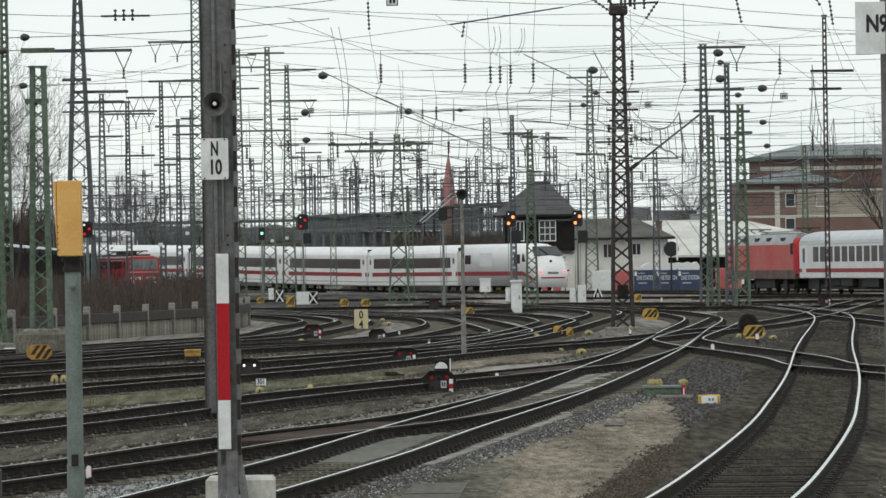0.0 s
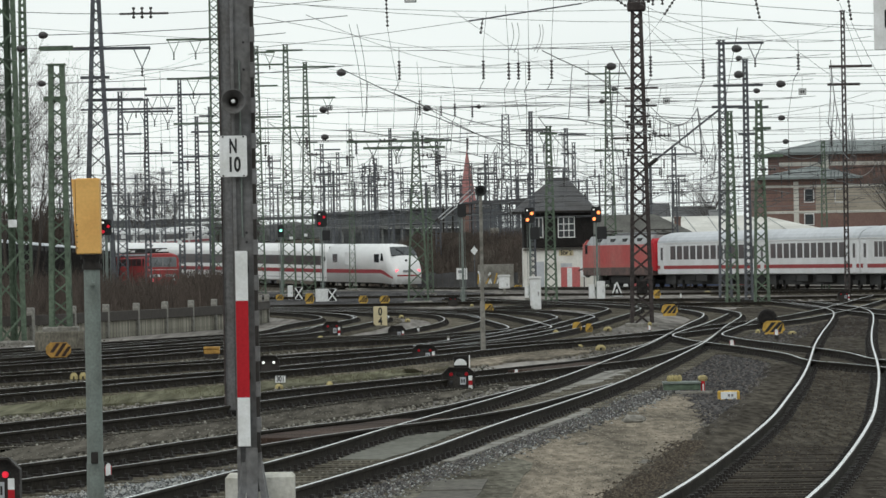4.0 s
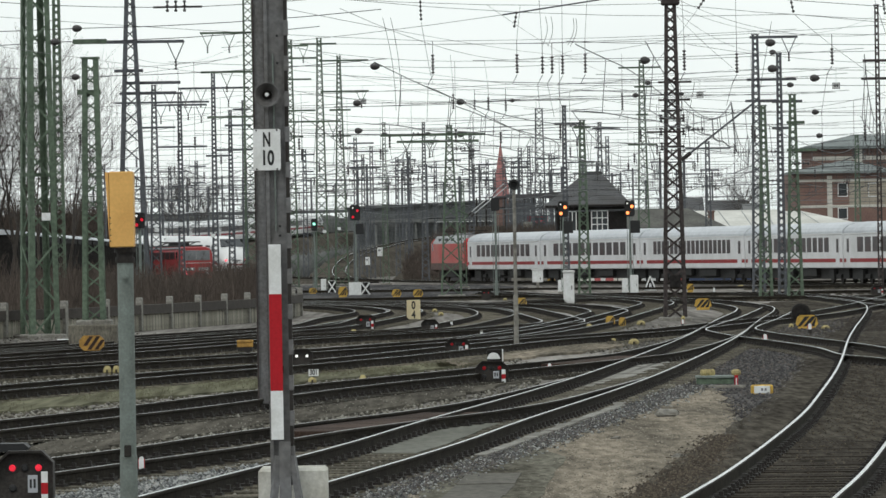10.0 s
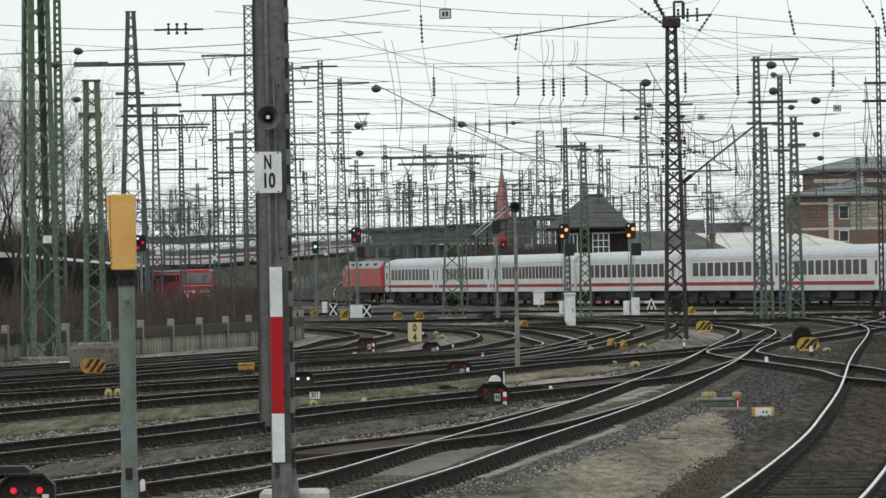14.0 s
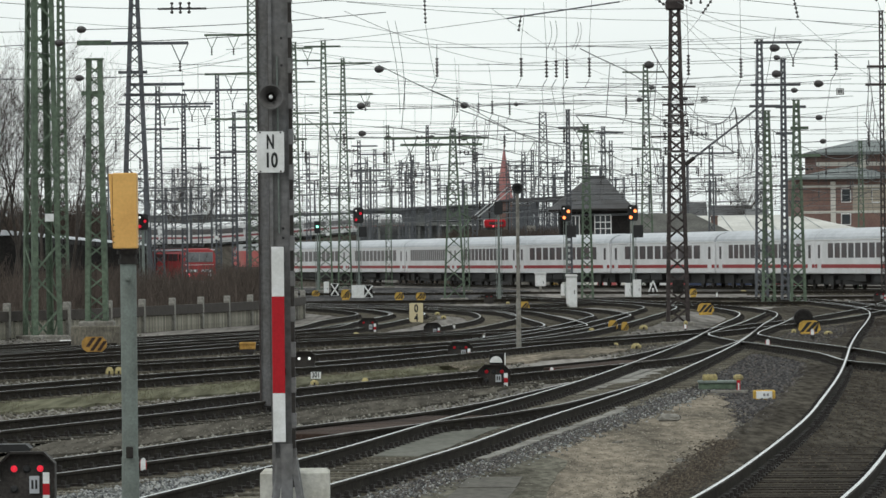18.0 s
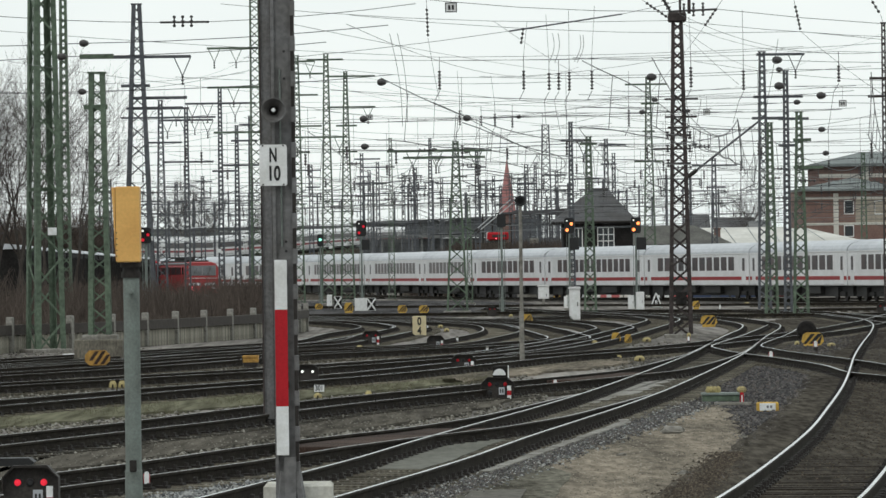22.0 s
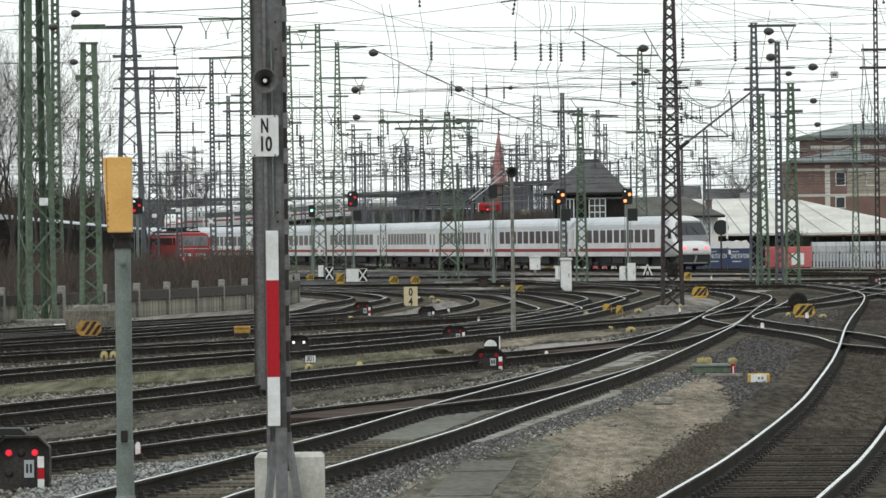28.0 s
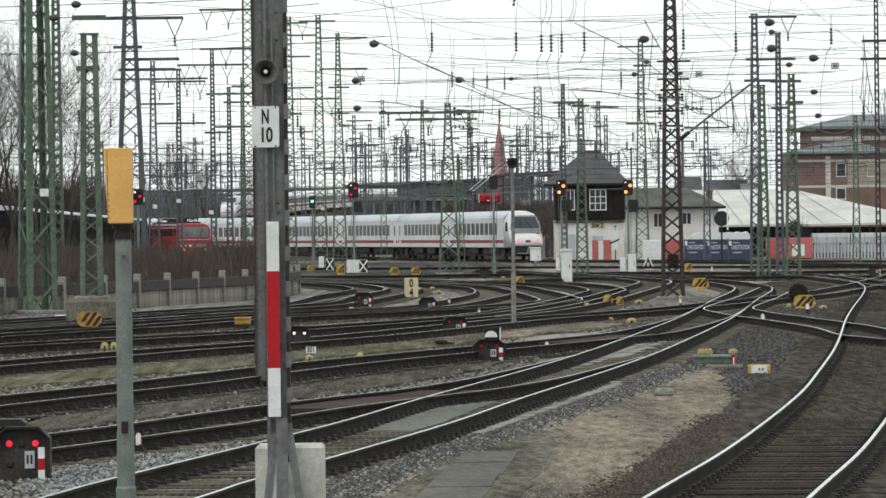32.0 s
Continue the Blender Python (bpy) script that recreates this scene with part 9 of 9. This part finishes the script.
def high_span():
    """The topmost fittings: a slanted boom and insulator strings on long wires."""
    a, b = ((2.62, 230.00, 12.57), (7.45, 230.00, 13.24))
    t = thing("wire_boom", "slender slanted boom hung between the high wires", "overhead wire")
    part("boom", Shape().rod(a, b, 0.035, 0.03, 6), "grey_steel", t)
    p, q = ((3.23, 230.00, 12.71), (3.10, 230.00, 11.94))
    part("insulator_string", string_shape(p, q), "insulator", t)
    part("wire", wire_line(Shape(), hung((a[0] - 12, a[1], a[2] - 1.2), a, 0.1, 4), 0.01), "wire", t)
    part("wire", wire_line(Shape(), hung(b, (b[0] + 6, b[1], b[2] + 1.5), 0.1, 4), 0.01), "wire", t)
    for (p, q), far in (((((13.87, 215.00, 12.78), (14.08, 215.00, 11.74))), 1.5), ((((10.71, 215.00, 12.68), (10.21, 215.00, 11.96))), -1.0), ((((7.92, 215.00, 12.98), (8.95, 215.00, 12.25))), 1.2), ((((17.57, 215.00, 12.82), (17.73, 215.00, 11.60))), 0.6), ((((16.94, 215.00, 12.92), (17.27, 215.00, 12.38))), 0.4), ((((-0.89, 230.00, 13.58), (-0.85, 230.00, 12.32))), 0.2)):
        t = thing("insulator_string", "slanted dark insulator string on a high wire", "insulator", group="insulator strings")
        part("ribbed_string", string_shape(p, q), "insulator", t)
        d = np.array(q) - np.array(p)
        part("upper_wire", Shape().beam(p, tuple(np.array(p) - d * 3), 0.02), "wire", t)
        part("lower_wire", wire_line(Shape(), hung(q, (q[0] + far * 2.2, q[1], q[2] - 2.6), 0.1, 4), 0.009), "wire", t)
        if far > 1:
            part("cross_wire", wire_line(Shape(), hung((q[0] - 18, q[1], q[2] + 0.9), q, 0.3, 5) + hung(q, (q[0] + 18, q[1], q[2] - 1.0), 0.3, 5)[1:], 0.009), "wire", t)
    a, b = ((8.86, 215.00, 12.61), (10.76, 215.00, 12.68))
    t = thing("insulator_bar", "dark bar with upright insulators hung between wires", "insulator")
    part("bar", Shape().beam(a, b, 0.06, 0.08), "insulator", t)
    for k in (0.3, 0.5, 0.7):
        c = np.array(a) + (np.array(b) - np.array(a)) * k
        part("ribbed_body", insulator_shape((c[0], c[1], c[2] + 0.3), 0.6, 0.06), "insulator", t)
    part("rope", wire_line(Shape(), hung((a[0] - 12, a[1], a[2] + 0.9), a, 0.2, 4), 0.011), "wire", t)
    part("rope", wire_line(Shape(), hung(b, (b[0] + 14, b[1], b[2] - 1.0), 0.2, 4), 0.011), "wire", t)


high_span()


# ---- loose ballast stones ----
def stones(n, region, r0, r1, material, label, seed):
    rng = np.random.default_rng(seed)
    pts = region(rng, n)
    n = len(pts)
    base = np.array([(1, 0, 0), (0, 1, 0), (-1, 0, 0), (0, -1, 0), (0.2, 0.1, 0.75), (0, 0, -0.6)], float)
    faces = np.array([(0, 1, 4), (1, 2, 4), (2, 3, 4), (3, 0, 4), (1, 0, 5), (2, 1, 5), (3, 2, 5), (0, 3, 5)])
    rad = rng.uniform(r0, r1, n)[:, None, None] * rng.uniform(0.65, 1.25, (n, 6, 3))
    ang = rng.uniform(0, 2 * np.pi, n)
    c, s = np.cos(ang), np.sin(ang)
    v = base[None] * rad
    v = np.stack([v[:, :, 0] * c[:, None] - v[:, :, 1] * s[:, None], v[:, :, 0] * s[:, None] + v[:, :, 1] * c[:, None], v[:, :, 2]], 2)
    v += pts[:, None, :]
    me = bpy.data.meshes.new("stones")
    f = (faces[None] + (np.arange(n) * 6)[:, None, None]).reshape(-1, 3)
    me.vertices.add(n * 6)
    me.vertices.foreach_set("co", v.reshape(-1))
    me.loops.add(len(f) * 3)
    me.loops.foreach_set("vertex_index", f.reshape(-1))
    me.polygons.add(len(f))
    me.polygons.foreach_set("loop_start", np.arange(0, len(f) * 3, 3))
    me.polygons.foreach_set("loop_total", np.full(len(f), 3))
    me.update()
    me.validate()
    me.materials.append(M[material])
    return solid("ballast_stones", me, None, label, "ballast", kind="stuff")


def island_mat(name, colours, rough=0.9):
    """Stone colours that change from stone to stone."""
    m = bpy.data.materials.new(name)
    m.use_nodes = True
    nd, ln = m.node_tree.nodes, m.node_tree.links
    g = nd.new("ShaderNodeNewGeometry")
    r = nd.new("ShaderNodeValToRGB")
    r.color_ramp.interpolation = "CONSTANT"
    while len(r.color_ramp.elements) < len(colours):
        r.color_ramp.elements.new(0.5)
    for i, c in enumerate(colours):
        r.color_ramp.elements[i].position = i / len(colours)
        r.color_ramp.elements[i].color = (*c, 1)
    ln.new(g.outputs["Random Per Island"], r.inputs[0])
    ln.new(r.outputs[0], nd["Principled BSDF"].inputs["Base Color"])
    nd["Principled BSDF"].inputs["Roughness"].default_value = rough
    nd["Principled BSDF"].inputs["Specular IOR Level"].default_value = 0.04
    return m


M["stone_clod"] = island_mat("stone_clod", [(0.055, 0.045, 0.036), (0.09, 0.075, 0.058), (0.038, 0.032, 0.027), (0.12, 0.10, 0.078), (0.07, 0.056, 0.044)])
M["stone_brown"] = island_mat("stone_brown", [(0.165, 0.152, 0.13), (0.099, 0.093, 0.08), (0.242, 0.227, 0.198), (0.066, 0.062, 0.054), (0.143, 0.133, 0.109), (0.27, 0.262, 0.228)])
M["stone_blue"] = island_mat("stone_blue", [(0.09, 0.085, 0.083), (0.052, 0.049, 0.05), (0.138, 0.131, 0.126), (0.043, 0.04, 0.041), (0.115, 0.101, 0.091), (0.081, 0.076, 0.076)])
M["stone_pale"] = island_mat("stone_pale", [(0.202, 0.21, 0.208), (0.113, 0.117, 0.12), (0.315, 0.321, 0.315), (0.051, 0.051, 0.054), (0.113, 0.117, 0.113), (0.337, 0.337, 0.321)])
M["stone_sand"] = island_mat("stone_sand", [(0.197, 0.171, 0.139), (0.124, 0.112, 0.091), (0.262, 0.233, 0.191), (0.076, 0.07, 0.059), (0.357, 0.326, 0.274), (0.158, 0.14, 0.116)])


def in_view(rng, n, y0, y1):
    u = rng.uniform(0, 1, n)
    y = 1 / (1 / y0 + (1 / y1 - 1 / y0) * u)
    x = rng.uniform(-0.092, 0.092, n) * y
    return x, y


def inside(x, y, poly):
    hit = np.zeros(len(x), bool)
    for (ax, ay), (bx, by) in zip(poly, poly[1:] + poly[:1]):
        c = (ay > y) != (by > y)
        with np.errstate(divide="ignore", invalid="ignore"):
            hit ^= c & (x < (bx - ax) * (y - ay) / (by - ay) + ax)
    return hit


PATH = [(-1.02, 51.1), (-0.55, 58.78), (0.5, 66.82), (1.72, 77.24), (3.06, 87.72), (4.87, 103.62), (4.95, 99.37), (4.68, 87.1), (3.97, 75.31), (3, 64.71), (2.01, 56.15), (1.43, 50.56)]
BLUE = [(4.63, 87.8), (4.96, 106.65), (7.55, 139.98), (8.78, 143.33), (9.16, 133.6), (8.96, 123.49), (7.5, 105.46), (5.8, 87.35), (4.06, 71.48), (3.01, 63.54)]
PALE = [(-4.35, 60.19), (-3.34, 65.3), (-2.61, 67.69), (-2.35, 70.43), (-2.29, 68.51), (-2.51, 65.07), (-3.17, 59.47), (-3.66, 55.46), (-4.23, 55.35)]
PALE2 = [(-1.29, 53.74), (-0.57, 61.09), (0.85, 72.48), (1.82, 81.62), (2.91, 91.72), (2.81, 88.5), (1.55, 76.7), (0.44, 67.35), (-0.43, 59.19), (-0.84, 53.63)]
WEED = [(-9.18, 103.42), (-6.63, 109.7), (-4.3, 114.96), (-1.9, 123.79), (0.19, 130.32), (0.18, 123.91), (-1.8, 117.44), (-4.01, 107.13), (-6.03, 99.71), (-8.18, 92.07)]


SOIL = [(-7.37, 82.97), (-5.36, 88.49), (-3.15, 97.75), (-0.94, 102.74), (1.36, 114.27), (2.07, 113.92), (0.35, 100.14), (-0.85, 92.54), (-2.75, 85.18), (-4.63, 76.4), (-5.37, 72.34), (-6.2, 69.65)]


def off_sleepers(x, y):
    """Keep stones away from the sleepers' tops of the two near tracks."""
    keep = np.ones(len(x), bool)
    for ln in (LINE_A, LINE_B, LINE_C, LINE_D):
        ly = ln[:, 1]
        o = np.argsort(ly)
        cx = np.interp(y, ly[o], ln[o, 0])
        keep &= ~((np.abs(x - cx) < 1.1) & (y < 140))
    return keep


def brown_region(rng, n):
    x, y = in_view(rng, n, 44, 190)
    k = off_sleepers(x, y) & ~inside(x, y, PATH) & ~inside(x, y, BLUE) & ~inside(x, y, PALE2) & ~inside(x, y, WEED) & (~inside(x, y, SOIL) | (rng.uniform(0, 1, len(x)) < 0.03))
    x, y = x[k], y[k]
    return np.stack([x, y, np.full(len(x), GROUND_Z + 0.03)], 1)


def poly_region(poly, z, pad=0.25):
    xs, ys = [p[0] for p in poly], [p[1] for p in poly]

    def region(rng, n):
        u = rng.uniform(0, 1, n)
        y = 1 / (1 / (min(ys) - pad) + (1 / (max(ys) + pad) - 1 / (min(ys) - pad)) * u)
        x = rng.uniform(min(xs) - pad, max(xs) + pad, n)
        k = inside(x + rng.normal(0, 0.16, n), y + rng.normal(0, 1.0, n), poly) & off_sleepers(x, y)
        return np.stack([x[k], y[k], np.full(k.sum(), z)], 1)
    return region


stones(60000, brown_region, 0.025, 0.055, "stone_brown", "dark brown-grey track ballast, stone by stone", 1)
stones(26000, poly_region(BLUE, -0.195), 0.025, 0.05, "stone_blue", "clean blue-grey ballast, stone by stone", 2)
OILY = [(8.6, 128), (9.2, 165), (11.2, 200), (12.4, 220), (26, 220), (21, 170), (16, 128)]
stones(20000, poly_region(OILY, -0.187), 0.03, 0.06, "stone_blue", "oil-dark ballast, stone by stone", 24)
stones(13000, poly_region(PALE, -0.19), 0.02, 0.042, "stone_pale", "pale grey ballast, stone by stone", 3)
stones(16000, poly_region(PALE2, -0.185), 0.015, 0.036, "stone_pale", "pale grey ballast, stone by stone", 4)
stones(60000, poly_region(PATH, -0.179, 0.6), 0.006, 0.019, "stone_sand", "fine sandy grit on the path", 5)


def edge_region(edge, spread, z):
    """Places strewn along an edge, thinning away from it."""
    pts = smooth_line(edge, 0.3)

    def region(rng, n):
        i = rng.integers(0, len(pts), n)
        x = pts[i, 0] + rng.normal(0, spread, n)
        y = pts[i, 1] + rng.normal(0, 0.4, n)
        return np.stack([x, y, np.full(n, z)], 1)
    return region


stones(9000, edge_region(PATH[8:12][::-1], 0.17, -0.175), 0.008, 0.03, "stone_clod", "dark clods of soil along the edge of the path", 21)
stones(9000, edge_region([(p[0] - 0.1, p[1]) for p in PATH[:6]], 0.14, -0.176), 0.014, 0.042, "stone_blue", "blue-grey stones strewn along the path", 22)
stones(5000, edge_region([(p[0] - 0.12, p[1]) for p in PATH[:6]], 0.2, -0.172), 0.012, 0.034, "stone_pale", "pale stones strewn along the path", 23)
stones(7000, poly_region(SOIL, -0.186), 0.006, 0.02, "stone_brown", "small stones in the bare soil", 10)


def crib_region(line, y0, y1):
    def region(rng, n):
        i = rng.integers(0, len(line), n)
        k = (line[i, 1] > y0) & (line[i, 1] < y1)
        i = i[k]
        nrm = sides(line)[i]
        off = rng.uniform(-1.25, 1.25, len(i))
        j = rng.uniform(-0.8, 0.8, len(i))
        x = line[i, 0] + nrm[:, 0] * off + nrm[:, 1] * j
        y = line[i, 1] + nrm[:, 1] * off - nrm[:, 0] * j
        return np.stack([x, y, np.full(len(i), -0.197)], 1)
    return region


for ln, k in ((LINE_B, 7), (LINE_C, 8), (LINE_D, 9)):
    stones(26000, crib_region(ln, 44, 125), 0.02, 0.05, "stone_brown", "ballast between the sleepers, stone by stone", k)


def fill_region(line, y0, y1):
    inner = crib_region(line, y0, y1)

    def region(rng, n):
        p = inner(rng, n)
        p[:, 2] = -0.179 + 0.022 * np.clip((p[:, 1] - 62) / 14, 0, 1)
        return p
    return region


stones(26000, fill_region(LINE_A, 44, 125), 0.006, 0.022, "stone_clod", "small stones trodden into the soil", 6)


# ---- weeds and dry grass ----
def weeds():
    def region(r):
        if r.random() < 0.6:
            f = r.random()
            x0, y0 = WEED[0]
            i = r.randrange(len(WEED) // 2)
            a, b = WEED[i], WEED[len(WEED) - 1 - i]
            g = r.random()
            return (a[0] + (b[0] - a[0]) * g + r.uniform(-1, 1), a[1] + (b[1] - a[1]) * g + r.uniform(-1.5, 1.5), -0.2), r.uniform(0.03, 0.12), 0.7
        if r.random() < 0.5:
            i = r.randrange(5)
            a, b, g = PATH[i], PATH[i + 1], r.random()
            return (a[0] + (b[0] - a[0]) * g + r.gauss(-0.05, 0.16), a[1] + (b[1] - a[1]) * g, -0.19), r.uniform(0.02, 0.07), 0.9
        y = r.uniform(47, 120)
        return (r.uniform(-0.085, 0.085) * y, y, GROUND_Z), r.uniform(0.02, 0.09), 0.8
    me = twig_mass(7500, region, 0.0035, 11)
    me.materials.append(M["grass"])
    solid("dry_weeds", me, None, "thin dry grass and weeds between the tracks", "grass", kind="stuff")


weeds()
# ---- sleepers, piece by piece ----
for args in PENDING:
    lay_sleepers(*args)

motions()
